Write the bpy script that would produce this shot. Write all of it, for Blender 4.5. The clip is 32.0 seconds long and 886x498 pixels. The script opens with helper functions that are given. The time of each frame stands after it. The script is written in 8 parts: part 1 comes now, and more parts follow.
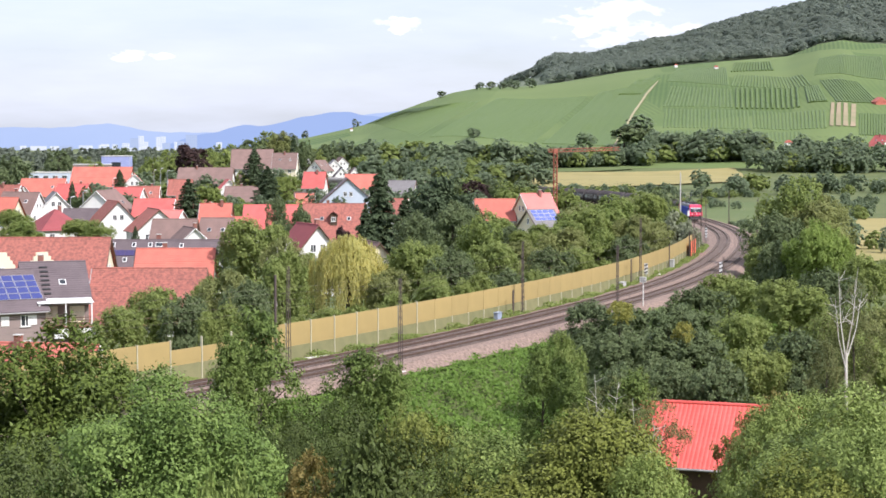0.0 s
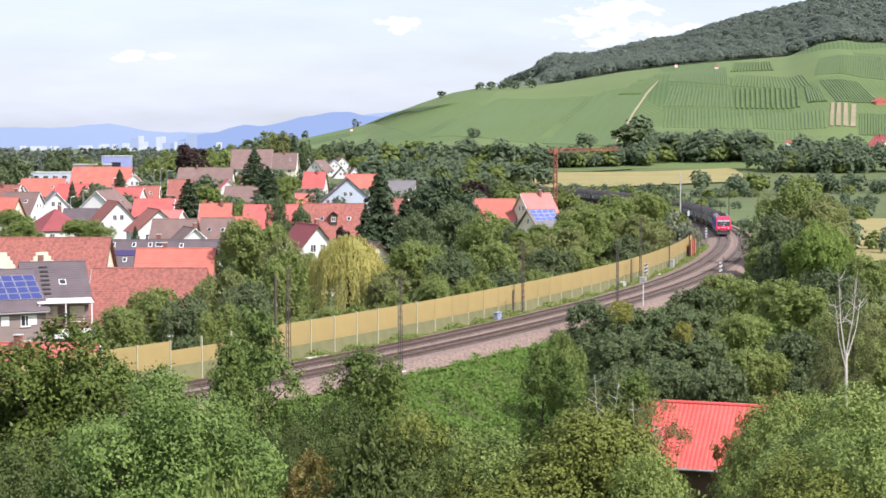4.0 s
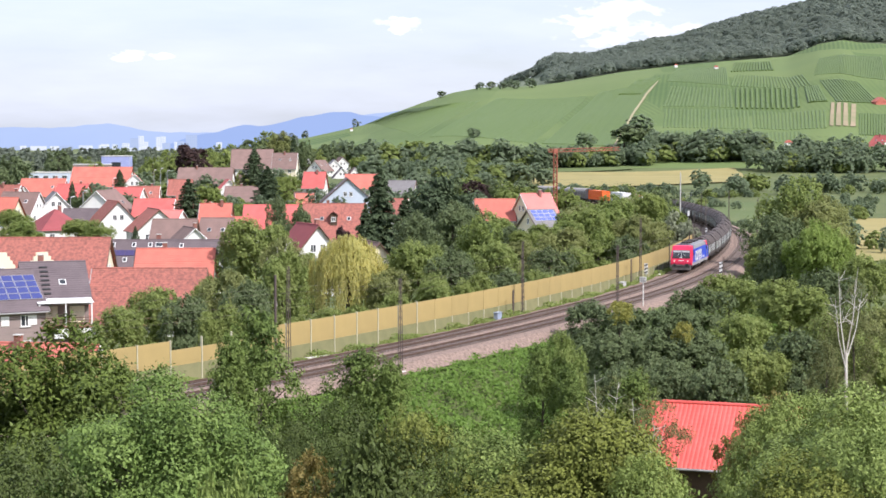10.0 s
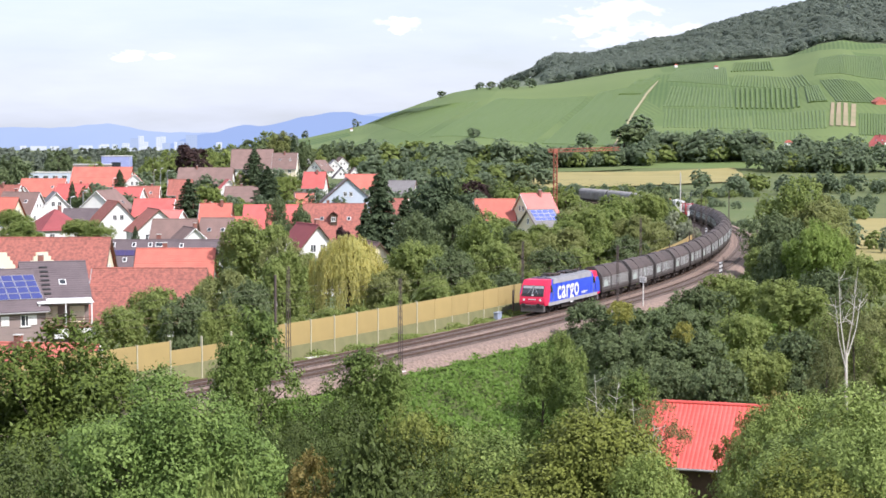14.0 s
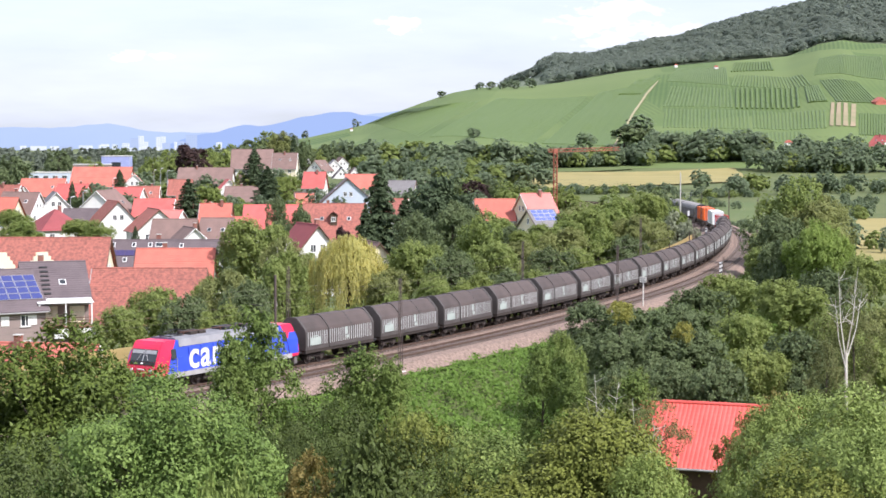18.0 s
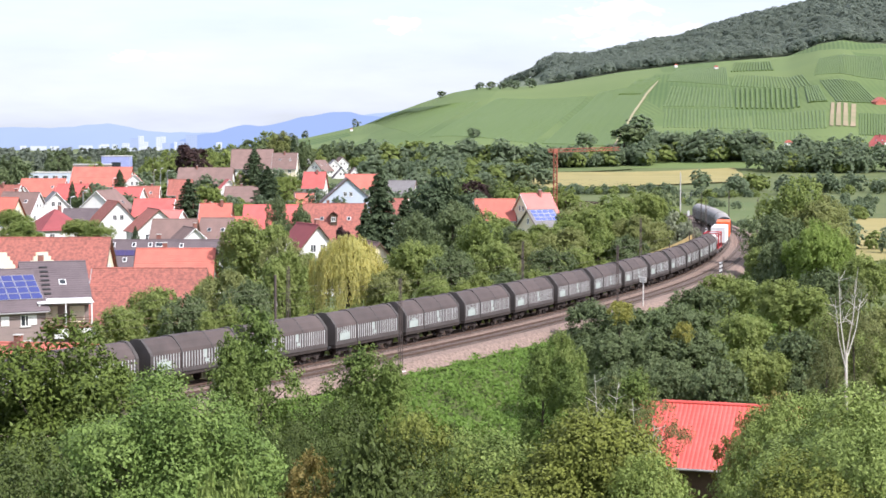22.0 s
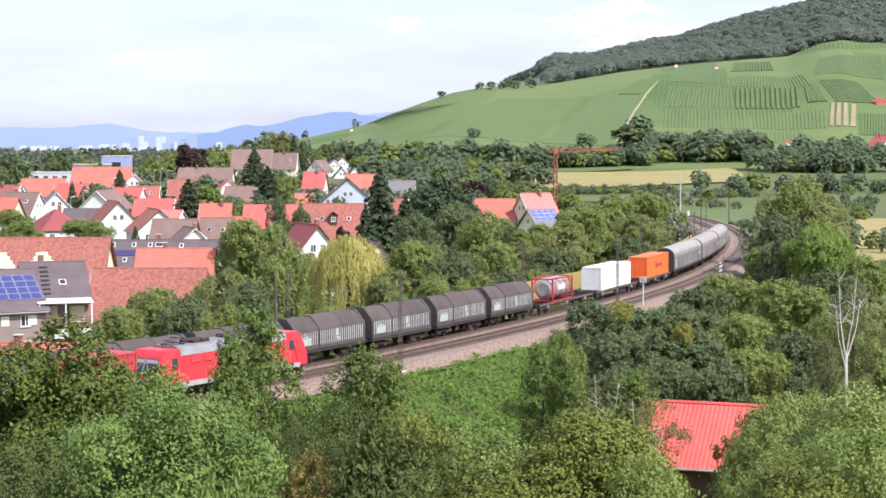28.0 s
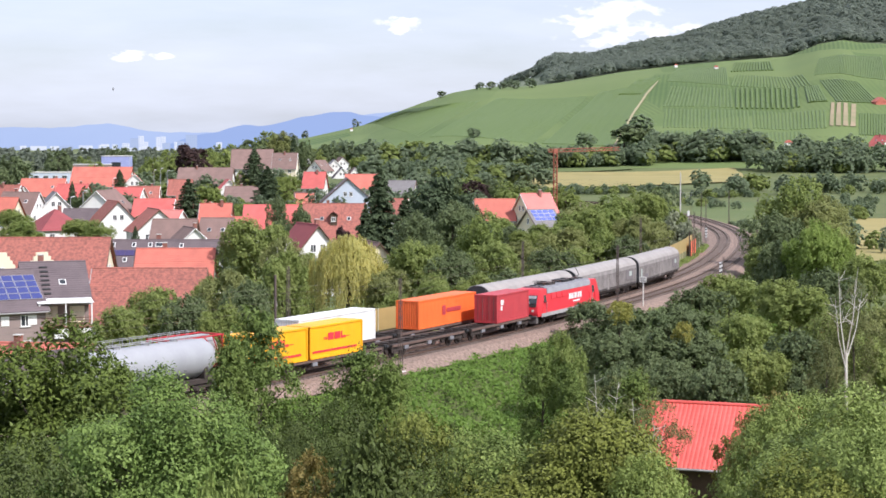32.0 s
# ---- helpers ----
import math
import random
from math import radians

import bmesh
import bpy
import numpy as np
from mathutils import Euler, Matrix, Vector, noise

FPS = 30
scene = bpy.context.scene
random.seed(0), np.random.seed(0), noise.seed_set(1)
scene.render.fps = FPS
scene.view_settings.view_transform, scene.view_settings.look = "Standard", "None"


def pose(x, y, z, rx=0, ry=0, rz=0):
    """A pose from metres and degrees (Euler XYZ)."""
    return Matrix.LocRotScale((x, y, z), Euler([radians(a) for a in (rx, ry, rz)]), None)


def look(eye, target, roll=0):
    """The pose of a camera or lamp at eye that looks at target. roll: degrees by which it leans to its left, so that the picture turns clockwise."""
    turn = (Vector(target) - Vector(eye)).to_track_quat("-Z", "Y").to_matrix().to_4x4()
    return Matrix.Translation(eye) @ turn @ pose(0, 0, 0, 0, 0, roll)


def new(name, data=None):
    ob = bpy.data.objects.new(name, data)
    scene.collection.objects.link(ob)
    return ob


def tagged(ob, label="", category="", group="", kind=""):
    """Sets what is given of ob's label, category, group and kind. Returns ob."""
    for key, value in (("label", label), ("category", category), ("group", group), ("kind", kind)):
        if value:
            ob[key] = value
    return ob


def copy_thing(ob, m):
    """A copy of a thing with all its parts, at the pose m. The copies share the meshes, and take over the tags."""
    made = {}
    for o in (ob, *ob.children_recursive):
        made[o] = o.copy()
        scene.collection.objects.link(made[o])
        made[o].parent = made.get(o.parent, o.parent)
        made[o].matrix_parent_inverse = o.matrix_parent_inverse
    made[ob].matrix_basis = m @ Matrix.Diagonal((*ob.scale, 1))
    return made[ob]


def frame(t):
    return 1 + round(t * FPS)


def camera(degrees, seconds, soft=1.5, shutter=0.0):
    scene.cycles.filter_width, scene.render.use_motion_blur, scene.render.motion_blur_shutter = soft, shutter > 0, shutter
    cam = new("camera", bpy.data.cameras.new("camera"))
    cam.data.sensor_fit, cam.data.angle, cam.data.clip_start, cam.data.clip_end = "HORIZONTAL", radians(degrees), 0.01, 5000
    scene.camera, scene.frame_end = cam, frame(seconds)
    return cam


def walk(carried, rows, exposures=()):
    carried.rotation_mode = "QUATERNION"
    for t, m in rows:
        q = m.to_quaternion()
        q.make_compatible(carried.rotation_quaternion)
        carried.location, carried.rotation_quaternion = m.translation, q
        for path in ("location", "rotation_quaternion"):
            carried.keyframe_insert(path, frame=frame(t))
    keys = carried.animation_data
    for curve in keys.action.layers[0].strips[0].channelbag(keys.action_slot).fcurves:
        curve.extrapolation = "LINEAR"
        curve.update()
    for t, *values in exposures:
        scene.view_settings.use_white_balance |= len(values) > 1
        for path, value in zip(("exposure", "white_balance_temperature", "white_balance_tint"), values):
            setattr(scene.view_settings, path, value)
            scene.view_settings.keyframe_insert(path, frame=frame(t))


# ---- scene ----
# One hillside viewpoint over a double-track railway curve, a village and a vineyard hill.
# x to the right, y away from the viewpoint, z up; z = 0 is the top of the rails.
cam = camera(27.81, 32.0, soft=1.6)
EYE = pose(0, 0, 18.935, 90 - 3.483, 0, 0)
walk(cam, [(0.0, EYE), (32.0, EYE)], exposures=[(0.0, 0.37, 6400, 15), (14.0, 0.39, 6350, 15), (20.0, 0.49, 6350, 15), (25.0, 0.50, 6350, 15), (29.0, 0.42, 6350, 15), (32.0, 0.27, 6350, 15)])

# ---- light ----
SUN_TO = Vector((0.62, -0.50, 0.86)).normalized()
sun_data = bpy.data.lights.new("sun", "SUN")
sun_data.energy, sun_data.angle, sun_data.color = 4.6, radians(0.6), (1.0, 0.96, 0.925)
sun = new("sun", sun_data)
sun.matrix_world = look((60, -60, 120), Vector((60, -60, 120)) - SUN_TO)

world = bpy.data.worlds.new("sky")
scene.world = world
world.use_nodes = True
wt = world.node_tree
wt.nodes.clear()
w_out = wt.nodes.new("ShaderNodeOutputWorld")
w_bg = wt.nodes.new("ShaderNodeBackground")
w_sky = wt.nodes.new("ShaderNodeTexSky")
w_sky.sky_type, w_sky.sun_disc = "NISHITA", False
w_sky.sun_elevation = math.asin(SUN_TO.z)
w_sky.sun_rotation = math.atan2(SUN_TO.x, SUN_TO.y)
w_sky.air_density, w_sky.dust_density, w_sky.ozone_density = 1.0, 1.6, 2.0
w_bg.inputs["Strength"].default_value = 0.12
w_tc = wt.nodes.new("ShaderNodeTexCoord")


def w_math(op, a, b=None, c=None, clamp=False):
    n = wt.nodes.new("ShaderNodeMath")
    n.operation, n.use_clamp = op, clamp
    for i, v in enumerate((a, b, c)):
        if v is None:
            continue
        if isinstance(v, (int, float)):
            n.inputs[i].default_value = v
        else:
            wt.links.new(v, n.inputs[i])
    return n.outputs[0]


w_sep = wt.nodes.new("ShaderNodeSeparateXYZ")
wt.links.new(w_tc.outputs["Generated"], w_sep.inputs[0])
# thin high veil, stretched along the horizon, denser low down
w_map = wt.nodes.new("ShaderNodeMapping")
w_map.inputs["Scale"].default_value = (5, 5, 26)
wt.links.new(w_tc.outputs["Generated"], w_map.inputs[0])
w_noise = wt.nodes.new("ShaderNodeTexNoise")
w_noise.inputs["Scale"].default_value, w_noise.inputs["Detail"].default_value = 1.7, 7
w_noise.inputs["Roughness"].default_value = 0.55
wt.links.new(w_map.outputs[0], w_noise.inputs["Vector"])
veil = w_math("MULTIPLY_ADD", w_noise.outputs["Fac"], 1.5, -0.28, clamp=True)
# fair-weather cumulus low over the ridge and the plain
w_map2 = wt.nodes.new("ShaderNodeMapping")
w_map2.inputs["Scale"].default_value = (75, 75, 170)
wt.links.new(w_tc.outputs["Generated"], w_map2.inputs[0])
w_noise2 = wt.nodes.new("ShaderNodeTexNoise")
w_noise2.inputs["Scale"].default_value, w_noise2.inputs["Detail"].default_value = 1.0, 6
wt.links.new(w_map2.outputs[0], w_noise2.inputs["Vector"])
cumulus = None
for cx, cz, rx, rz in ((0.094, 0.064, 0.042, 0.016), (0.128, 0.056, 0.028, 0.010), (-0.024, 0.0632, 0.017, 0.007), (-0.172, 0.0462, 0.012, 0.0042), (-0.155, 0.0458, 0.009, 0.0030),
                       (0.085, 0.083, 0.060, 0.0035), (-0.19, 0.080, 0.05, 0.004)):
    dx = w_math("DIVIDE", w_math("SUBTRACT", w_sep.outputs["X"], cx), rx)
    dz = w_math("DIVIDE", w_math("SUBTRACT", w_sep.outputs["Z"], cz), rz)
    r2 = w_math("ADD", w_math("MULTIPLY", dx, dx), w_math("MULTIPLY", dz, dz))
    blob = w_math("SUBTRACT", 1.0, r2, clamp=True)
    cumulus = blob if cumulus is None else w_math("MAXIMUM", cumulus, blob)
front = w_math("GREATER_THAN", w_sep.outputs["Y"], 0.0)
puff = w_math("SUBTRACT", w_math("MULTIPLY_ADD", cumulus, 0.8, w_math("MULTIPLY", w_noise2.outputs["Fac"], 3.0)), 1.85)
puff = w_math("MULTIPLY", w_math("MULTIPLY", puff, 1.6, clamp=True), w_math("MULTIPLY", cumulus, 2.2, clamp=True))
puff = w_math("MULTIPLY", puff, front)
w_mix = wt.nodes.new("ShaderNodeMixRGB")
w_mix.inputs["Color2"].default_value = (6.55, 7.1, 8.3, 1)
wt.links.new(w_math("MULTIPLY_ADD", veil, 0.42, 0.40, clamp=True), w_mix.inputs["Fac"])
wt.links.new(w_sky.outputs[0], w_mix.inputs["Color1"])
w_mix2 = wt.nodes.new("ShaderNodeMixRGB")
w_mix2.inputs["Color2"].default_value = (9.6, 9.6, 9.6, 1)
wt.links.new(puff, w_mix2.inputs["Fac"])
wt.links.new(w_mix.outputs[0], w_mix2.inputs["Color1"])
wt.links.new(w_mix2.outputs[0], w_bg.inputs["Color"])
wt.links.new(w_bg.outputs[0], w_out.inputs[0])

# ---- materials ----
MATS = {}


def mat(name, a, b=None, rough=0.8, scale=2.0, bump=0.0, metal=0.0, fine=0.0, rand=0.0, spec=0.4, island=False, coord="Object"):
    """A surface that varies between the colours a and b at two scales, with fine relief."""
    if name in MATS:
        return MATS[name]
    m = bpy.data.materials.new(name)
    MATS[name] = m
    m.use_nodes = True
    nt = m.node_tree
    p = nt.nodes["Principled BSDF"]
    b = b or tuple(c * 0.75 for c in a)
    tc = nt.nodes.new("ShaderNodeTexCoord")
    n1 = nt.nodes.new("ShaderNodeTexNoise")
    n1.inputs["Scale"].default_value, n1.inputs["Detail"].default_value = scale, 6
    n2 = nt.nodes.new("ShaderNodeTexNoise")
    n2.inputs["Scale"].default_value, n2.inputs["Detail"].default_value = scale * (fine or 9), 4
    for n in (n1, n2):
        nt.links.new(tc.outputs[coord], n.inputs["Vector"])
    add = nt.nodes.new("ShaderNodeMath")
    add.operation = "MULTIPLY_ADD"
    add.inputs[1].default_value = 0.5
    nt.links.new(n2.outputs["Fac"], add.inputs[0])
    half = nt.nodes.new("ShaderNodeMath")
    half.operation = "MULTIPLY_ADD"
    half.inputs[1].default_value, half.inputs[2].default_value = 1.9, -0.7
    nt.links.new(n1.outputs["Fac"], half.inputs[0])
    nt.links.new(half.outputs[0], add.inputs[2])
    fac = add.outputs[0]
    if rand:
        oi = nt.nodes.new("ShaderNodeNewGeometry" if island else "ShaderNodeObjectInfo")
        r = nt.nodes.new("ShaderNodeMath")
        r.operation = "MULTIPLY_ADD"
        r.inputs[1].default_value = rand
        nt.links.new(oi.outputs["Random Per Island" if island else "Random"], r.inputs[0])
        nt.links.new(fac, r.inputs[2])
        r2 = nt.nodes.new("ShaderNodeMath")
        r2.operation = "SUBTRACT"
        r2.inputs[1].default_value = rand / 2
        nt.links.new(r.outputs[0], r2.inputs[0])
        fac = r2.outputs[0]
    mix = nt.nodes.new("ShaderNodeMixRGB")
    mix.inputs["Color1"].default_value, mix.inputs["Color2"].default_value = (*a, 1), (*b, 1)
    cl = nt.nodes.new("ShaderNodeClamp")
    nt.links.new(fac, cl.inputs[0])
    nt.links.new(cl.outputs[0], mix.inputs["Fac"])
    nt.links.new(mix.outputs[0], p.inputs["Base Color"])
    p.inputs["Roughness"].default_value, p.inputs["Metallic"].default_value = rough, metal
    p.inputs["Specular IOR Level"].default_value = spec
    if bump:
        bn = nt.nodes.new("ShaderNodeBump")
        bn.inputs["Strength"].default_value, bn.inputs["Distance"].default_value = bump, 0.05
        nt.links.new(n2.outputs["Fac"], bn.inputs["Height"])
        nt.links.new(bn.outputs[0], p.inputs["Normal"])
    return m


def leaf_mat(name, a, b, c, translucent=0.25, contrast=1.3):
    """Foliage: each leaf its own shade between a and b, each plant shifted towards c, some light through the leaf."""
    m = bpy.data.materials.new(name)
    MATS[name] = m
    m.use_nodes = True
    nt = m.node_tree
    p = nt.nodes["Principled BSDF"]
    geo, oi, tc = (nt.nodes.new(k) for k in ("ShaderNodeNewGeometry", "ShaderNodeObjectInfo", "ShaderNodeTexCoord"))
    n1 = nt.nodes.new("ShaderNodeTexNoise")
    n1.inputs["Scale"].default_value, n1.inputs["Detail"].default_value = 0.55, 3
    nt.links.new(tc.outputs["Object"], n1.inputs["Vector"])
    f = nt.nodes.new("ShaderNodeMath")
    f.operation = "MULTIPLY_ADD"
    f.inputs[1].default_value = 0.28
    nt.links.new(geo.outputs["Random Per Island"], f.inputs[0])
    g = nt.nodes.new("ShaderNodeMath")
    g.operation = "MULTIPLY_ADD"
    g.inputs[1].default_value, g.inputs[2].default_value = contrast, 0.28 - contrast / 2
    nt.links.new(n1.outputs["Fac"], g.inputs[0])
    nt.links.new(g.outputs[0], f.inputs[2])
    mix = nt.nodes.new("ShaderNodeMixRGB")
    mix.inputs["Color1"].default_value, mix.inputs["Color2"].default_value = (*a, 1), (*b, 1)
    nt.links.new(f.outputs[0], mix.inputs["Fac"])
    mix2 = nt.nodes.new("ShaderNodeMixRGB")
    mix2.inputs["Color2"].default_value = (*c, 1)
    h = nt.nodes.new("ShaderNodeMath")
    h.operation = "MULTIPLY"
    h.inputs[1].default_value = 0.75
    nt.links.new(oi.outputs["Random"], h.inputs[0])
    nt.links.new(h.outputs[0], mix2.inputs["Fac"])
    nt.links.new(mix.outputs[0], mix2.inputs["Color1"])
    nt.links.new(mix2.outputs[0], p.inputs["Base Color"])
    p.inputs["Roughness"].default_value = 0.5
    p.inputs["Specular IOR Level"].default_value = 0.12
    tr = nt.nodes.new("ShaderNodeBsdfTranslucent")
    nt.links.new(mix2.outputs[0], tr.inputs["Color"])
    ms = nt.nodes.new("ShaderNodeMixShader")
    ms.inputs[0].default_value = translucent
    nt.links.new(p.outputs[0], ms.inputs[1])
    nt.links.new(tr.outputs[0], ms.inputs[2])
    nt.links.new(ms.outputs[0], nt.nodes["Material Output"].inputs["Surface"])
    return m


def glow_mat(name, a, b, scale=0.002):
    """Far distance: a soft glow between two colours that carry the painted haze."""
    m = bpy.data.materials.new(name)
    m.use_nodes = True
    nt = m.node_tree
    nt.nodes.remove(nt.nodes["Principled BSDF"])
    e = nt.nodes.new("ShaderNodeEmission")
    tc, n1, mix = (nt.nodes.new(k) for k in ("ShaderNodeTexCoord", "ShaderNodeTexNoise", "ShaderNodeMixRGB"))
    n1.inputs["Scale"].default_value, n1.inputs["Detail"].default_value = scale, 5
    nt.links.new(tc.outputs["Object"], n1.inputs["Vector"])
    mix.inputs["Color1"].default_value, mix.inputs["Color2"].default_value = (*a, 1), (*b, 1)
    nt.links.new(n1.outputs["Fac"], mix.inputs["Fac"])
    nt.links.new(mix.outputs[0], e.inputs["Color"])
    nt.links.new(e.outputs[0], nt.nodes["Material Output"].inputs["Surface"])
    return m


# ---- mesh helpers ----
def mesh_from(name, verts, faces, material, smooth=False):
    me = bpy.data.meshes.new(name)
    me.from_pydata(verts, [], faces)
    for m in (material if isinstance(material, (list, tuple)) else [material]):
        me.materials.append(m)
    if smooth:
        me.polygons.foreach_set("use_smooth", [True] * len(me.polygons))
    me.update()
    return me


def part(name, bm, material, parent=None, label="", m=None, smooth=False):
    """Links a bmesh as one mesh object under a thing or a part."""
    me = bpy.data.meshes.new(name)
    bm.normal_update()
    bm.to_mesh(me)
    bm.free()
    for mm in (material if isinstance(material, (list, tuple)) else [material]):
        me.materials.append(mm)
    if smooth:
        me.polygons.foreach_set("use_smooth", [True] * len(me.polygons))
    ob = new(name, me)
    if parent:
        ob.parent = parent
    if m:
        ob.matrix_basis = m
    if label:
        ob["label"] = label
    return ob


def shared(name, me, parent=None, m=None, label=""):
    ob = new(name, me)
    if parent:
        ob.parent = parent
    if m:
        ob.matrix_basis = m
    if label:
        ob["label"] = label
    return ob


def thing(name, m, label, category, group="", kind=""):
    ob = new(name)
    ob.empty_display_size = 0.2
    ob.matrix_basis = m
    return tagged(ob, label, category, group, kind)


def box(bm, x0, x1, y0, y1, z0, z1, bevel=0.0, m=None, mi=0):
    r = bmesh.ops.create_cube(bm, size=1.0)
    vs = r["verts"]
    for v in vs:
        v.co = Vector((x0 + (v.co.x + 0.5) * (x1 - x0), y0 + (v.co.y + 0.5) * (y1 - y0), z0 + (v.co.z + 0.5) * (z1 - z0)))
    if bevel:
        es = list({e for v in vs for e in v.link_edges})
        r2 = bmesh.ops.bevel(bm, geom=es, offset=bevel, segments=1, affect="EDGES")
        vs = list({v for f in r2["faces"] for v in f.verts} | {v for v in vs if v.is_valid})
    if m:
        for v in vs:
            v.co = m @ v.co
    if mi:
        for f in {f for v in vs for f in v.link_faces}:
            f.material_index = mi
    return vs


def rod(bm, p, q, r0, r1=None, seg=6, mi=0):
    p, q = Vector(p), Vector(q)
    d = q - p
    m = Matrix.Translation((p + q) / 2) @ d.to_track_quat("Z", "Y").to_matrix().to_4x4()
    r = bmesh.ops.create_cone(bm, cap_ends=True, segments=seg, radius1=r0, radius2=r0 if r1 is None else r1, depth=d.length, matrix=m)
    if mi:
        for f in {f for v in r["verts"] for f in v.link_faces}:
            f.material_index = mi
    return r["verts"]


def prism(bm, outline, y0, y1, axis="y", mi=0):
    """A closed outline (x, z) run from y0 to y1."""
    a = [bm.verts.new((x, y0, z)) for x, z in outline]
    b = [bm.verts.new((x, y1, z)) for x, z in outline]
    fs = [bm.faces.new(a), bm.faces.new(b[::-1])]
    for i in range(len(a)):
        j = (i + 1) % len(a)
        fs.append(bm.faces.new((a[i], b[i], b[j], a[j])))
    for f in fs:
        f.material_index = mi
    bmesh.ops.recalc_face_normals(bm, faces=fs)
    return a + b


# ---- the line of the railway ----
# curvature of the far track by distance along it; s = 0 lies near the viewpoint
K_S = (-150, 0, 60, 120, 180, 240, 320, 420, 470, 500)
K_V = (-0.00261, -0.00266, -0.00148, -0.00249, -0.00107, -0.00249, -0.00115, -0.00382, -0.00382, 0.0)
S_AX = np.arange(-560.0, 840.0, 2.0)
k_ax = np.where(S_AX < -150, 0.0, np.interp(S_AX, K_S, K_V))
i_0 = 280
h_ax = np.cumsum(k_ax) * 2.0
h_ax = h_ax - h_ax[i_0] + 0.56409
x_ax = np.cumsum(np.sin(h_ax)) * 2.0
y_ax = np.cumsum(np.cos(h_ax)) * 2.0
x_ax, y_ax = x_ax - x_ax[i_0] - 19.502, y_ax - y_ax[i_0] + 139.340


def along(s, off=0.0):
    """x, y and heading at s metres along the far track, off metres to its right (towards the near track)."""
    h = float(np.interp(s, S_AX, h_ax))
    return float(np.interp(s, S_AX, x_ax)) + off * math.cos(h), float(np.interp(s, S_AX, y_ax)) - off * math.sin(h), h


def on_line(s, off=0.0, z=0.0, turn=0.0):
    x, y, h = along(s, off)
    return pose(x, y, z, 0, 0, -math.degrees(h) + turn)


# ---- ground ----
# the vineyard's upper edge and the wooded top: elevation by bearing
VINE_X = (-0.30, -0.121, -0.099, -0.0738, -0.058, -0.0422, -0.0265, -0.0107, 0.005, 0.0208, 0.0365, 0.0522, 0.0679, 0.0994, 0.1308, 0.1496, 0.1779, 0.192, 0.1983, 0.2092, 0.2218, 0.2312, 0.2463, 0.5)
VINE_E = (-0.007, -0.0055, -0.0031, 0.001, 0.0045, 0.0082, 0.0148, 0.0208, 0.0262, 0.0293, 0.0296, 0.0308, 0.033, 0.0385, 0.0421, 0.0435, 0.0452, 0.046, 0.0484, 0.0523, 0.0543, 0.0526, 0.0515, 0.05)
TOP_X = (-0.30, -0.121, -0.099, -0.0738, -0.058, -0.0422, -0.0265, -0.0107, 0.005, 0.0208, 0.0333, 0.0459, 0.0516, 0.0547, 0.0632, 0.0836, 0.0993, 0.115, 0.1307, 0.1354, 0.162, 0.1902, 0.2152, 0.2459, 0.5)
TOP_E = (-0.007, -0.0055, -0.0031, 0.001, 0.0043, 0.0079, 0.0142, 0.0198, 0.0248, 0.0275, 0.0305, 0.0335, 0.0360, 0.0400, 0.0440, 0.0438, 0.0478, 0.0517, 0.0529, 0.0553, 0.0631, 0.0695, 0.0744, 0.0787, 0.12)


def smooth(t):
    t = np.clip(t, 0, 1)
    return t * t * (3 - 2 * t)


def line_dist(x, y):
    """Distance to the middle between the two tracks, signed: + on the viewpoint's side."""
    x, y = np.asarray(x, float), np.asarray(y, float)
    mx, my = x_ax + 2.0 * np.cos(h_ax), y_ax - 2.0 * np.sin(h_ax)
    if x.size == 1:
        dx, dy = x.ravel()[0] - mx, y.ravel()[0] - my
        i = int(np.argmin(dx * dx + dy * dy))
        s = dx[i] * math.cos(h_ax[i]) - dy[i] * math.sin(h_ax[i])
        d = math.hypot(dx[i], dy[i])
        return np.array([s if d < 3.0 else math.copysign(d, s)])
    best = np.full(x.shape, 1e9)
    side = np.zeros(x.shape)
    for i in range(0, len(S_AX), 2):
        dx, dy = x - mx[i], y - my[i]
        d = dx * dx + dy * dy
        hit = d < best
        best = np.where(hit, d, best)
        side = np.where(hit, dx * math.cos(h_ax[i]) - dy * math.sin(h_ax[i]), side)
    return np.where(np.sqrt(best) < 3.0, side, np.sign(side) * np.sqrt(best))


def wave(x, y, l, seed):
    return np.sin(x / l + seed) * np.cos(y / l * 0.83 + seed * 1.7) + 0.5 * np.sin((x * 0.6 + y) / l * 1.9 + seed * 3.1)


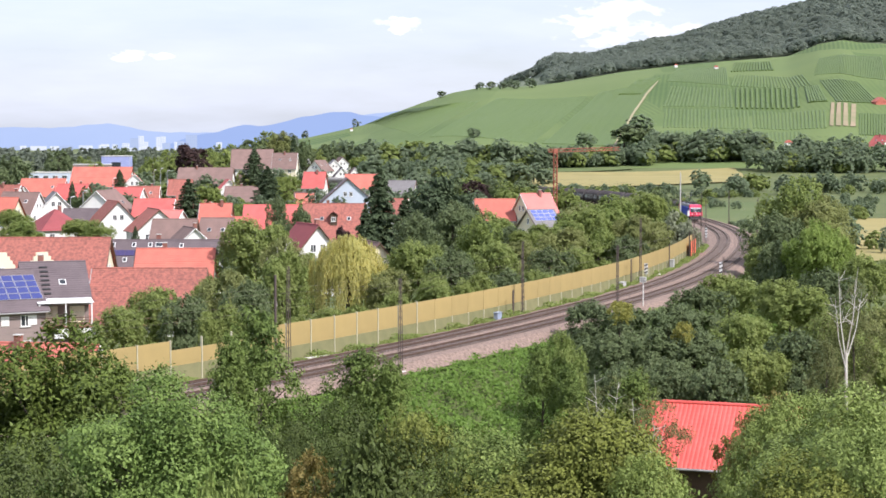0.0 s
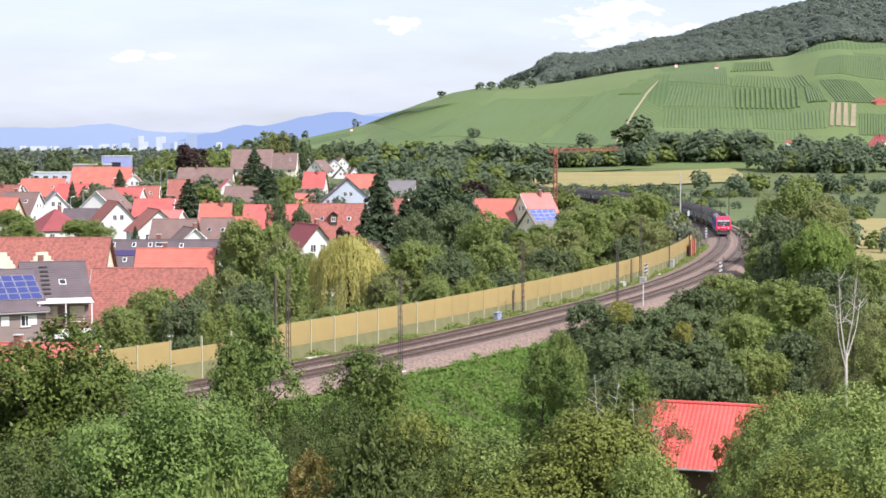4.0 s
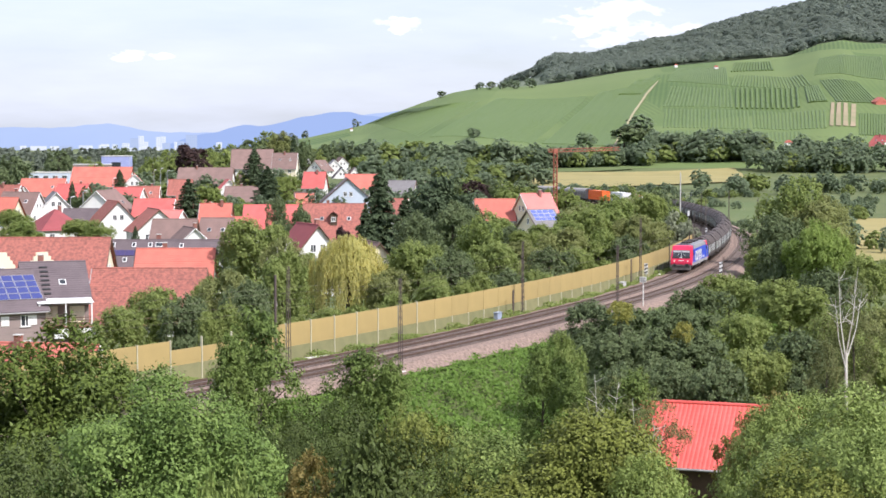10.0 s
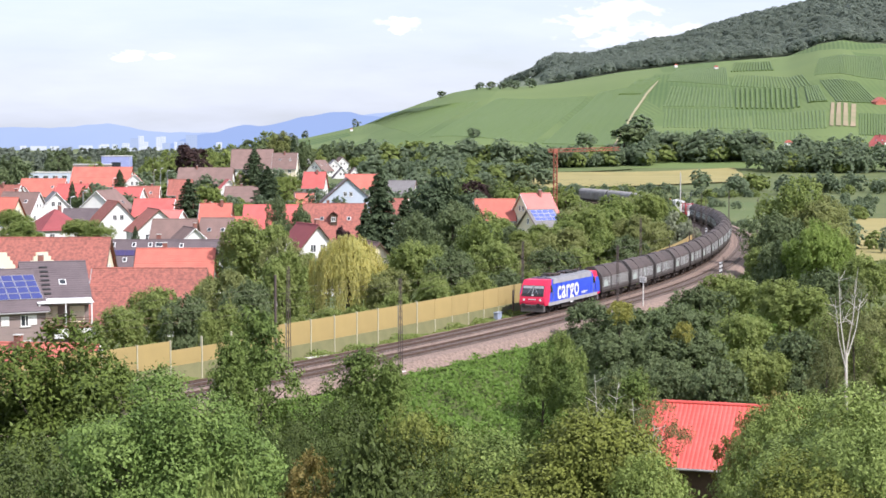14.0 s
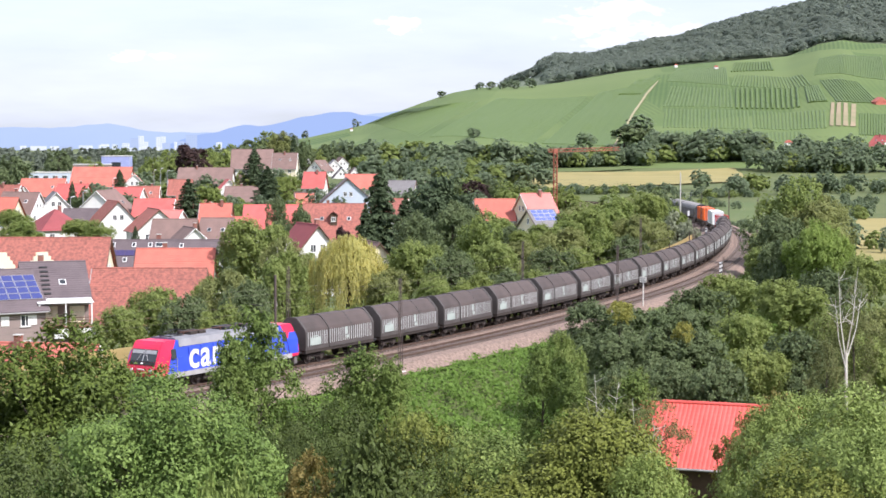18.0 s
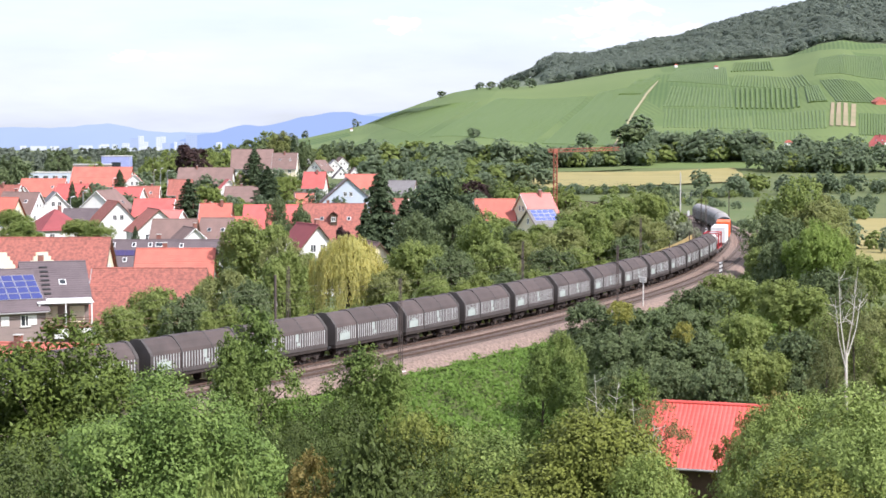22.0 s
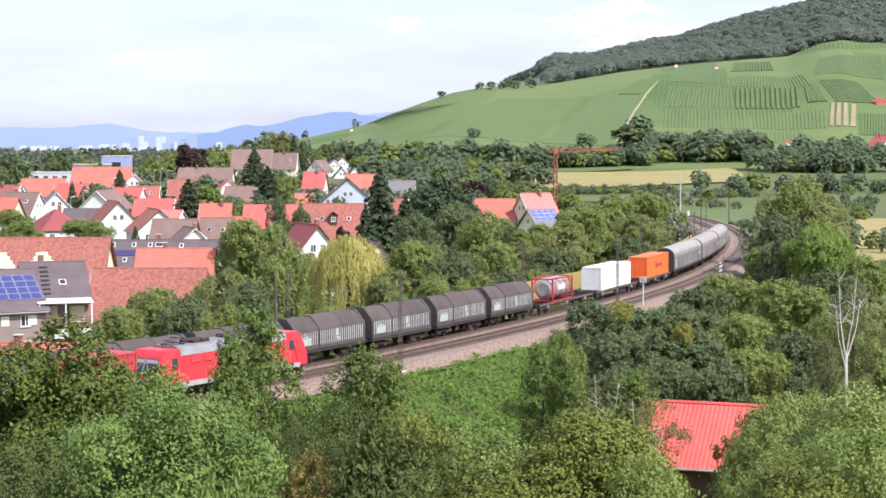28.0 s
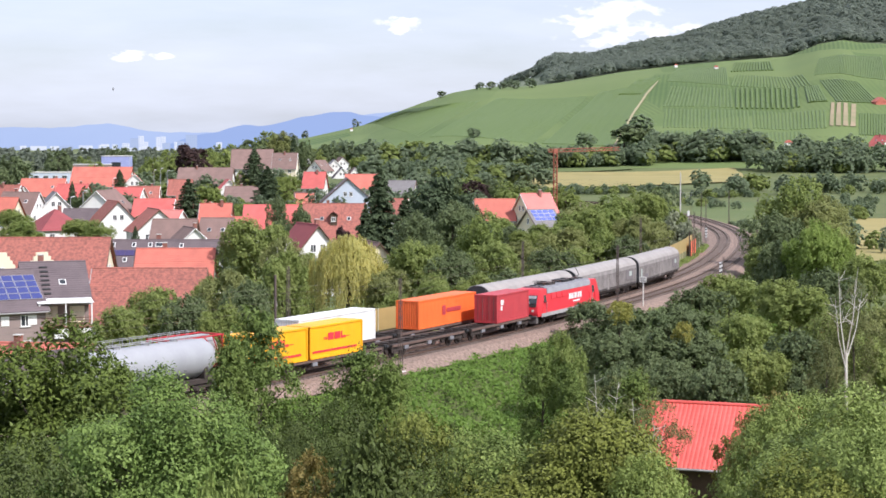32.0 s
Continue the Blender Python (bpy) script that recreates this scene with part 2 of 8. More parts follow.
def ground_z(x, y):
    x, y = np.asarray(x, float), np.asarray(y, float)
    r = np.hypot(x, y)
    u = np.where(y > 1, x / np.maximum(y, 1), np.sign(x) * 9)
    # the plain with the village, rising slightly away
    plain = -7.3 + 0.0115 * np.clip(r, 200, 800)
    plain = plain - 6.0 * smooth((r - 1200) / 1500) * smooth((0.0 - u) / 0.06)
    plain = plain + 0.25 * wave(x, y, 23, 0.4) * smooth((620 - r) / 150)
    # the slope under the viewpoint
    near = np.interp(r, (0, 4, 12, 30, 60, 85, 105, 140), (17.3, 17.2, 14.2, 8.0, 1.2, -3.6, -5.4, -5.6))
    near = near + 0.2 * wave(x, y, 7, 1.2) * smooth(r / 20)
    z = np.where(r < 140, near, near + (plain - near) * smooth((r - 140) / 50))
    # the vineyard hill with its wooded top
    e1, e2 = np.interp(u, VINE_X, VINE_E), np.interp(u, TOP_X, TOP_E)
    z1, z2 = 18.9 + e1 * 1650, 18.9 + e2 * 2150
    hill = 3.0 + (z1 - 3.0) * (0.62 * np.clip((r - 880) / 770, 0, 1) + 0.38 * smooth((r - 850) / 820))
    hill = np.where(r > 1650, z1 + (z2 - z1) * smooth((r - 1650) / 500 * 0.85) / smooth(np.array(0.85)), hill)
    hill = np.where(r > 2150, z2 - (r - 2150) * 0.12, hill)
    on = smooth((u + 0.125) / 0.02) * (y > 1)
    hill = hill + on * 1.2 * wave(x, y, 90, 2.2) * smooth((r - 900) / 300) * smooth((2100 - r) / 300)
    z = np.where(on > 0, np.maximum(z, z + (hill - z) * on * (r > 850)), z)
    # the trackbed: a low bank on the plain
    d = line_dist(x, y)
    bank = -0.95 - np.clip(np.abs(d) - 5.2, 0, 60) / 1.7
    cut = -0.95 + np.clip(np.abs(d) - 5.2, 0, 60) / 1.5
    return np.where(np.abs(d) < 60, np.maximum(np.minimum(z, cut), bank), z)


def gz(x, y):
    return float(ground_z(np.array([x]), np.array([y]))[0])


def ground_mat():
    m = mat("meadow", (0.072, 0.105, 0.031), (0.125, 0.142, 0.05), 0.95, 0.09, 0.6, fine=14)
    return m


def make_ground():
    az = np.concatenate([np.arange(-180, -24, 6.0), np.arange(-24, -16, 1.0), np.arange(-16, 16.01, 0.2), np.arange(17, 24, 1.0), np.arange(24, 180, 6.0)])
    rr = np.concatenate([[0.0], np.geomspace(1.5, 100, 46), np.geomspace(102, 700, 190)[0:], np.geomspace(712, 4900, 90)])
    a, r = np.meshgrid(np.radians(az), rr)
    x, y = r * np.sin(a), r * np.cos(a)
    z = ground_z(x.ravel(), y.ravel())
    verts = np.stack([x.ravel(), y.ravel(), z], 1)
    n = len(az)
    faces = []
    for i in range(len(rr) - 1):
        for j in range(n):
            k = (j + 1) % n
            faces.append((i * n + j, i * n + k, (i + 1) * n + k, (i + 1) * n + j))
    me = mesh_from("ground", verts.tolist(), faces, [ground_mat(), vine_mat(), field_mat(), forest_floor()], smooth=True)
    cx, cy = x.ravel().reshape(len(rr), n), y.ravel().reshape(len(rr), n)
    mi = []
    for i in range(len(rr) - 1):
        for j in range(n):
            px, py, rad = cx[i, j], cy[i, j], rr[i]
            u = px / py if py > 1 else 9
            k = 0
            if py > 1 and rad > 900 and u > -0.12:
                k = 1 if rad < 1660 or u < 0.03 else 3
            mi.append(k)
    me.polygons.foreach_set("material_index", mi)
    return tagged(new("ground", me), "green meadow and garden ground with vineyard slopes", "ground", kind="structure")


def vine_mat():
    """Vineyard slope: plots of different green, each with its own rows."""
    if "vineyard" in MATS:
        return MATS["vineyard"]
    m = mat("vineyard", (0.066, 0.120, 0.032), (0.116, 0.166, 0.047), 0.9, 0.012, 0.0, fine=30)
    nt = m.node_tree
    p = nt.nodes["Principled BSDF"]
    old = p.inputs["Base Color"].links[0].from_socket
    tc = nt.nodes.new("ShaderNodeTexCoord")
    mp = nt.nodes.new("ShaderNodeMapping")
    mp.inputs["Scale"].default_value = (0.011, 0.0042, 0.0)
    mp.inputs["Rotation"].default_value = (0, 0, 0.25)
    nt.links.new(tc.outputs["Object"], mp.inputs[0])
    vo = nt.nodes.new("ShaderNodeTexVoronoi")
    vo.inputs["Scale"].default_value = 1.0
    nt.links.new(mp.outputs[0], vo.inputs["Vector"])
    sp = nt.nodes.new("ShaderNodeSeparateColor")
    nt.links.new(vo.outputs["Color"], sp.inputs[0])
    # rows within each plot
    wv = nt.nodes.new("ShaderNodeTexWave")
    wv.inputs["Scale"].default_value, wv.inputs["Distortion"].default_value = 0.085, 1.2
    wv.inputs["Detail"].default_value = 2
    rot = nt.nodes.new("ShaderNodeVectorRotate")
    rot.rotation_type = "Z_AXIS"
    an = nt.nodes.new("ShaderNodeMath")
    an.operation = "MULTIPLY_ADD"
    an.inputs[1].default_value, an.inputs[2].default_value = 0.7, -0.45
    nt.links.new(sp.outputs[1], an.inputs[0])
    nt.links.new(an.outputs[0], rot.inputs["Angle"])
    nt.links.new(tc.outputs["Object"], rot.inputs["Vector"])
    nt.links.new(rot.outputs[0], wv.inputs["Vector"])
    mx = nt.nodes.new("ShaderNodeMixRGB")
    mx.blend_type = "MULTIPLY"
    mx.inputs["Color2"].default_value = (0.55, 0.66, 0.52, 1)
    f = nt.nodes.new("ShaderNodeMath")
    f.operation = "MULTIPLY"
    nt.links.new(wv.outputs["Fac"], f.inputs[0])
    nt.links.new(sp.outputs[0], f.inputs[1])
    nt.links.new(f.outputs[0], mx.inputs["Fac"])
    nt.links.new(old, mx.inputs["Color1"])
    m2 = nt.nodes.new("ShaderNodeMixRGB")
    m2.inputs["Color2"].default_value = (0.185, 0.230, 0.076, 1)
    f2 = nt.nodes.new("ShaderNodeMath")
    f2.operation = "MULTIPLY"
    f2.inputs[1].default_value = 0.45
    nt.links.new(sp.outputs[2], f2.inputs[0])
    nt.links.new(f2.outputs[0], m2.inputs["Fac"])
    nt.links.new(mx.outputs[0], m2.inputs["Color1"])
    nt.links.new(m2.outputs[0], p.inputs["Base Color"])
    return m


def field_mat():
    return mat("ripe_field", (0.36, 0.30, 0.12), (0.26, 0.25, 0.08), 0.95, 0.03, 0.3, fine=25)


def forest_floor():
    return mat("forest_floor", (0.11, 0.14, 0.09), (0.14, 0.165, 0.10), 0.95, 0.05)


make_ground()


def sheet(name, outline, material, label, category, lift=0.15, step=12.0):
    """A plot of land draped over the ground inside a four-cornered outline."""
    a, b, c, d = (Vector((*p, 0)) for p in outline)
    nu, nv = max(2, int((b - a).length / step)), max(2, int((d - a).length / step))
    vs, fs = [], []
    for j in range(nv + 1):
        for i in range(nu + 1):
            p = a.lerp(b, i / nu).lerp(d.lerp(c, i / nu), j / nv)
            vs.append((p.x, p.y, gz(p.x, p.y) + lift))
    for j in range(nv):
        for i in range(nu):
            k = j * (nu + 1) + i
            fs.append((k, k + 1, k + nu + 2, k + nu + 1))
    ob = new(name, mesh_from(name, vs, fs, material, True))
    return tagged(ob, label, category, kind="structure")


WHEAT = mat("wheat", (0.315, 0.262, 0.098), (0.235, 0.21, 0.08), 0.95, 0.05, 0.4, fine=22)
GRASSY = mat("pasture", (0.075, 0.118, 0.034), (0.128, 0.155, 0.055), 0.95, 0.06, 0.4, fine=22)
sheet("wheat_field", ((23.5, 640.0), (132.0, 752.0), (144.6, 888.0), (32.5, 850.0)), WHEAT, "ripe yellow grain field below the vineyard hill", "field", 0.6)
sheet("pasture", ((20.4, 850.0), (94.2, 888.0), (95.6, 902.0), (24.2, 892.0)), GRASSY, "pale green meadow strip above the grain field", "meadow", 0.6)
sheet("pasture", ((62.7, 450.0), (78.4, 450.0), (97.6, 560.0), (78.1, 560.0)), GRASSY, "bright green meadow beside the railway curve", "meadow")
sheet("stubble_field", ((76.3, 330.0), (106.0, 330.0), (151.0, 470.0), (108.6, 470.0)), WHEAT, "pale yellow stubble field behind the trees", "field")

# ---- railway ----
BALLAST = mat("ballast", (0.365, 0.262, 0.210), (0.092, 0.067, 0.055), 0.95, 4.2, 1.0, fine=3)
BALLAST_DARK = mat("track_stain", (0.13, 0.082, 0.064), (0.20, 0.135, 0.108), 0.95, 1.2, 0.8, fine=7)
RAIL = mat("rail_steel", (0.16, 0.11, 0.09), (0.11, 0.07, 0.05), 0.5, 2.0, metal=0.4)
SLEEPER = mat("concrete_sleeper", (0.20, 0.16, 0.14), (0.13, 0.10, 0.085), 0.9, 3.0, 0.3, island=True, rand=0.5)


def sweep(name, profile, s0, s1, step, material, label, category, off=0.0, kind="structure", smooth=False, closed=False):
    """A profile of (offset, height) carried along the line."""
    n = len(profile)
    ss = np.arange(s0, s1 + 0.01, step)
    vs, fs = [], []
    for s in ss:
        for o, z in profile:
            x, y, h = along(s, off + o)
            vs.append((x, y, z))
    for i in range(len(ss) - 1):
        for j in range(n if closed else n - 1):
            k = (j + 1) % n
            fs.append((i * n + j, i * n + k, (i + 1) * n + k, (i + 1) * n + j))
    ob = new(name, mesh_from(name, vs, fs, material, smooth))
    return tagged(ob, label, category, kind=kind)


sweep("ballast_bed", [(-4.6, -1.1), (-2.9, -0.42), (-1.6, -0.27), (1.6, -0.27), (2.0, -0.33), (2.4, -0.27), (5.6, -0.27), (6.5, -0.36), (7.7, -1.08)],
      -540, 820, 3.0, BALLAST, "pinkish grey crushed-stone ballast under two tracks", "ballast")
for off in (0.0, 4.0):
    sweep("stained_ballast", [(-1.05, -0.262), (1.05, -0.262)], -540, 820, 3.0, BALLAST_DARK,
          "brown rust-stained ballast between the rails", "ballast", off)
    for side in (-0.7525, 0.7525):
        sweep("rail", [(side - 0.036, -0.17), (side - 0.036, 0.0), (side + 0.036, 0.0), (side + 0.036, -0.17)], -540, 820, 3.0, RAIL,
              "worn steel rail with rusty sides", "rail", off, kind="")


def sleepers(off):
    vs, fs = [], []
    for s in np.arange(-60, 420, 0.63):
        x, y, h = along(s, off)
        r, f = Vector((math.cos(h), -math.sin(h), 0)), Vector((math.sin(h), math.cos(h), 0))
        c = Vector((x, y, -0.225))
        b = len(vs)
        for sx, sy, sz in ((-1.3, -0.13, -0.04), (1.3, -0.13, -0.04), (1.3, 0.13, -0.04), (-1.3, 0.13, -0.04),
                           (-1.3, -0.1, 0.05), (1.3, -0.1, 0.05), (1.3, 0.1, 0.05), (-1.3, 0.1, 0.05)):
            vs.append(tuple(c + r * sx + f * sy + Vector((0, 0, sz))))
        fs += [(b + 4, b + 5, b + 6, b + 7), (b, b + 1, b + 5, b + 4), (b + 1, b + 2, b + 6, b + 5), (b + 2, b + 3, b + 7, b + 6), (b + 3, b, b + 4, b + 7)]
    ob = new("sleepers", mesh_from("sleepers", vs, fs, SLEEPER))
    return tagged(ob, "row of concrete sleepers stained brown by brake dust", "sleepers", kind="stuff")


for off in (0.0, 4.0):
    sleepers(off)

# ---- noise barrier beside the far track ----
BOARD = mat("pale_yellow_boarding", (0.385, 0.29, 0.115), (0.32, 0.245, 0.10), 0.8, 0.5, 0.2, rand=0.5, fine=12)
LOWPANEL = mat("mossy_concrete_base", (0.235, 0.225, 0.11), (0.18, 0.18, 0.085), 0.9, 0.7, 0.3, rand=0.4)
POST = mat("pale_steel_post", (0.52, 0.50, 0.36), (0.42, 0.40, 0.28), 0.6, 2.0)
WALL_OFF = -4.2


def board_mesh(low, high):
    """One barrier panel of lapped horizontal boards, 4 m long, running along y from its middle."""
    bm = bmesh.new()
    n = max(2, round((high - low) / 0.25))
    st = (high - low) / n
    right = [p for i in range(n) for p in ((0.046, low + i * st), (0.042, low + (i + 1) * st - 0.004))]
    prism(bm, right + [(-x, z) for x, z in right[::-1]], -1.96, 1.96)
    me = bpy.data.meshes.new("boards")
    bm.to_mesh(me)
    bm.free()
    me.materials.append(BOARD)
    return me


def plain_panel(low, high):
    bm = bmesh.new()
    box(bm, -0.06, 0.06, -1.97, 1.97, low, high, 0.015)
    me = bpy.data.meshes.new("base_panel")
    bm.to_mesh(me)
    bm.free()
    me.materials.append(LOWPANEL)
    return me


def post_mesh(high):
    bm = bmesh.new()
    box(bm, -0.09, 0.11, -0.055, 0.055, -1.2, high, 0.01)
    me = bpy.data.meshes.new("barrier_post")
    bm.to_mesh(me)
    bm.free()
    me.materials.append(POST)
    return me


def noise_barrier():
    x, y, h = along(60, WALL_OFF)
    wall = thing("noise_barrier", pose(0, 0, 0), "pale yellow boarded noise barrier with mossy base panels beside the track", "noise barrier")
    full, lowered, base = board_mesh(0.72, 2.78), board_mesh(0.72, 2.0), plain_panel(-1.15, 0.70)
    post, tall = post_mesh(0.74), post_mesh(2.85)
    for i in range(-12, 47):
        s = i * 4.0
        shortened = 2 < s < 14
        shared("boarding", lowered if shortened else full, wall, on_line(s, WALL_OFF))
        shared("base_panel", base, wall, on_line(s, WALL_OFF))
        shared("post", tall if s < 48 or i == 46 else post, wall, on_line(s - 2.0, WALL_OFF + 0.03))
    return wall


noise_barrier()

# ---- overhead line ----
RUSTY = mat("rusty_lattice_steel", (0.105, 0.078, 0.068), (0.075, 0.06, 0.055), 0.75, 3.0, 0.2)
GALV = mat("galvanised_steel", (0.45, 0.45, 0.46), (0.36, 0.36, 0.37), 0.5, 3.0, metal=0.3)
CONCRETE = mat("pale_concrete", (0.55, 0.54, 0.50), (0.44, 0.43, 0.40), 0.85, 1.5, 0.2)
INSUL = mat("brown_glazed_insulator", (0.12, 0.05, 0.03), (0.09, 0.04, 0.025), 0.3, 4.0)


def catenary_mast(s, off, height, reach, solid=False):
    """A lattice mast with its bracket; reach is how far the arm goes across the track (signed, to the right of the line)."""
    x, y, h = along(s, off)
    base = -0.9
    t = thing("catenary_mast", pose(x, y, base, 0, 0, -math.degrees(h)),
              "pale concrete overhead-line mast beside the track" if solid else "rusty steel lattice mast of the overhead line", "mast", "overhead-line masts")
    bm = bmesh.new()
    if solid:
        rod(bm, (0, 0, -0.5), (0, 0, height), 0.2, 0.12, 10)
        part("shaft", bm, CONCRETE, t)
    else:
        bm.free()
        for sx in (-1, 1):
            for sy in (-1, 1):
                bm = bmesh.new()
                rod(bm, (sx * 0.12, sy * 0.2, -0.5), (sx * 0.075, sy * 0.1, height), 0.035, 0.03, 4)
                part("leg", bm, RUSTY, t)
        bm = bmesh.new()
        n = 13
        for i in range(n):
            z0, z1 = height * i / n, height * (i + 1) / n
            w0, w1 = 0.2 - 0.1 * i / n, 0.2 - 0.1 * (i + 1) / n
            g = 1 if i % 2 else -1
            for sx in (-0.1, 0.1):
                rod(bm, (sx, -g * w0, z0), (sx, g * w1, z1), 0.018, None, 4)
        part("lacing", bm, RUSTY, t)["kind"] = "stuff"
        bm = bmesh.new()
        box(bm, -0.35, 0.35, -0.4, 0.4, -0.5, 0.12, 0.03)
        part("foundation", bm, CONCRETE, t)
    if reach:
        bm = bmesh.new()
        rod(bm, (0, 0, 6.1), (reach, 0, 6.95), 0.03, None, 5)
        rod(bm, (0, 0, 7.4), (reach, 0, 7.35), 0.025, None, 5)
        rod(bm, (reach * 0.8, 0, 6.8), (reach * 0.75, 0, 6.0), 0.02, None, 5)
        part("bracket", bm, GALV, t)
        for z in (6.2, 7.4):
            bm = bmesh.new()
            for k in range(4):
                rod(bm, (reach * (0.07 + 0.02 * k), 0, z), (reach * (0.085 + 0.02 * k), 0, z), 0.07, None, 8)
            part("insulator", bm, INSUL, t)
    return t


for s, off, height in ((19.1, 7.0, 8.1), (69.6, 7.0, 8.2), (123.1, 7.0, 3.6), (174.6, 7.0, 8.0), (234.6, 7.0, 8.2), (290.0, 7.0, 8.2),
                       (16.8, -3.0, 8.9), (66.3, -3.0, 8.6), (114.9, -3.0, 9.2), (169.6, -3.0, 8.0), (200.6, -3.0, 8.8), (258.0, -3.0, 8.8)):
    catenary_mast(s, off, height, 0)
catenary_mast(298.0, -3.2, 12.3, 2.9, True)

WIRE = mat("copper_wire", (0.16, 0.13, 0.10), (0.10, 0.09, 0.08), 0.6, 5.0)
for off in (0.0, 4.0):
    for z, sag in ((5.5, 0.0), (6.9, 0.55)):
        vs, fs = [], []
        ss = np.arange(-120, 560, 6.0)
        for s in ss:
            x, y, h = along(s, off)
            zz = z - sag * (1 - (((s % 60) - 30) / 30) ** 2)
            for k in range(3):
                a = k * 2.094
                vs.append((x + 0.007 * math.cos(a) * math.cos(h), y - 0.007 * math.cos(a) * math.sin(h), zz + 0.007 * math.sin(a)))
        for i in range(len(ss) - 1):
            for k in range(3):
                l = (k + 1) % 3
                fs.append((i * 3 + k, i * 3 + l, i * 3 + 3 + l, i * 3 + 3 + k))
        tagged(new("contact_wire" if sag == 0 else "messenger_wire", mesh_from("wire", vs, fs, WIRE)),
               "thin dark overhead wire strung along the track", "wire", kind="structure")

# ---- lineside things ----
FRAME_PALE = mat("pale_sign_enamel", (0.72, 0.70, 0.66), (0.60, 0.58, 0.54), 0.5, 2.0)
BLACK = mat("black_steel", (0.03, 0.03, 0.032), (0.02, 0.02, 0.02), 0.6, 2.0)
SOLE = mat("dirty_grey_skirt", (0.17, 0.16, 0.155), (0.10, 0.092, 0.088), 0.7, 1.5)
ROOFPALE = mat("pale_roof_paint", (0.36, 0.36, 0.39), (0.24, 0.24, 0.26), 0.55, 1.0)
SKIRT = mat("pale_grey_skirt", (0.42, 0.41, 0.41), (0.27, 0.26, 0.26), 0.6, 1.5)
WHITE = mat("white_paint", (0.80, 0.80, 0.80), (0.70, 0.70, 0.69), 0.45, 1.0)
ORANGE_MESH = mat("orange_safety_mesh", (0.85, 0.19, 0.08), (0.72, 0.15, 0.07), 0.7, 2.0)
BLUEBOX = mat("blue_grey_enamel", (0.30, 0.36, 0.46), (0.25, 0.30, 0.39), 0.5, 2.0)
GREYBOX = mat("light_grey_enamel", (0.46, 0.47, 0.46), (0.38, 0.39, 0.38), 0.6, 2.0)


def lineside(name, s, off, label, category):
    x, y, h = along(s, off)
    return thing(name, pose(x, y, gz(x, y), 0, 0, -math.degrees(h)), label, category)


def marker_board(s, off, z0, z1, striped, lean=0.0):
    """A white line-side board with slanted dark stripes on a post; it faces the oncoming train."""
    t = lineside("marker_board", s, off, "white striped railway marker board on a thin post" if striped else "white railway marker board on a thin post", "railway sign")
    g = gz(*along(s, off)[:2])
    bm = bmesh.new()
    rod(bm, (0, 0, -0.3), (0, 0, z1 - g), 0.05, None, 6)
    part("post", bm, GALV, t)
    bm = bmesh.new()
    box(bm, -0.24, 0.24, -0.09, -0.05, z0 - g, z1 - g, 0.01)
    b = part("board", bm, WHITE, t)
    if striped:
        n = 3
        for k in range(n):
            zc = z0 - g + (z1 - z0) * (k + 0.5) / n
            bm = bmesh.new()
            vs = box(bm, -0.22, 0.22, -0.1, -0.092, zc - 0.09, zc + 0.09)
            for v in vs:
                v.co.z += v.co.x * 0.5
            part("stripe", bm, BLACK, b)
    return t


marker_board(118.6, -3.0, 0.4, 1.9, True)
marker_board(124.1, 6.5, 0.2, 1.9, True)
marker_board(222.0, -3.4, 0.1, 1.9, True)
marker_board(285.0, -3.0, 1.6, 2.8, False)


def sign_post():
    t = lineside("sign_post", 80.6, 6.5, "square white railway sign with dark bars on a pale post", "railway sign")
    bm = bmesh.new()
    rod(bm, (0, 0, -0.3), (0, 0, 3.6), 0.07, None, 8)
    part("post", bm, FRAME_PALE, t)
    bm = bmesh.new()
    box(bm, -0.42, 0.42, -0.12, -0.08, 3.3, 3.95, 0.02)
    b = part("board", bm, FRAME_PALE, t)
    for z in (3.45, 3.6, 3.78):
        bm = bmesh.new()
        box(bm, -0.3, 0.3, -0.128, -0.12, z - 0.03, z + 0.03)
        part("bar", bm, BLACK, b)


sign_post()


def cabinet(s, off, w, d, h, material, label):
    t = lineside("trackside_cabinet", s, off, label, "cabinet")
    bm = bmesh.new()
    box(bm, -d / 2, d / 2, -w / 2, w / 2, 0.08, h, 0.03)
    part("body", bm, material, t)
    bm = bmesh.new()
    box(bm, -d / 2 - 0.06, d / 2 + 0.06, -w / 2 - 0.06, w / 2 + 0.06, h, h + 0.07, 0.02)
    part("lid", bm, material, t)
    bm = bmesh.new()
    box(bm, -d / 2 - 0.04, d / 2 + 0.04, -w / 2 - 0.04, w / 2 + 0.04, -0.3, 0.08)
    part("plinth", bm, CONCRETE, t)
    bm = bmesh.new()
    box(bm, d / 2, d / 2 + 0.02, -w / 2 + 0.06, w / 2 - 0.06, 0.16, h - 0.08, 0.005)
    dd = part("door", bm, material, t)
    bm = bmesh.new()
    box(bm, d / 2 + 0.02, d / 2 + 0.05, w / 2 - 0.2, w / 2 - 0.14, h * 0.5, h * 0.5 + 0.15)
    part("handle", bm, BLACK, dd)


cabinet(59.9, -3.3, 1.1, 0.5, 1.25, BLUEBOX, "blue-grey trackside cabinet in the grass verge")
cabinet(107.1, -3.6, 1.6, 0.6, 1.3, GREYBOX, "light grey trackside cabinet in front of the barrier")
cabinet(142.6, -3.4, 1.0, 0.6, 1.9, GREYBOX, "tall light grey trackside cabinet beside the curve")


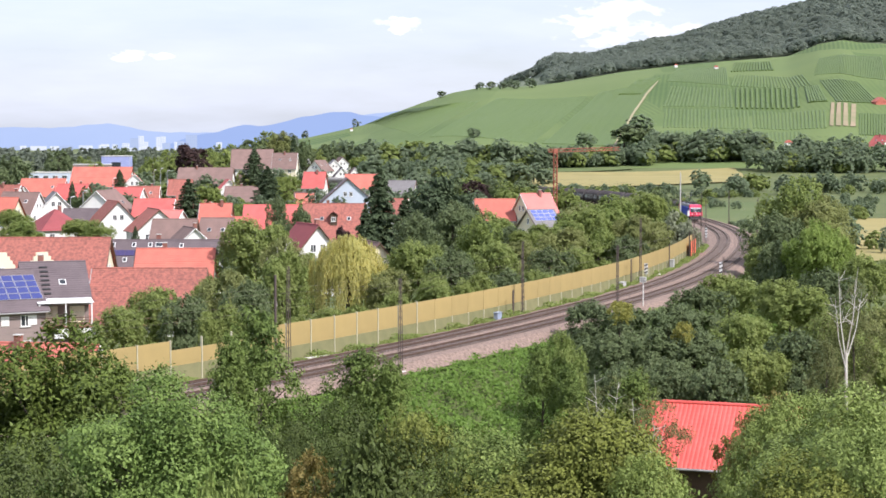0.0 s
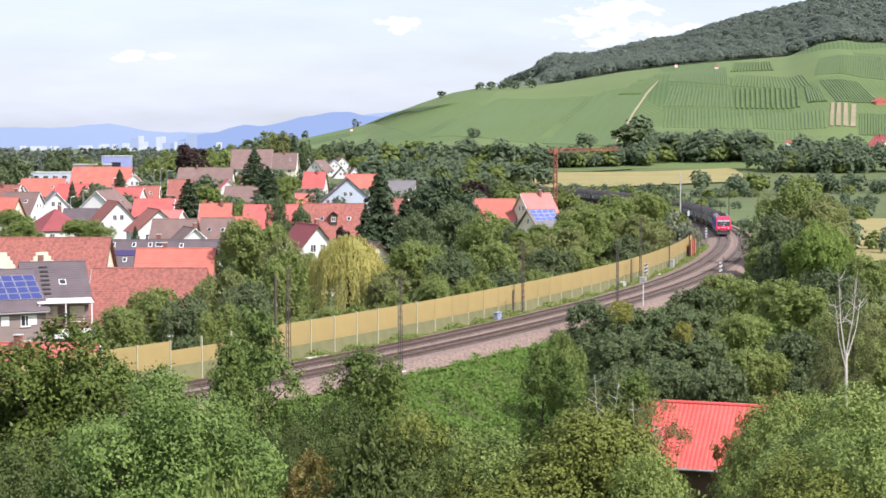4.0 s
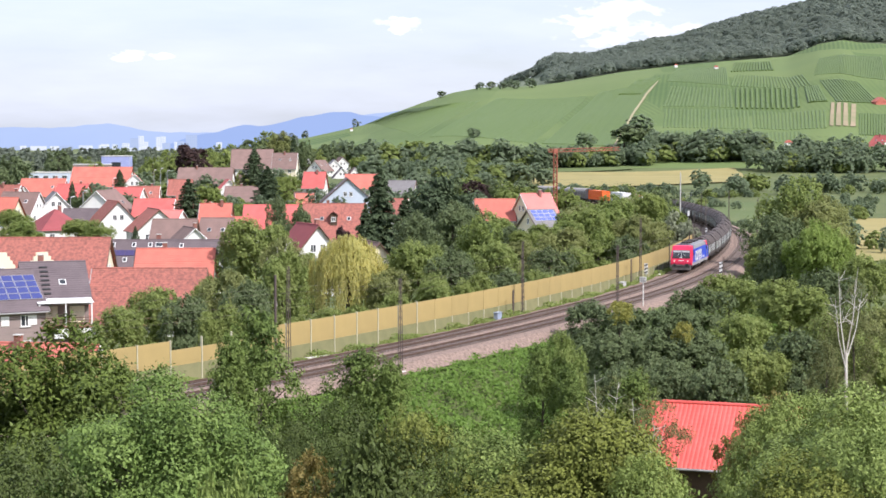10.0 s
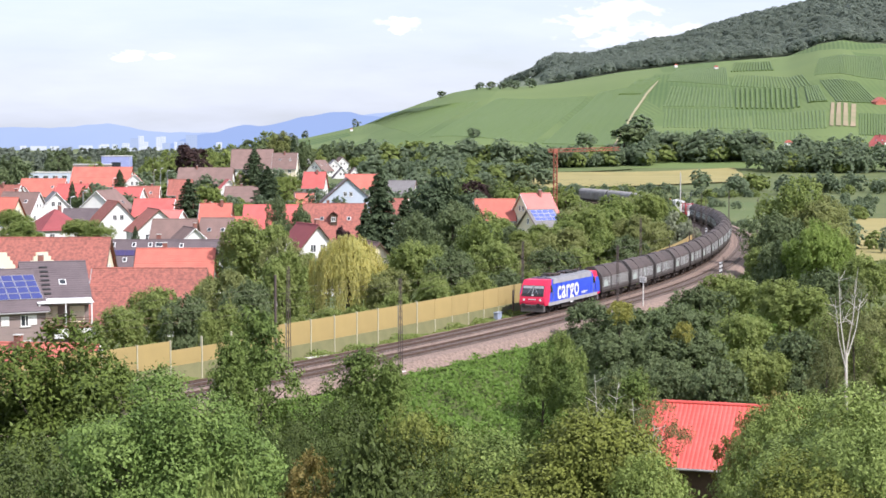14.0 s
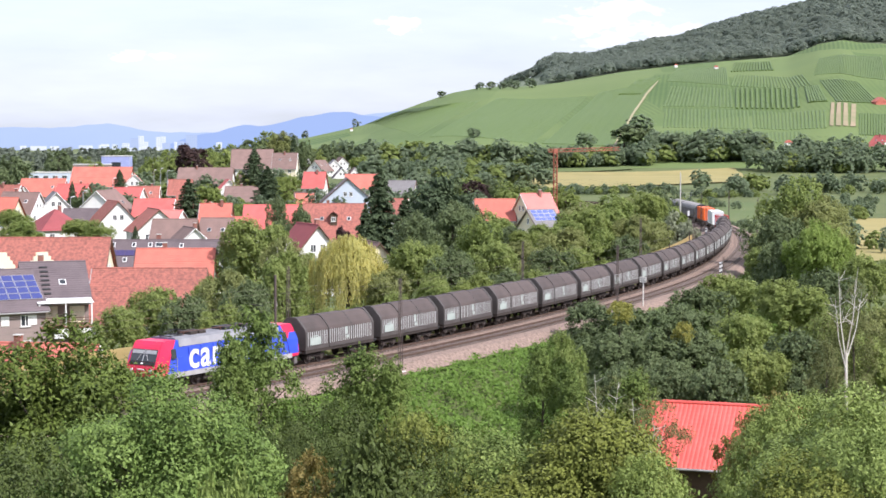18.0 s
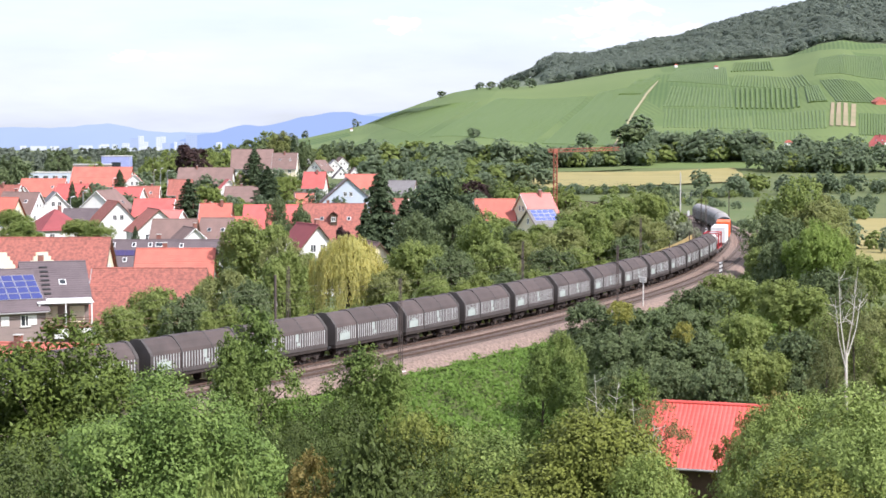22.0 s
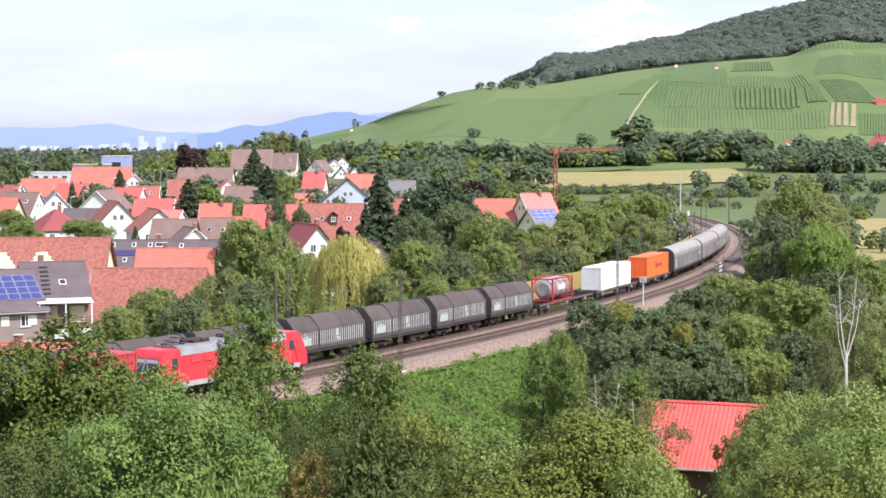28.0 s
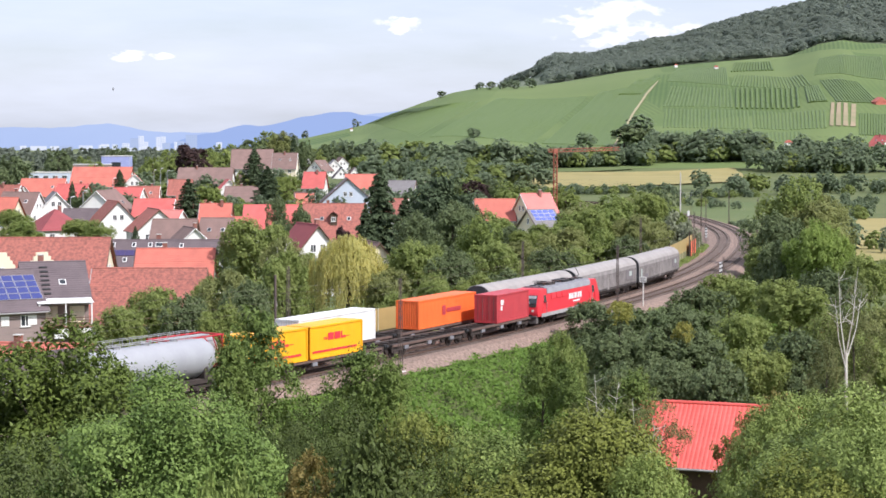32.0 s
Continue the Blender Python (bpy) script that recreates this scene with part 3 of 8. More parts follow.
def short_post(s, off, h):
    t = lineside("anchor_post", s, off, "short rusty steel post beside a mast", "post")
    bm = bmesh.new()
    box(bm, -0.07, 0.07, -0.1, 0.1, -0.3, h, 0.01)
    part("shaft", bm, RUSTY, t)
    bm = bmesh.new()
    box(bm, -0.2, 0.2, -0.2, 0.2, -0.3, 0.15, 0.02)
    part("foundation", bm, CONCRETE, t)


for s, off, h in ((64.0, -3.2, 3.3), (15.4, -3.4, 8.4), (111.1, -3.4, 4.0), (143.1, -3.9, 4.6), (165.6, -3.4, 5.0)):
    short_post(s, off, h)


def safety_screen():
    """Orange mesh screens closing the unfinished end of the barrier."""
    t = lineside("safety_screen", 173.5, -3.5, "orange construction safety mesh on rusty posts", "safety fence")
    for k in range(3):
        bm = bmesh.new()
        box(bm, -0.03, 0.03, -5.0 + k * 3.4, -1.75 + k * 3.4, 0.3, 3.3, 0.01)
        part("mesh_panel", bm, ORANGE_MESH, t)
    for k in range(4):
        bm = bmesh.new()
        rod(bm, (0.05, -5.1 + k * 3.4, -0.3), (0.05, -5.1 + k * 3.4, 4.6 if k % 2 else 3.6), 0.07, None, 6)
        part("post", bm, RUSTY, t)


safety_screen()


def plank_pile(s, off, n, seed):
    rng = random.Random(seed)
    t = lineside("plank_pile", s, off, "heap of pale planks lying in the grass", "planks")
    for k in range(n):
        bm = bmesh.new()
        box(bm, -0.12, 0.12, -1.6, 1.6, 0.0, 0.06, 0.005)
        part("plank", bm, FRAME_PALE, t, m=pose(rng.uniform(-0.5, 0.5), rng.uniform(-1.2, 1.2), 0.35 + 0.07 * k, 0, 0, rng.uniform(-14, 14)))


plank_pile(129.6, -3.3, 6, 1)
plank_pile(21.1, -3.0, 4, 2)
plank_pile(148.6, -3.2, 3, 3)

# ---- rolling stock ----
RED = mat("bright_red_paint", (0.74, 0.048, 0.066), (0.62, 0.038, 0.052), 0.38, 0.8, spec=0.5)
MAGENTA = mat("crimson_red_paint", (0.80, 0.03, 0.10), (0.70, 0.03, 0.08), 0.38, 0.8, spec=0.5)
BLUE = mat("ultramarine_paint", (0.035, 0.075, 0.62), (0.05, 0.10, 0.55), 0.35, 0.8, spec=0.5)
ROOFGREY = mat("grey_roof_paint", (0.24, 0.24, 0.26), (0.15, 0.15, 0.16), 0.6, 1.0)
WHITE = mat("white_paint", (0.80, 0.80, 0.80), (0.70, 0.70, 0.69), 0.45, 1.0)
GLASS = mat("dark_window_glass", (0.03, 0.035, 0.04), (0.05, 0.055, 0.06), 0.08, 1.0, spec=0.7)
UNDER = mat("brown_brake_dust", (0.055, 0.042, 0.036), (0.035, 0.028, 0.025), 0.9, 2.5, 0.3)
HOOD = mat("dark_grey_tarpaulin", (0.100, 0.076, 0.070), (0.060, 0.047, 0.044), 0.75, 0.6, 0.2, rand=0.6)
HOODSIDE = mat("grey_tarpaulin_side", (0.075, 0.066, 0.064), (0.05, 0.044, 0.043), 0.75, 0.6, 0.2, rand=0.5)
RIB = mat("pale_grey_hoop", (0.56, 0.58, 0.57), (0.27, 0.28, 0.28), 0.6, 1.5, rand=0.5)
LABEL = mat("chalky_label", (0.44, 0.49, 0.46), (0.32, 0.37, 0.34), 0.6, 2.0)
ENDGREY = mat("weathered_grey_end", (0.092, 0.080, 0.076), (0.058, 0.051, 0.048), 0.7, 1.0)
SILVER = mat("light_grey_sliding_wall", (0.31, 0.285, 0.275), (0.17, 0.155, 0.15), 0.6, 0.9, rand=0.3, fine=5)
SILVERROOF = mat("pale_grey_wagon_roof", (0.37, 0.345, 0.325), (0.25, 0.232, 0.22), 0.65, 0.5)
ORANGE = mat("orange_container_paint", (0.92, 0.175, 0.04), (0.80, 0.145, 0.035), 0.5, 0.6)
YELLOW = mat("warm_yellow_paint", (0.92, 0.44, 0.015), (0.84, 0.38, 0.015), 0.45, 0.6)
OXIDE = mat("maroon_container_paint", (0.50, 0.06, 0.07), (0.40, 0.05, 0.06), 0.5, 0.8)
DEEPRED = mat("deep_red_frame", (0.50, 0.04, 0.05), (0.40, 0.035, 0.04), 0.5, 1.0)
TANKSKIN = mat("stainless_tank", (0.55, 0.53, 0.52), (0.40, 0.38, 0.37), 0.35, 0.7, metal=0.5)
SILOGREY = mat("pale_grey_silo", (0.36, 0.37, 0.39), (0.29, 0.30, 0.32), 0.4, 0.5)
LAMPWHITE = mat("headlamp_lens", (0.85, 0.85, 0.8), (0.8, 0.8, 0.75), 0.1, 1.0)

_wheel = {}


def wheel_mesh(r):
    if r not in _wheel:
        bm = bmesh.new()
        rod(bm, (-0.065, 0, 0), (0.065, 0, 0), r, None, 18)
        rod(bm, (-0.09, 0, 0), (-0.06, 0, 0), r + 0.03, None, 18)
        rod(bm, (0.06, 0, 0), (0.11, 0, 0), 0.12, None, 8)
        me = bpy.data.meshes.new("wheel")
        bm.to_mesh(me)
        bm.free()
        me.materials.append(UNDER)
        _wheel[r] = me
    return _wheel[r]


def bogie(parent, y, base=1.8, r=0.46):
    bm = bmesh.new()
    for sx in (-1.0, 1.0):
        box(bm, sx - 0.07, sx + 0.07, -base / 2 - 0.5, base / 2 + 0.5, 0.52, 0.80, 0.03)
        for sy in (-base / 2, base / 2):
            box(bm, sx - 0.13, sx + 0.13, sy - 0.2, sy + 0.2, 0.32, 0.66, 0.04)
            rod(bm, (sx, sy - 0.28, 0.42), (sx, sy - 0.28, 0.72), 0.07, None, 8)
            rod(bm, (sx, sy + 0.28, 0.42), (sx, sy + 0.28, 0.72), 0.07, None, 8)
    box(bm, -1.0, 1.0, -0.22, 0.22, 0.55, 0.9, 0.03)
    b = part("bogie", bm, UNDER, parent, m=pose(0, y, 0))
    for sy in (-base / 2, base / 2):
        for sx in (-0.75, 0.75):
            shared("wheel", wheel_mesh(r), b, pose(sx, sy, r, 0, 0, 180 if sx > 0 else 0))
    return b


def buffers(parent, y, d):
    """Two buffers and the coupling at one end; d = +1 or -1."""
    for sx in (-0.875, 0.875):
        bm = bmesh.new()
        rod(bm, (sx, y - d * 0.62, 1.04), (sx, y - d * 0.1, 1.04), 0.11, None, 10)
        rod(bm, (sx, y - d * 0.1, 1.04), (sx, y, 1.04), 0.24, None, 12)
        part("buffer", bm, BLACK, parent)
    bm = bmesh.new()
    rod(bm, (0, y - d * 0.6, 1.0), (0, y - d * 0.1, 0.85), 0.07, None, 6)
    part("coupling", bm, BLACK, parent)


def hull(bm, outline, half, z_lean, half_top):
    """A side outline (y, z) run across x, leaning in above z_lean."""
    zt = max(z for _, z in outline)

    def w(z):
        return half if z <= z_lean else half + (half_top - half) * (z - z_lean) / (zt - z_lean)

    a = [bm.verts.new((-w(z), y, z)) for y, z in outline]
    b = [bm.verts.new((w(z), y, z)) for y, z in outline]
    fs = [bm.faces.new(a), bm.faces.new(b[::-1])]
    for i in range(len(a)):
        j = (i + 1) % len(a)
        fs.append(bm.faces.new((a[i], b[i], b[j], a[j])))
    bmesh.ops.recalc_face_normals(bm, faces=fs)
    return fs


def locomotive(name, label, face, side_mat, word=None):
    """Four-axle electric locomotive, 18.9 m over the buffers, alike at both ends."""
    t = thing(name, pose(0, 0, 0), label, "locomotive")
    bm = bmesh.new()
    hull(bm, [(-7.75, 1.0), (7.75, 1.0), (7.3, 2.6), (6.65, 3.72), (-6.65, 3.72), (-7.3, 2.6)], 1.49, 2.5, 1.33)
    bmesh.ops.bevel(bm, geom=bm.edges[:], offset=0.04, segments=2, affect="EDGES")
    part("body", bm, side_mat, t)
    for d in (-1, 1):
        bm = bmesh.new()
        hull(bm, [(d * y, z) for y, z in ((7.72, 0.98), (8.92, 0.98), (9.05, 1.30), (8.98, 1.95), (8.36, 3.42), (8.12, 3.74), (6.5, 3.745), (7.27, 2.6))], 1.5, 2.4, 1.325)
        bmesh.ops.bevel(bm, geom=bm.edges[:], offset=0.06, segments=2, affect="EDGES")
        c = part("cab", bm, face, t)
        # sloping front: one wide dark screen with a thin bar, a black band below it
        lean = Matrix.Translation((0, d * 8.68, 2.68)) @ Matrix.Rotation(d * radians(22.9), 4, "X")
        bm = bmesh.new()
        box(bm, -1.26, 1.26, -0.03, 0.03, -0.46, 0.52, 0.03, lean)
        w = part("windscreen", bm, GLASS, c)
        bm = bmesh.new()
        box(bm, -0.035, 0.035, -0.05, 0.05, -0.44, 0.50, 0.01, lean)
        for sx in (-0.55, 0.55):
            rod(bm, lean @ Vector((sx, d * 0.05, -0.42)), lean @ Vector((sx * 0.45, d * 0.05, 0.12)), 0.022, None, 5)
        part("wiper", bm, GALV, w)
        bm = bmesh.new()
        for sx in (-0.64, 0.64):
            box(bm, sx - 0.54, sx + 0.54, -0.045, 0.045, 0.16, 0.44, 0.01, lean)
        part("sun_blind", bm, GALV, w, "pale grey sun blind")
        bm = bmesh.new()
        box(bm, -1.28, 1.28, -0.035, 0.035, -0.74, -0.47, 0.02, lean)
        part("front_band", bm, BLACK, c, "black band below the windscreen")
        bm = bmesh.new()
        box(bm, -0.13, 0.13, -0.05, 0.05, -0.68, -0.54, 0.02, lean)
        part("badge", bm, WHITE, c)
        for sx in (-1, 1):
            bm = bmesh.new()
            m = Matrix.Translation((sx * 1.465, d * 6.98, 2.72)) @ Matrix.Rotation(sx * radians(-7.5), 4, "Y")
            box(bm, -0.03, 0.03, -0.30, 0.30, -0.36, 0.38, 0.02, m)
            part("side_window", bm, GLASS, c)
            bm = bmesh.new()
            box(bm, sx * 1.49 - 0.02, sx * 1.49 + 0.02, d * 6.2 - 0.33, d * 6.2 + 0.33, 1.25, 2.45, 0.01)
            part("cab_door", bm, side_mat, c)
            bm = bmesh.new()
            rod(bm, (sx * 1.40, d * 6.62, 1.4), (sx * 1.53, d * 6.62, 1.4), 0.03, None, 5)
            rod(bm, (sx * 1.53, d * 6.62, 1.2), (sx * 1.53, d * 6.62, 2.4), 0.025, None, 5)
            part("handrail", bm, GALV, c)
            bm = bmesh.new()
            rod(bm, (sx * 0.95, d * 8.99, 1.62), (sx * 0.95, d * 9.06, 1.62), 0.13, None, 12)
            part("headlight", bm, LAMPWHITE, c)
        bm = bmesh.new()
        box(bm, -0.42, 0.42, min(d * 9.0, d * 9.06), max(d * 9.0, d * 9.06), 1.62, 1.72, 0.01)
        part("front_number_bar", bm, WHITE, c)
        bm = bmesh.new()
        box(bm, -1.36, 1.36, min(d * 8.93, d * 9.06), max(d * 8.93, d * 9.06), 0.94, 1.10, 0.02)
        part("buffer_beam", bm, SOLE, c)
        if word:
            # the side colour runs on to the end of the cab on one flank, under a crimson roof edge
            bm = bmesh.new()
            low, knee, high = ((7.70, 1.25), (8.93, 1.25)), ((7.32, 2.4), (8.78, 2.4)), ((7.15, 3.05), (8.50, 3.05))
            rows = [[bm.verts.new((d * (1.512 - 0.13 * max(0.0, z - 2.4)), d * y, z)) for y, z in r] for r in (low, knee, high)]
            back = [[bm.verts.new((v.co.x - d * 0.03, v.co.y, v.co.z)) for v in r] for r in rows]
            for k in (0, 1):
                bm.faces.new((rows[k][0], rows[k][1], rows[k + 1][1], rows[k + 1][0]))
                bm.faces.new((back[k][0], back[k + 1][0], back[k + 1][1], back[k][1]))
                for i in (0, 1):
                    bm.faces.new((rows[k][i], rows[k + 1][i], back[k + 1][i], back[k][i]))
            for k in (0, 2):
                bm.faces.new((rows[k][0], rows[k][1], back[k][1], back[k][0]))
            bmesh.ops.recalc_face_normals(bm, faces=bm.faces[:])
            part("side_panel", bm, side_mat, c, "blue panel on the cab side")
        bm = bmesh.new()
        box(bm, -1.35, 1.35, min(d * 8.5, d * 8.95), max(d * 8.5, d * 8.95), 0.3, 0.98, 0.05)
        part("plough", bm, SOLE, t)
        buffers(t, d * 9.45, d)
        bogie(t, d * 4.95, 2.6, 0.62)
        # pantograph, folded on the roof (the rear one is raised)
        y = d * 5.6
        bm = bmesh.new()
        for sy in (-0.7, 0.7):
            rod(bm, (-0.535, y + sy, 3.95), (0.535, y + sy, 3.95), 0.035, None, 5)
        pan = part("pantograph", bm, BLACK, t)

        def pan_rod(name, p, q, r, seg=5):
            bm = bmesh.new()
            rod(bm, p, q, r, None, seg)
            part(name, bm, BLACK, pan)

        for sx in (-0.5, 0.5):
            pan_rod("base_rail", (sx, y - 0.7, 3.95), (sx, y + 0.7, 3.95), 0.035)
            pan_rod("lower_arm", (sx * 0.7, y - d * 0.6, 4.0), (0, y + d * 0.9, 4.25), 0.03)
            for sy in (-0.6, 0.6):
                pan_rod("insulator", (sx, y + sy, 3.72), (sx, y + sy, 3.95), 0.07, 8)
        tip, head = ((0, y - 0.5, 5.35), 5.42) if d > 0 else ((0, y + 0.6, 4.32), 4.34)
        pan_rod("upper_arm", (0, y + d * 0.9, 4.25), tip, 0.03)
        pan_rod("contact_strip", (-0.75, tip[1], head), (0.75, tip[1], head), 0.035)
    bm = bmesh.new()
    prism(bm, [(-1.30, 3.70), (1.30, 3.70), (1.02, 3.88), (-1.02, 3.88)], -6.4, 6.4)
    part("roof", bm, ROOFGREY, t)
    for sx in (-1, 1):
        bm = bmesh.new()
        prism(bm, [(sx * x, z) for x, z in ((1.39, 3.2), (1.425, 3.2), (1.355, 3.76), (1.31, 3.76))], -6.3, 6.3)
        part("roof_slope", bm, ROOFPALE, t, "pale grey sloping edge of the roof")
    for y in (-3.6, -2.6, 0.6, 1.5, 3.0):
        bm = bmesh.new()
        box(bm, -0.7, 0.7, y - 0.42, y + 0.42, 3.87, 4.12, 0.03)
        part("roof_hatch", bm, BLACK if y > 0 else UNDER, t)
    bm = bmesh.new()
    rod(bm, (0.35, -5.0, 4.12), (0.35, 5.0, 4.12), 0.03, None, 5)
    for y in (-4.5, -2.0, 0, 2.2, 4.6):
        rod(bm, (0.35, y, 3.86), (0.35, y, 4.12), 0.05, None, 8)
    part("roof_busbar", bm, INSUL, t)
    bm = bmesh.new()
    box(bm, -1.2, 1.2, -3.1, 3.1, 0.35, 1.0, 0.05)
    part("transformer", bm, UNDER, t)
    for sx in (-1, 1):
        bm = bmesh.new()
        box(bm, sx * 1.505 - 0.02, sx * 1.505 + 0.02, -8.0, 8.0, 0.90, 1.28, 0.01)
        part("sole_bar", bm, SKIRT, t)
        for y in (-4.6, -3.1, -1.6):
            bm = bmesh.new()
            m = Matrix.Translation((sx * 1.44, y, 2.86)) @ Matrix.Rotation(sx * radians(-7.5), 4, "Y")
            box(bm, -0.02, 0.02, -0.6, 0.6, -0.28, 0.28, 0.01, m)
            part("grille", bm, side_mat, t)
    return t


def lettering(parent, text, size, m, material, name="lettering", label=""):
    cu = bpy.data.curves.new("lettering", "FONT")
    cu.body, cu.size, cu.align_x, cu.align_y, cu.extrude = text, size, "CENTER", "CENTER", 0.005
    cu.space_character, cu.offset = 1.07, 0.036 * size / 2
    tmp = new("lettering", cu)
    bpy.context.view_layer.update()
    me = bpy.data.meshes.new_from_object(tmp.evaluated_get(bpy.context.evaluated_depsgraph_get()))
    bpy.data.objects.remove(tmp)
    me.materials.clear()
    me.materials.append(material)
    ob = shared(name, me, parent, m)
    if label:
        ob["label"] = label
    return ob


def side_face(x, y, z):
    """The pose of lettering that stands on a vehicle's right side (facing +x), reading along +y."""
    return Matrix.Translation((x, y, z)) @ Matrix(((0, 0, 1, 0), (1, 0, 0, 0), (0, 1, 0, 0), (0, 0, 0, 1)))


def bars(parent, x, rows, material, name="marking"):
    """Plain bars for markings: rows of (y0, y1, z0, z1) on the side plane x."""
    for y0, y1, z0, z1 in rows:
        bm = bmesh.new()
        box(bm, min(x, x + math.copysign(0.012, x)), max(x, x + math.copysign(0.012, x)), y0, y1, z0, z1)
        part(name, bm, material, parent)


def hood_outline(w, top):
    """Half-round hood: upright sides, sloping shoulders, flat crown."""
    return [(w, 1.25), (w, 2.75), (w - 0.10, 3.02), (w - 0.52, 3.52), (w - 0.95, top - 0.06), (0.25, top),
            (-0.25, top), (-w + 0.95, top - 0.06), (-w + 0.52, 3.52), (-w + 0.10, 3.02), (-w, 2.75), (-w, 1.25)]


from functools import cache


@cache
def rib_mesh():
    bm = bmesh.new()
    box(bm, -0.014, 0.014, -0.052, 0.052, -0.58, 0.58)
    me = bpy.data.meshes.new("rib")
    bm.to_mesh(me)
    bm.free()
    me.materials.append(RIB)
    return me


def hood_wagon():
    """Short coil wagon with three telescoping hoods, 12.04 m over the buffers."""
    t = thing("hood_wagon", pose(0, 0, 0), "dark grey covered coil wagon with three telescopic tarpaulin hoods", "freight wagon", "covered coil wagons")
    bm = bmesh.new()
    box(bm, -1.3, 1.3, -5.4, 5.4, 0.92, 1.22, 0.03)
    box(bm, -1.42, -1.3, -5.4, 5.4, 0.98, 1.25, 0.01)
    box(bm, 1.3, 1.42, -5.4, 5.4, 0.98, 1.25, 0.01)
    part("underframe", bm, UNDER, t)
    for i, (y0, y1, w, top) in enumerate(((-5.15, -1.65, 1.40, 3.92), (-1.85, 1.85, 1.45, 3.98), (1.65, 5.15, 1.40, 3.92))):
        bm = bmesh.new()
        prism(bm, hood_outline(w, top), y0, y1)
        h = part("hood", bm, HOOD, t)
        n = 11
        for k in range(n):
            y = y0 + 0.16 + (y1 - y0 - 0.32) * k / (n - 1)
            for sx in (-1, 1):
                shared("rib", rib_mesh(), h, pose(sx * w, y, 2.16))
        for sx in (-1, 1):
            bm = bmesh.new()
            box(bm, sx * w - 0.04, sx * w + 0.05, y0, y1, 1.25, 1.52, 0.01)
            part("hood_rail", bm, ENDGREY, h)
        for ya, yb in ((y0 - 0.02, y0 + 0.1), (y1 - 0.1, y1 + 0.02)):
            bm = bmesh.new()
            prism(bm, hood_outline(w + 0.015, top + 0.015), ya, yb)
            part("hood_rim", bm, HOODSIDE, h)
    for d in (-1, 1):
        bm = bmesh.new()
        prism(bm, hood_outline(1.44, 4.0), d * 5.12 if d > 0 else -5.42, d * 5.12 if d < 0 else 5.42)
        part("end_wall", bm, ENDGREY, t)
        buffers(t, d * 6.02, d)
        bogie(t, d * 3.4, 1.8, 0.46)
    bars(t, 1.455, [(-4.75, -3.1, 1.62, 2.25), (0.75, 1.1, 2.1, 2.75), (0.85, 1.35, 1.75, 2.0), (-4.3, -3.6, 2.3, 2.42)], LABEL, "label_plate")
    bars(t, -1.455, [(3.1, 4.75, 1.62, 2.25), (-1.1, -0.75, 2.1, 2.75)], LABEL, "label_plate")
    return t


def sliding_wall_wagon():
    """Long covered wagon with sliding walls, 24.4 m over the buffers."""
    t = thing("sliding_wall_wagon", pose(0, 0, 0), "dusty grey long covered wagon with ribbed sliding walls", "freight wagon", "sliding-wall wagons")
    prof = [(1.42, 1.1), (1.42, 3.05), (1.36, 3.4), (1.15, 3.75), (0.75, 4.05), (0.3, 4.2), (-0.3, 4.2), (-0.75, 4.05), (-1.15, 3.75), (-1.36, 3.4), (-1.42, 3.05), (-1.42, 1.1)]
    bm = bmesh.new()
    prism(bm, prof, -11.55, 11.55)
    part("body", bm, SILVER, t)
    bm = bmesh.new()
    prism(bm, [(1.39, 3.4), (1.18, 3.78), (0.77, 4.09), (0.3, 4.24), (-0.3, 4.24), (-0.77, 4.09), (-1.18, 3.78), (-1.39, 3.4)], -11.6, 11.6)
    part("roof", bm, SILVERROOF, t)
    for d in (-1, 1):
        bm = bmesh.new()
        prism(bm, [(x * 0.985, z) for x, z in prof], d * 11.56 if d > 0 else -11.72, d * 11.56 if d < 0 else 11.72)
        part("end_wall", bm, mat("blackened_end", (0.05, 0.05, 0.055), (0.035, 0.035, 0.04), 0.7, 1.0), t)
        buffers(t, d * 12.2, d)
        bogie(t, d * 8.4, 1.8, 0.46)
        for sx in (-1, 1):
            bm = bmesh.new()
            edge = [(0.15, 0.0)]
            for k in range(22):
                y = 0.35 + k * 0.51
                edge += [(y - 0.075, 0.004), (y - 0.055, 0.085), (y + 0.055, 0.085), (y + 0.075, 0.004)]
            edge += [(11.5, 0.0)]
            prism(bm, edge, 1.35, 3.0)
            for v in bm.verts:
                v.co = Vector((sx * (1.422 + v.co.z), d * v.co.x, v.co.y))
            bmesh.ops.recalc_face_normals(bm, faces=bm.faces[:])
            w = part("sliding_wall", bm, SILVER, t)
            bm = bmesh.new()
            box(bm, sx * 1.45 - 0.02, sx * 1.45 + 0.02, d * 5.9 - 5.5, d * 5.9 + 5.5, 1.16, 1.32)
            part("lower_rail", bm, ENDGREY, w)
    bm = bmesh.new()
    box(bm, -1.3, 1.3, -11.4, 11.4, 0.85, 1.12, 0.02)
    box(bm, -0.8, 0.8, -5.5, 5.5, 0.5, 0.86, 0.05)
    part("underframe", bm, UNDER, t)
    bars(t, 1.508, [(-10.9, -10.3, 1.5, 2.7), (8.2, 9.3, 2.2, 2.75)], LABEL, "label_plate")
    bars(t, 1.505, [(6.9, 9.9, 1.75, 2.95), (-9.4, -7.2, 1.45, 1.9)], mat("worn_dark_marking", (0.13, 0.115, 0.125), (0.20, 0.18, 0.18), 0.7, 1.2), "marking")
    return t


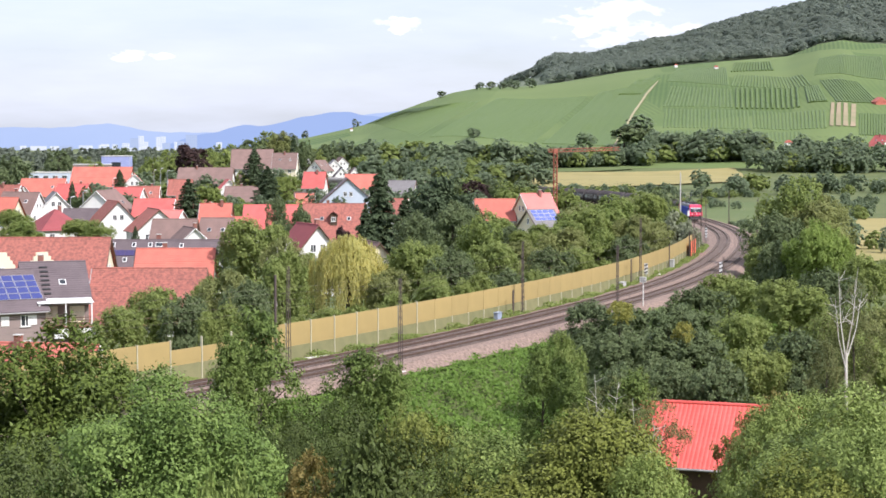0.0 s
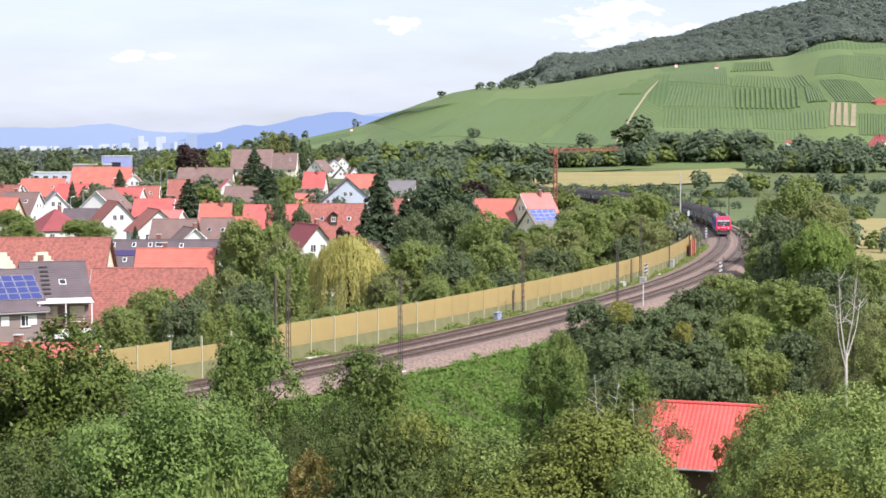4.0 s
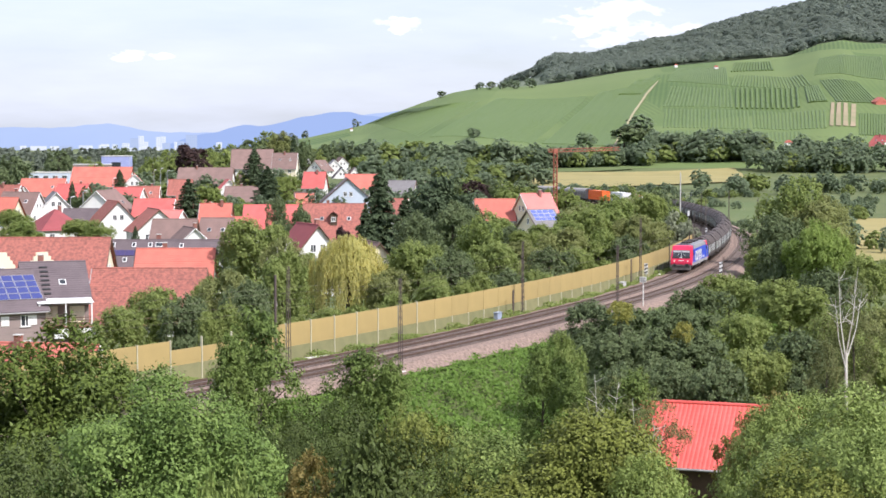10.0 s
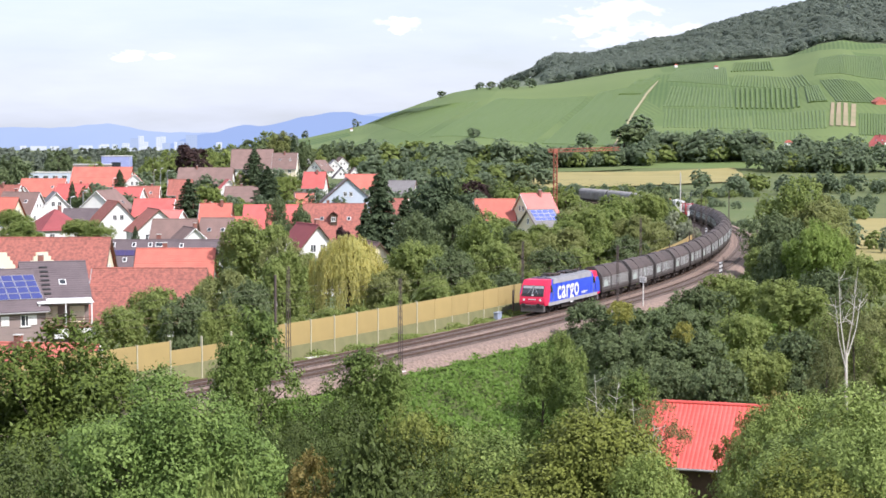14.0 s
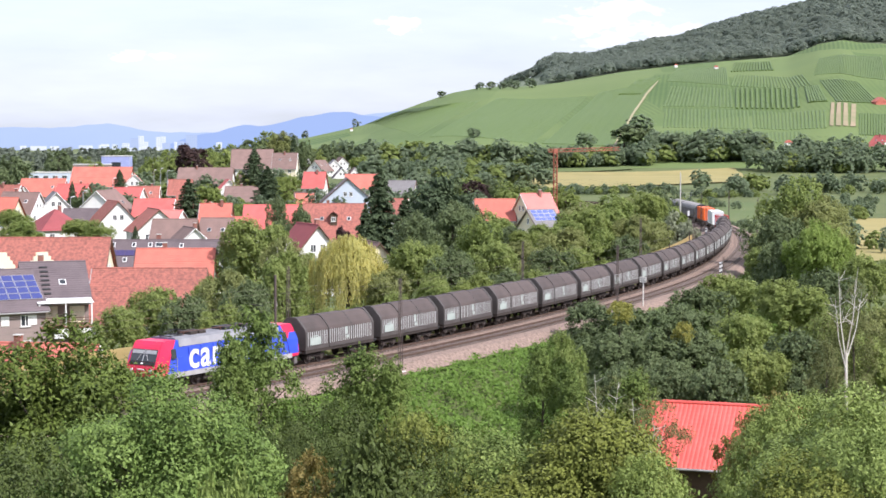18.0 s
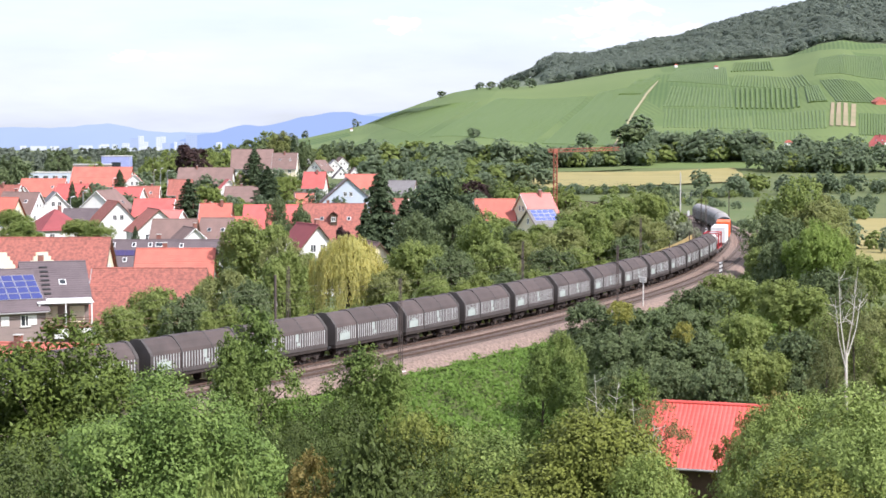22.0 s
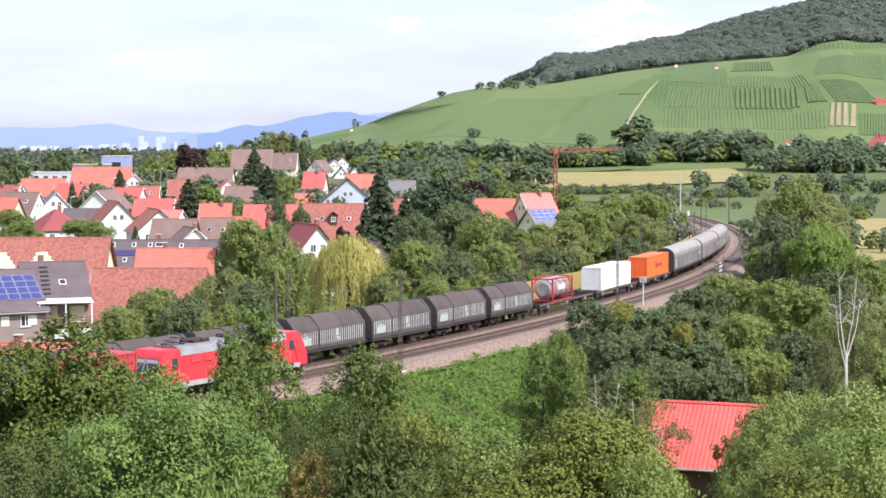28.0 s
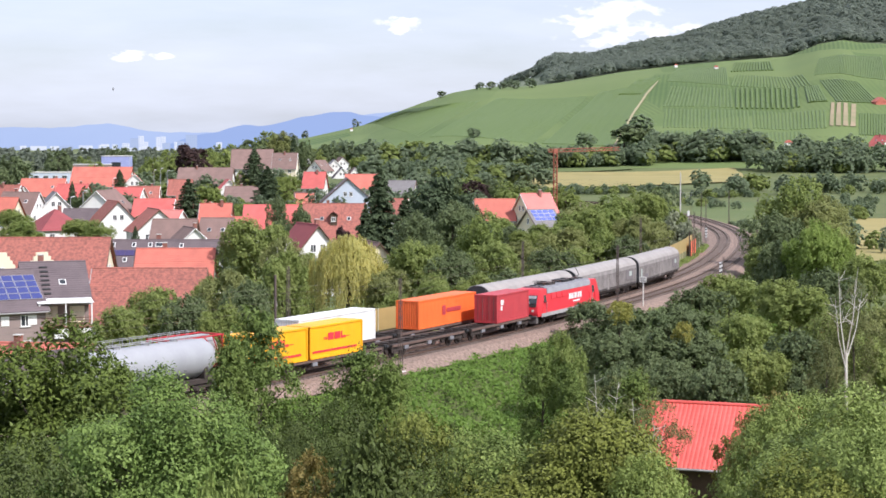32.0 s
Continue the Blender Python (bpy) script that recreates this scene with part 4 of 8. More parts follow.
def flat_wagon(length, spread):
    """Skeletal container wagon; length over the buffers."""
    hl = length / 2
    t = thing("container_flat", pose(0, 0, 0), "dark brown skeletal container wagon with open frame", "freight wagon", "container wagons")
    bm = bmesh.new()
    for sx in (-0.95, 0.95):
        prism(bm, [(sx - 0.09, 0.78), (sx + 0.09, 0.78), (sx + 0.09, 1.16), (sx - 0.09, 1.16)], -hl + 0.7, hl - 0.7)
    n = int(length / 1.5)
    for k in range(n + 1):
        y = -hl + 0.8 + (length - 1.6) * k / n
        box(bm, -1.22, 1.22, y - 0.1, y + 0.1, 0.9, 1.14)
    box(bm, -1.25, 1.25, -hl + 0.6, -hl + 0.8, 0.85, 1.2)
    box(bm, -1.25, 1.25, hl - 0.8, hl - 0.6, 0.85, 1.2)
    part("frame", bm, UNDER, t)
    for sx in (-1.2, 1.2):
        bm = bmesh.new()
        box(bm, sx - 0.05, sx + 0.05, -hl + 0.65, hl - 0.65, 0.95, 1.15, 0.01)
        part("side_sill", bm, mat("worn_brown_paint", (0.16, 0.10, 0.08), (0.10, 0.07, 0.06), 0.8, 1.5), t)
        for y in (-hl + 3.2, 0.0, hl - 3.2):
            bm = bmesh.new()
            box(bm, sx - 0.12, sx + 0.06, y - 0.35, y + 0.35, 0.62, 0.93, 0.02)
            part("equipment_box", bm, ROOFGREY, t)
    for d in (-1, 1):
        buffers(t, d * hl, d)
        bogie(t, d * (hl - spread), 1.8, 0.46)
    return t


def container(name, label, length, high, paint, marks=(), mark_mat=None, doors=-1, smooth_sides=False, wide=1.22):
    """Box container on its corner castings, its base at z = 0 and its length along y."""
    t = thing(name, pose(0, 0, 0), label, "container")
    hl = length / 2
    bm = bmesh.new()
    for sx in (-1, 1):
        for sy in (-1, 1):
            x, y = sx * (wide - 0.07), sy * (hl - 0.07)
            box(bm, x - 0.07, x + 0.07, y - 0.07, y + 0.07, 0, high)
        x = sx * (wide - 0.06)
        box(bm, x - 0.06, x + 0.06, -hl, hl, 0.02, 0.2)
        box(bm, x - 0.06, x + 0.06, -hl, hl, high - 0.13, high - 0.01)
    for sy in (-1, 1):
        y = sy * (hl - 0.06)
        box(bm, -wide, wide, y - 0.06, y + 0.06, 0.02, 0.2)
        box(bm, -wide, wide, y - 0.06, y + 0.06, high - 0.13, high - 0.01)
    part("frame", bm, paint, t)
    bm = bmesh.new()
    box(bm, -wide + 0.05, wide - 0.05, -hl + 0.05, hl - 0.05, high - 0.06, high)
    part("roof", bm, paint, t)
    for sx in (-1, 1):
        bm = bmesh.new()
        n = max(4, int(length / (1.2 if smooth_sides else 0.28)))
        dep = 0.012 if smooth_sides else 0.036
        prev = None
        pts = []
        for k in range(n):
            a, b = -hl + 0.14 + (length - 0.28) * k / n, -hl + 0.14 + (length - 0.28) * (k + 1) / n
            w = b - a
            pts += [(a, 0), (a + w * 0.3, 0), (a + w * 0.5, dep), (a + w * 0.8, dep)]
        pts.append((hl - 0.14, 0))
        for y, d in pts:
            x = sx * (wide - 0.075 + d)
            pair = (bm.verts.new((x, y, 0.2)), bm.verts.new((x, y, high - 0.12)))
            if prev:
                bm.faces.new((prev[0], pair[0], pair[1], prev[1]) if sx > 0 else (pair[0], prev[0], prev[1], pair[1]))
            prev = pair
        part("side_panel", bm, paint, t)
    for sy in (-1, 1):
        bm = bmesh.new()
        if sy == doors:
            for sx in (-1, 1):
                box(bm, min(sx * 0.02, sx * (wide - 0.14)), max(sx * 0.02, sx * (wide - 0.14)), min(sy * (hl - 0.1), sy * (hl - 0.05)), max(sy * (hl - 0.1), sy * (hl - 0.05)), 0.2, high - 0.13, 0.01)
            d = part("door", bm, paint, t)
            for x in (-0.85, -0.35, 0.35, 0.85):
                bm = bmesh.new()
                rod(bm, (x, sy * (hl - 0.01), 0.25), (x, sy * (hl - 0.01), high - 0.18), 0.022, None, 6)
                part("lock_rod", bm, ENDGREY if not paint == WHITE else ROOFGREY, d)
        else:
            edge = [(-wide + 0.1, 0.0), (-wide + 0.1, 0.05)]
            for k in range(9):
                x = -wide + 0.22 + k * (2 * wide - 0.44) / 8
                edge += [(x - 0.09, 0.05), (x - 0.06, 0.095), (x + 0.06, 0.095), (x + 0.09, 0.05)]
            edge += [(wide - 0.1, 0.05), (wide - 0.1, 0.0)]
            prism(bm, edge, 0.2, high - 0.13)
            for v in bm.verts:
                v.co = Vector((v.co.x, sy * (hl - 0.12 + v.co.z), v.co.y))
            bmesh.ops.recalc_face_normals(bm, faces=bm.faces[:])
            part("end_panel", bm, paint, t)
    if marks:
        bars(t, wide - 0.03, marks, mark_mat or WHITE)
    return t


def tank_container():
    """Twenty-foot tank in an open red frame."""
    t = thing("tank_container", pose(0, 0, 0), "stainless steel tank in an open red container frame", "tank container")
    bm = bmesh.new()
    hl, w, hi = 3.03, 1.2, 2.55
    for sx in (-1, 1):
        for sy in (-1, 1):
            box(bm, sx * w - 0.08, sx * w + 0.08, sy * hl - 0.08, sy * hl + 0.08, 0, hi)
        for z in (0.08, hi - 0.08):
            rod(bm, (sx * w, -hl, z), (sx * w, hl, z), 0.07, None, 6)
        rod(bm, (sx * w, -hl, 0.1), (sx * w, -hl + 1.2, hi - 0.1), 0.05, None, 6)
        rod(bm, (sx * w, hl, 0.1), (sx * w, hl - 1.2, hi - 0.1), 0.05, None, 6)
    for sy in (-1, 1):
        for z in (0.08, hi - 0.08):
            rod(bm, (-w, sy * hl, z), (w, sy * hl, z), 0.07, None, 6)
        for sx in (-1, 1):
            rod(bm, (sx * w, sy * hl, 0.75), (sx * 0.55, sy * hl, 0.1), 0.05, None, 6)
            rod(bm, (sx * w, sy * hl, hi - 0.75), (sx * 0.55, sy * hl, hi - 0.1), 0.05, None, 6)
    part("frame", bm, DEEPRED, t)
    bm = bmesh.new()
    rod(bm, (0, -2.6, 1.32), (0, 2.6, 1.32), 1.1, None, 28)
    rod(bm, (0, -2.85, 1.32), (0, -2.6, 1.32), 0.7, 1.1, 28)
    rod(bm, (0, 2.6, 1.32), (0, 2.85, 1.32), 1.1, 0.7, 28)
    part("tank", bm, TANKSKIN, t, smooth=False)
    bm = bmesh.new()
    for y in (-1.6, 0.0, 1.6):
        rod(bm, (0, y - 0.06, 1.32), (0, y + 0.06, 1.32), 1.13, None, 28)
    part("tank_band", bm, DEEPRED, t)
    bm = bmesh.new()
    box(bm, -0.4, 0.4, -2.4, 2.4, 2.44, 2.5)
    part("walkway", bm, GALV, t)
    bars(t, 1.12, [(-0.95, 0.95, 1.25, 1.75)], WHITE)
    return t


def silo_wagon():
    """Bulk silo wagon with a long rounded tank, 15.8 m over the buffers."""
    t = thing("silo_wagon", pose(0, 0, 0), "pale grey bulk silo wagon with a rounded tank", "freight wagon")
    bm = bmesh.new()
    prof = [(-6.9, 0.55), (-6.6, 1.0), (-6.0, 1.3), (-5.0, 1.42), (5.0, 1.42), (6.0, 1.3), (6.6, 1.0), (6.9, 0.55)]
    seg = 32
    rings = []
    for y, r in prof:
        ring = []
        for k in range(seg):
            a = 2 * math.pi * k / seg
            z = math.sin(a) * r
            ring.append(bm.verts.new((math.cos(a) * r, y, 2.72 + (z if z > 0 else z * 1.08))))
        rings.append(ring)
    for a, b in zip(rings, rings[1:]):
        for k in range(seg):
            bm.faces.new((a[k], a[(k + 1) % seg], b[(k + 1) % seg], b[k]))
    bm.faces.new(rings[0][::-1])
    bm.faces.new(rings[-1])
    bmesh.ops.recalc_face_normals(bm, faces=bm.faces[:])
    part("tank", bm, SILOGREY, t, smooth=True)
    bm = bmesh.new()
    box(bm, -1.2, 1.2, -7.3, 7.3, 0.85, 1.2, 0.02)
    for y in (-5.2, 5.2):
        box(bm, -1.25, 1.25, y - 0.2, y + 0.2, 1.15, 2.1, 0.03)
    part("underframe", bm, UNDER, t)
    bm = bmesh.new()
    for sx in (-0.35, 0.35):
        rod(bm, (sx, -5.0, 4.35), (sx, 5.0, 4.35), 0.03, None, 5)
        rod(bm, (sx, -5.0, 4.75), (sx, 5.0, 4.75), 0.02, None, 5)
    for k in range(11):
        for sx in (-0.35, 0.35):
            rod(bm, (sx, -5.0 + k, 4.1), (sx, -5.0 + k, 4.75), 0.02, None, 5)
    part("catwalk", bm, GALV, t)
    for y in (-3, 0, 3):
        bm = bmesh.new()
        rod(bm, (0, y, 4.08), (0, y, 4.3), 0.32, None, 14)
        part("manhole", bm, GALV, t)
    for d in (-1, 1):
        buffers(t, d * 7.9, d)
        bogie(t, d * 5.3, 1.8, 0.46)
    return t


# vehicles: (thing, middle behind the train's front, half bogie spacing, track offset, height)
TRAIN_1, TRAIN_2 = [], []
loco_1 = locomotive("electric_locomotive", "electric locomotive with crimson cabs and blue sides", MAGENTA, BLUE, True)
lettering(loco_1, "cargo", 2.95, side_face(1.505, -1.75, 2.36), WHITE, "lettering", "large white word on the blue side")
bars(loco_1, 1.50, [(2.6, 4.6, 1.62, 1.74), (2.6, 4.0, 1.48, 1.56)], WHITE)
TRAIN_1.append((loco_1, 9.45, 4.95, 0.0))
first = hood_wagon()
for i in range(18):
    w = first if i == 0 else copy_thing(first, pose(0, 0, 0))
    TRAIN_1.append((w, 18.9 + 12.04 * (i + 0.5), 3.4, 0.0))
flat = flat_wagon(18.3, 2.6)
for i in range(3):
    w = flat if i == 0 else copy_thing(flat, pose(0, 0, 0))
    TRAIN_1.append((w, 236.7 + 18.3 * (i + 0.5), 6.5, 0.0))
TRAIN_1.append((tank_container(), 244.3, 2.0, 1.18))
TRAIN_1.append((container("container", "plain white forty-foot container on a flat wagon", 12.19, 2.7, WHITE, doors=1), 263.6, 4.0, 1.18))
TRAIN_1.append((container("container", "orange forty-foot container with a dark red mark", 12.19, 2.7, ORANGE, [(-1.2, -0.5, 1.0, 1.9), (-0.3, 2.7, 1.2, 1.6)], OXIDE, doors=1), 283.7, 4.0, 1.18))
slide = sliding_wall_wagon()
for i in range(3):
    w = slide if i == 0 else copy_thing(slide, pose(0, 0, 0))
    TRAIN_1.append((w, 292.0 + 24.4 * (i + 0.5), 8.4, 0.0))

loco_2 = locomotive("electric_locomotive", "bright red electric locomotive with a grey roof", RED, RED)
bars(loco_2, 1.49, [(-0.3, 0.2, 2.15, 2.75), (0.35, 0.85, 2.15, 2.75), (1.0, 1.15, 2.15, 2.75), (1.3, 1.8, 2.15, 2.75), (1.95, 2.1, 2.15, 2.75), (2.25, 2.75, 2.15, 2.75), (2.9, 3.4, 2.15, 2.75), (0.9, 2.9, 1.8, 1.95)], WHITE)
TRAIN_2.append((loco_2, 9.45, 4.95, 0.0))
TRAIN_2.append((flat_wagon(14.8, 2.2), 18.9 + 7.4, 5.2, 0.0))
TRAIN_2.append((flat_wagon(14.8, 2.2), 33.7 + 7.4, 5.2, 0.0))
TRAIN_2.append((flat_wagon(21.7, 2.6), 48.5 + 10.85, 8.2, 0.0))
TRAIN_2.append((container("container", "maroon swap-body container with locking bars on its doors", 7.6, 2.75, OXIDE, [(-2.9, -2.5, 1.7, 2.2), (-2.45, -2.2, 1.7, 2.2), (-2.9, -2.5, 1.2, 1.6)], WHITE), 23.7, 2.5, 1.18))
for c in (56.3, 64.3):
    TRAIN_2.append((container("container", "yellow swap-body container with a red slanted mark", 7.75, 2.7, YELLOW,
                              [(-1.25, -0.45, 1.42, 2.0), (-0.32, 0.5, 1.42, 2.0), (0.62, 0.82, 1.42, 2.0), (0.82, 1.35, 1.42, 1.6), (-1.9, -1.35, 1.62, 1.68), (-1.9, -1.35, 1.5, 1.55), (1.45, 2.0, 1.5, 1.55), (-3.5, 3.0, 0.5, 0.66)], RED, smooth_sides=True), c, 2.5, 1.18))
TRAIN_2.append((silo_wagon(), 70.3 + 7.9, 5.3, 0.0))

for k, v in enumerate(TRAIN_2):
    v[0]["group"] = v[0].get("group", "freight train on the near track")

# ---- village ----
ROOFS = {
    "brick": mat("weathered_brick_red_tiles", (0.46, 0.155, 0.118), (0.17, 0.074, 0.06), 0.85, 2.4, 0.7, rand=0.2, fine=4),
    "orange": mat("orange_red_tiles", (0.56, 0.168, 0.122), (0.42, 0.125, 0.095), 0.8, 0.5, 0.5, rand=0.4, fine=8),
    "red": mat("red_tiles", (0.56, 0.135, 0.12), (0.44, 0.10, 0.09), 0.8, 0.5, 0.5, rand=0.4, fine=8),
    "maroon": mat("dark_red_tiles", (0.33, 0.08, 0.085), (0.25, 0.065, 0.07), 0.8, 0.5, 0.5, rand=0.3, fine=8),
    "brown": mat("brown_tiles", (0.24, 0.155, 0.135), (0.17, 0.115, 0.10), 0.85, 0.5, 0.5, rand=0.4, fine=8),
    "slate": mat("dark_grey_brown_tiles", (0.152, 0.12, 0.126), (0.105, 0.083, 0.088), 0.8, 0.5, 0.5, rand=0.3, fine=8),
    "grey": mat("grey_tiles", (0.22, 0.21, 0.21), (0.16, 0.15, 0.15), 0.8, 0.5, 0.5, rand=0.3, fine=8),
    "solar": mat("blue_solar_roof", (0.20, 0.26, 0.55), (0.30, 0.34, 0.58), 0.35, 0.8, 0.2, fine=8),
    "pink": mat("pinkish_red_tiles", (0.60, 0.22, 0.19), (0.50, 0.17, 0.15), 0.8, 0.5, 0.5, fine=8),
}
WALLS = {
    "white": mat("white_render", (0.80, 0.79, 0.76), (0.70, 0.69, 0.66), 0.9, 0.6, 0.15),
    "cream": mat("cream_render", (0.78, 0.70, 0.52), (0.68, 0.61, 0.46), 0.9, 0.6, 0.15),
    "blue": mat("pale_blue_render", (0.52, 0.58, 0.66), (0.46, 0.52, 0.60), 0.9, 0.6, 0.15),
    "grey": mat("grey_brown_render", (0.30, 0.235, 0.215), (0.235, 0.185, 0.17), 0.9, 0.6, 0.15),
    "timber": mat("dark_timber_boarding", (0.12, 0.075, 0.05), (0.08, 0.05, 0.035), 0.85, 1.5, 0.3),
}
FRAME = mat("white_window_frame", (0.78, 0.78, 0.76), (0.70, 0.70, 0.68), 0.5, 2.0)
CHIMNEY = mat("chimney_brick", (0.30, 0.13, 0.10), (0.22, 0.10, 0.08), 0.9, 2.0, 0.4)
GUTTER = mat("zinc_gutter", (0.38, 0.37, 0.36), (0.28, 0.27, 0.27), 0.5, 2.0)
SHUTTER = mat("brown_shutter", (0.16, 0.09, 0.06), (0.12, 0.07, 0.05), 0.7, 2.0)
COLOUR_WORD = {"brick": "weathered brick-red", "orange": "orange-red", "red": "bright red", "maroon": "dark red", "brown": "brown", "slate": "dark grey-brown", "grey": "grey", "solar": "blue solar", "pink": "pinkish red"}
WALL_WORD = {"white": "white rendered", "cream": "cream rendered", "blue": "pale blue", "grey": "grey-brown", "timber": "dark timber-clad"}

_win = {}


def window_meshes(w, h):
    if (w, h) not in _win:
        bm = bmesh.new()
        t = 0.09
        box(bm, -w / 2, w / 2, -0.06, 0.05, -h / 2, -h / 2 + t)
        box(bm, -w / 2, w / 2, -0.06, 0.05, h / 2 - t, h / 2)
        box(bm, -w / 2, -w / 2 + t, -0.06, 0.05, -h / 2 + t, h / 2 - t)
        box(bm, w / 2 - t, w / 2, -0.06, 0.05, -h / 2 + t, h / 2 - t)
        if w > 0.8:
            box(bm, -0.04, 0.04, -0.05, 0.04, -h / 2 + t, h / 2 - t)
        box(bm, -w / 2 - 0.08, w / 2 + 0.08, -0.14, 0.02, -h / 2 - 0.07, -h / 2)
        a = bpy.data.meshes.new("window")
        bm.to_mesh(a)
        bm.free()
        a.materials.append(FRAME)
        bm = bmesh.new()
        box(bm, -w / 2 + t, w / 2 - t, -0.01, 0.01, -h / 2 + t, h / 2 - t)
        b = bpy.data.meshes.new("pane")
        bm.to_mesh(b)
        bm.free()
        b.materials.append(GLASS)
        _win[(w, h)] = (a, b)
    return _win[(w, h)]


def window(parent, m, w=1.0, h=1.3):
    """A window that looks out along its own -y."""
    a, b = window_meshes(w, h)
    f = shared("window", a, parent, m)
    shared("pane", b, f)
    return f


def skylight(parent, m, w=0.8, h=1.1, white=True):
    bm = bmesh.new()
    box(bm, -w / 2, w / 2, -h / 2, h / 2, 0.0, 0.09, 0.02)
    s = part("skylight", bm, FRAME if white else GALV, parent, m=m)
    bm = bmesh.new()
    box(bm, -w / 2 + 0.1, w / 2 - 0.1, -h / 2 + 0.1, h / 2 - 0.1, 0.09, 0.1)
    part("pane", bm, GLASS, s)
    return s


def house(x, y, zr, rz, gw, rl, wall, roof, pitch=43, windows=True, chimney=1, name="house", seed=0, label="", dormer=0, over=0.5, lights=True):
    """A gabled house: ridge along its own y, ridge top at zr, gable width gw, ridge length rl."""
    rng = random.Random(seed * 7 + int(x * 3) + int(y))
    rise = math.tan(radians(pitch)) * gw / 2
    ze = zr - rise
    base = min(gz(x + dx, y + dy) for dx in (-gw / 2, gw / 2) for dy in (-rl / 2, rl / 2)) - 0.3
    base = min(base, ze - 2.4)
    t = thing(name, pose(x, y, 0, 0, 0, rz), label or f"{WALL_WORD[wall]} village house with a {COLOUR_WORD[roof]} tiled roof", "house", "houses of the village")
    hw, hl = gw / 2 - 0.05, rl / 2
    bm = bmesh.new()
    prism(bm, [(-hw, base), (hw, base), (hw, ze - 0.1), (0, zr - 0.16), (-hw, ze - 0.1)], -hl, hl)
    part("wall", bm, WALLS[wall], t)
    run = math.hypot(gw / 2 + over, rise * (gw / 2 + over) / (gw / 2))
    a = radians(pitch)
    for sx in (-1, 1):
        # a slope of lapped courses
        bm = bmesh.new()
        n = max(6, int(run / (0.36 if y < 300 else 0.6)))
        q = [(0, -0.10)] + [p for k in range(n) for p in ((run * k / n, 0.04), (run * (k + 1) / n - 0.004, 0.055))] + [(run, -0.10)]
        prism(bm, [(sx * (u * math.cos(a) + v * math.sin(a)), zr - u * math.sin(a) + v * math.cos(a)) for u, v in q], -hl - over * 0.8, hl + over * 0.8)
        part("roof_slope", bm, ROOFS[roof], t)
        bm = bmesh.new()
        xe, zz = sx * (gw / 2 + over + 0.05), ze - rise * over / (gw / 2) - 0.1
        rod(bm, (xe, -hl - 0.3, zz), (xe, hl + 0.3, zz), 0.08, None, 6)
        part("gutter", bm, GUTTER, t)
    bm = bmesh.new()
    rod(bm, (0, -hl - over * 0.8, zr + 0.02), (0, hl + over * 0.8, zr + 0.02), 0.13, None, 6)
    part("ridge_tiles", bm, ROOFS[roof], t)
    if wall in ("white", "cream", "blue"):
        for sy in (-1, 1):
            bm = bmesh.new()
            ye = sy * (hl + over * 0.8 + 0.03)
            for sx in (-1, 1):
                rod(bm, (0, ye, zr - 0.1), (sx * (gw / 2 + over) * 0.99, ye, ze - rise * over / (gw / 2) - 0.12), 0.09, None, 4)
            part("bargeboard", bm, SHUTTER if rng.random() < 0.5 else FRAME, t)
    for c in range(chimney):
        cy, cx = rng.uniform(-0.3, 0.3) * rl, rng.choice((-0.5, 0.5)) * 1.2
        bm = bmesh.new()
        box(bm, cx - 0.3, cx + 0.3, cy - 0.3, cy + 0.3, zr - 1.4, zr + 0.75, 0.02)
        ch = part("chimney", bm, CHIMNEY, t)
        bm = bmesh.new()
        box(bm, cx - 0.36, cx + 0.36, cy - 0.36, cy + 0.36, zr + 0.75, zr + 0.85, 0.02)
        part("chimney_cap", bm, CONCRETE, ch)
    if windows:
        lv = 0
        z = ze - 1.35
        while z > base + 1.0 and lv < 3:
            n = max(1, int(rl / 3.2))
            for sx in (-1, 1):
                for k in range(n):
                    window(t, pose(sx * hw, -hl + rl * (k + 0.5) / n, z, 0, 0, 90 * sx), 1.1, 1.25)
            n = max(2, int(gw / 3.4))
            for sy in (-1, 1):
                for k in range(n):
                    window(t, pose(-hw + gw * (k + 0.5) / n, sy * hl, z, 0, 0, 0 if sy < 0 else 180), 1.1, 1.25)
            z -= 2.75
            lv += 1
        for sy in (-1, 1):
            if rise > 2.6:
                for gx in ((-0.75, 0.75) if rise > 3.6 else (0,)):
                    window(t, pose(gx, sy * hl, ze + rise * 0.3, 0, 0, 0 if sy < 0 else 180), 0.9, 1.2)
    if lights and rng.random() < 0.6:
        sx = rng.choice((-1, 1))
        for k in range(rng.choice((1, 2, 2))):
            u = run * 0.42
            skylight(t, Matrix.Translation((sx * (u * math.cos(a) + 0.05 * math.sin(a)), (-0.25 + 0.45 * k) * rl, zr - u * math.sin(a) + 0.06 * math.cos(a)))
                     @ Matrix.Rotation(sx * a, 4, "Y"), 1.0, 0.8, k == 0)
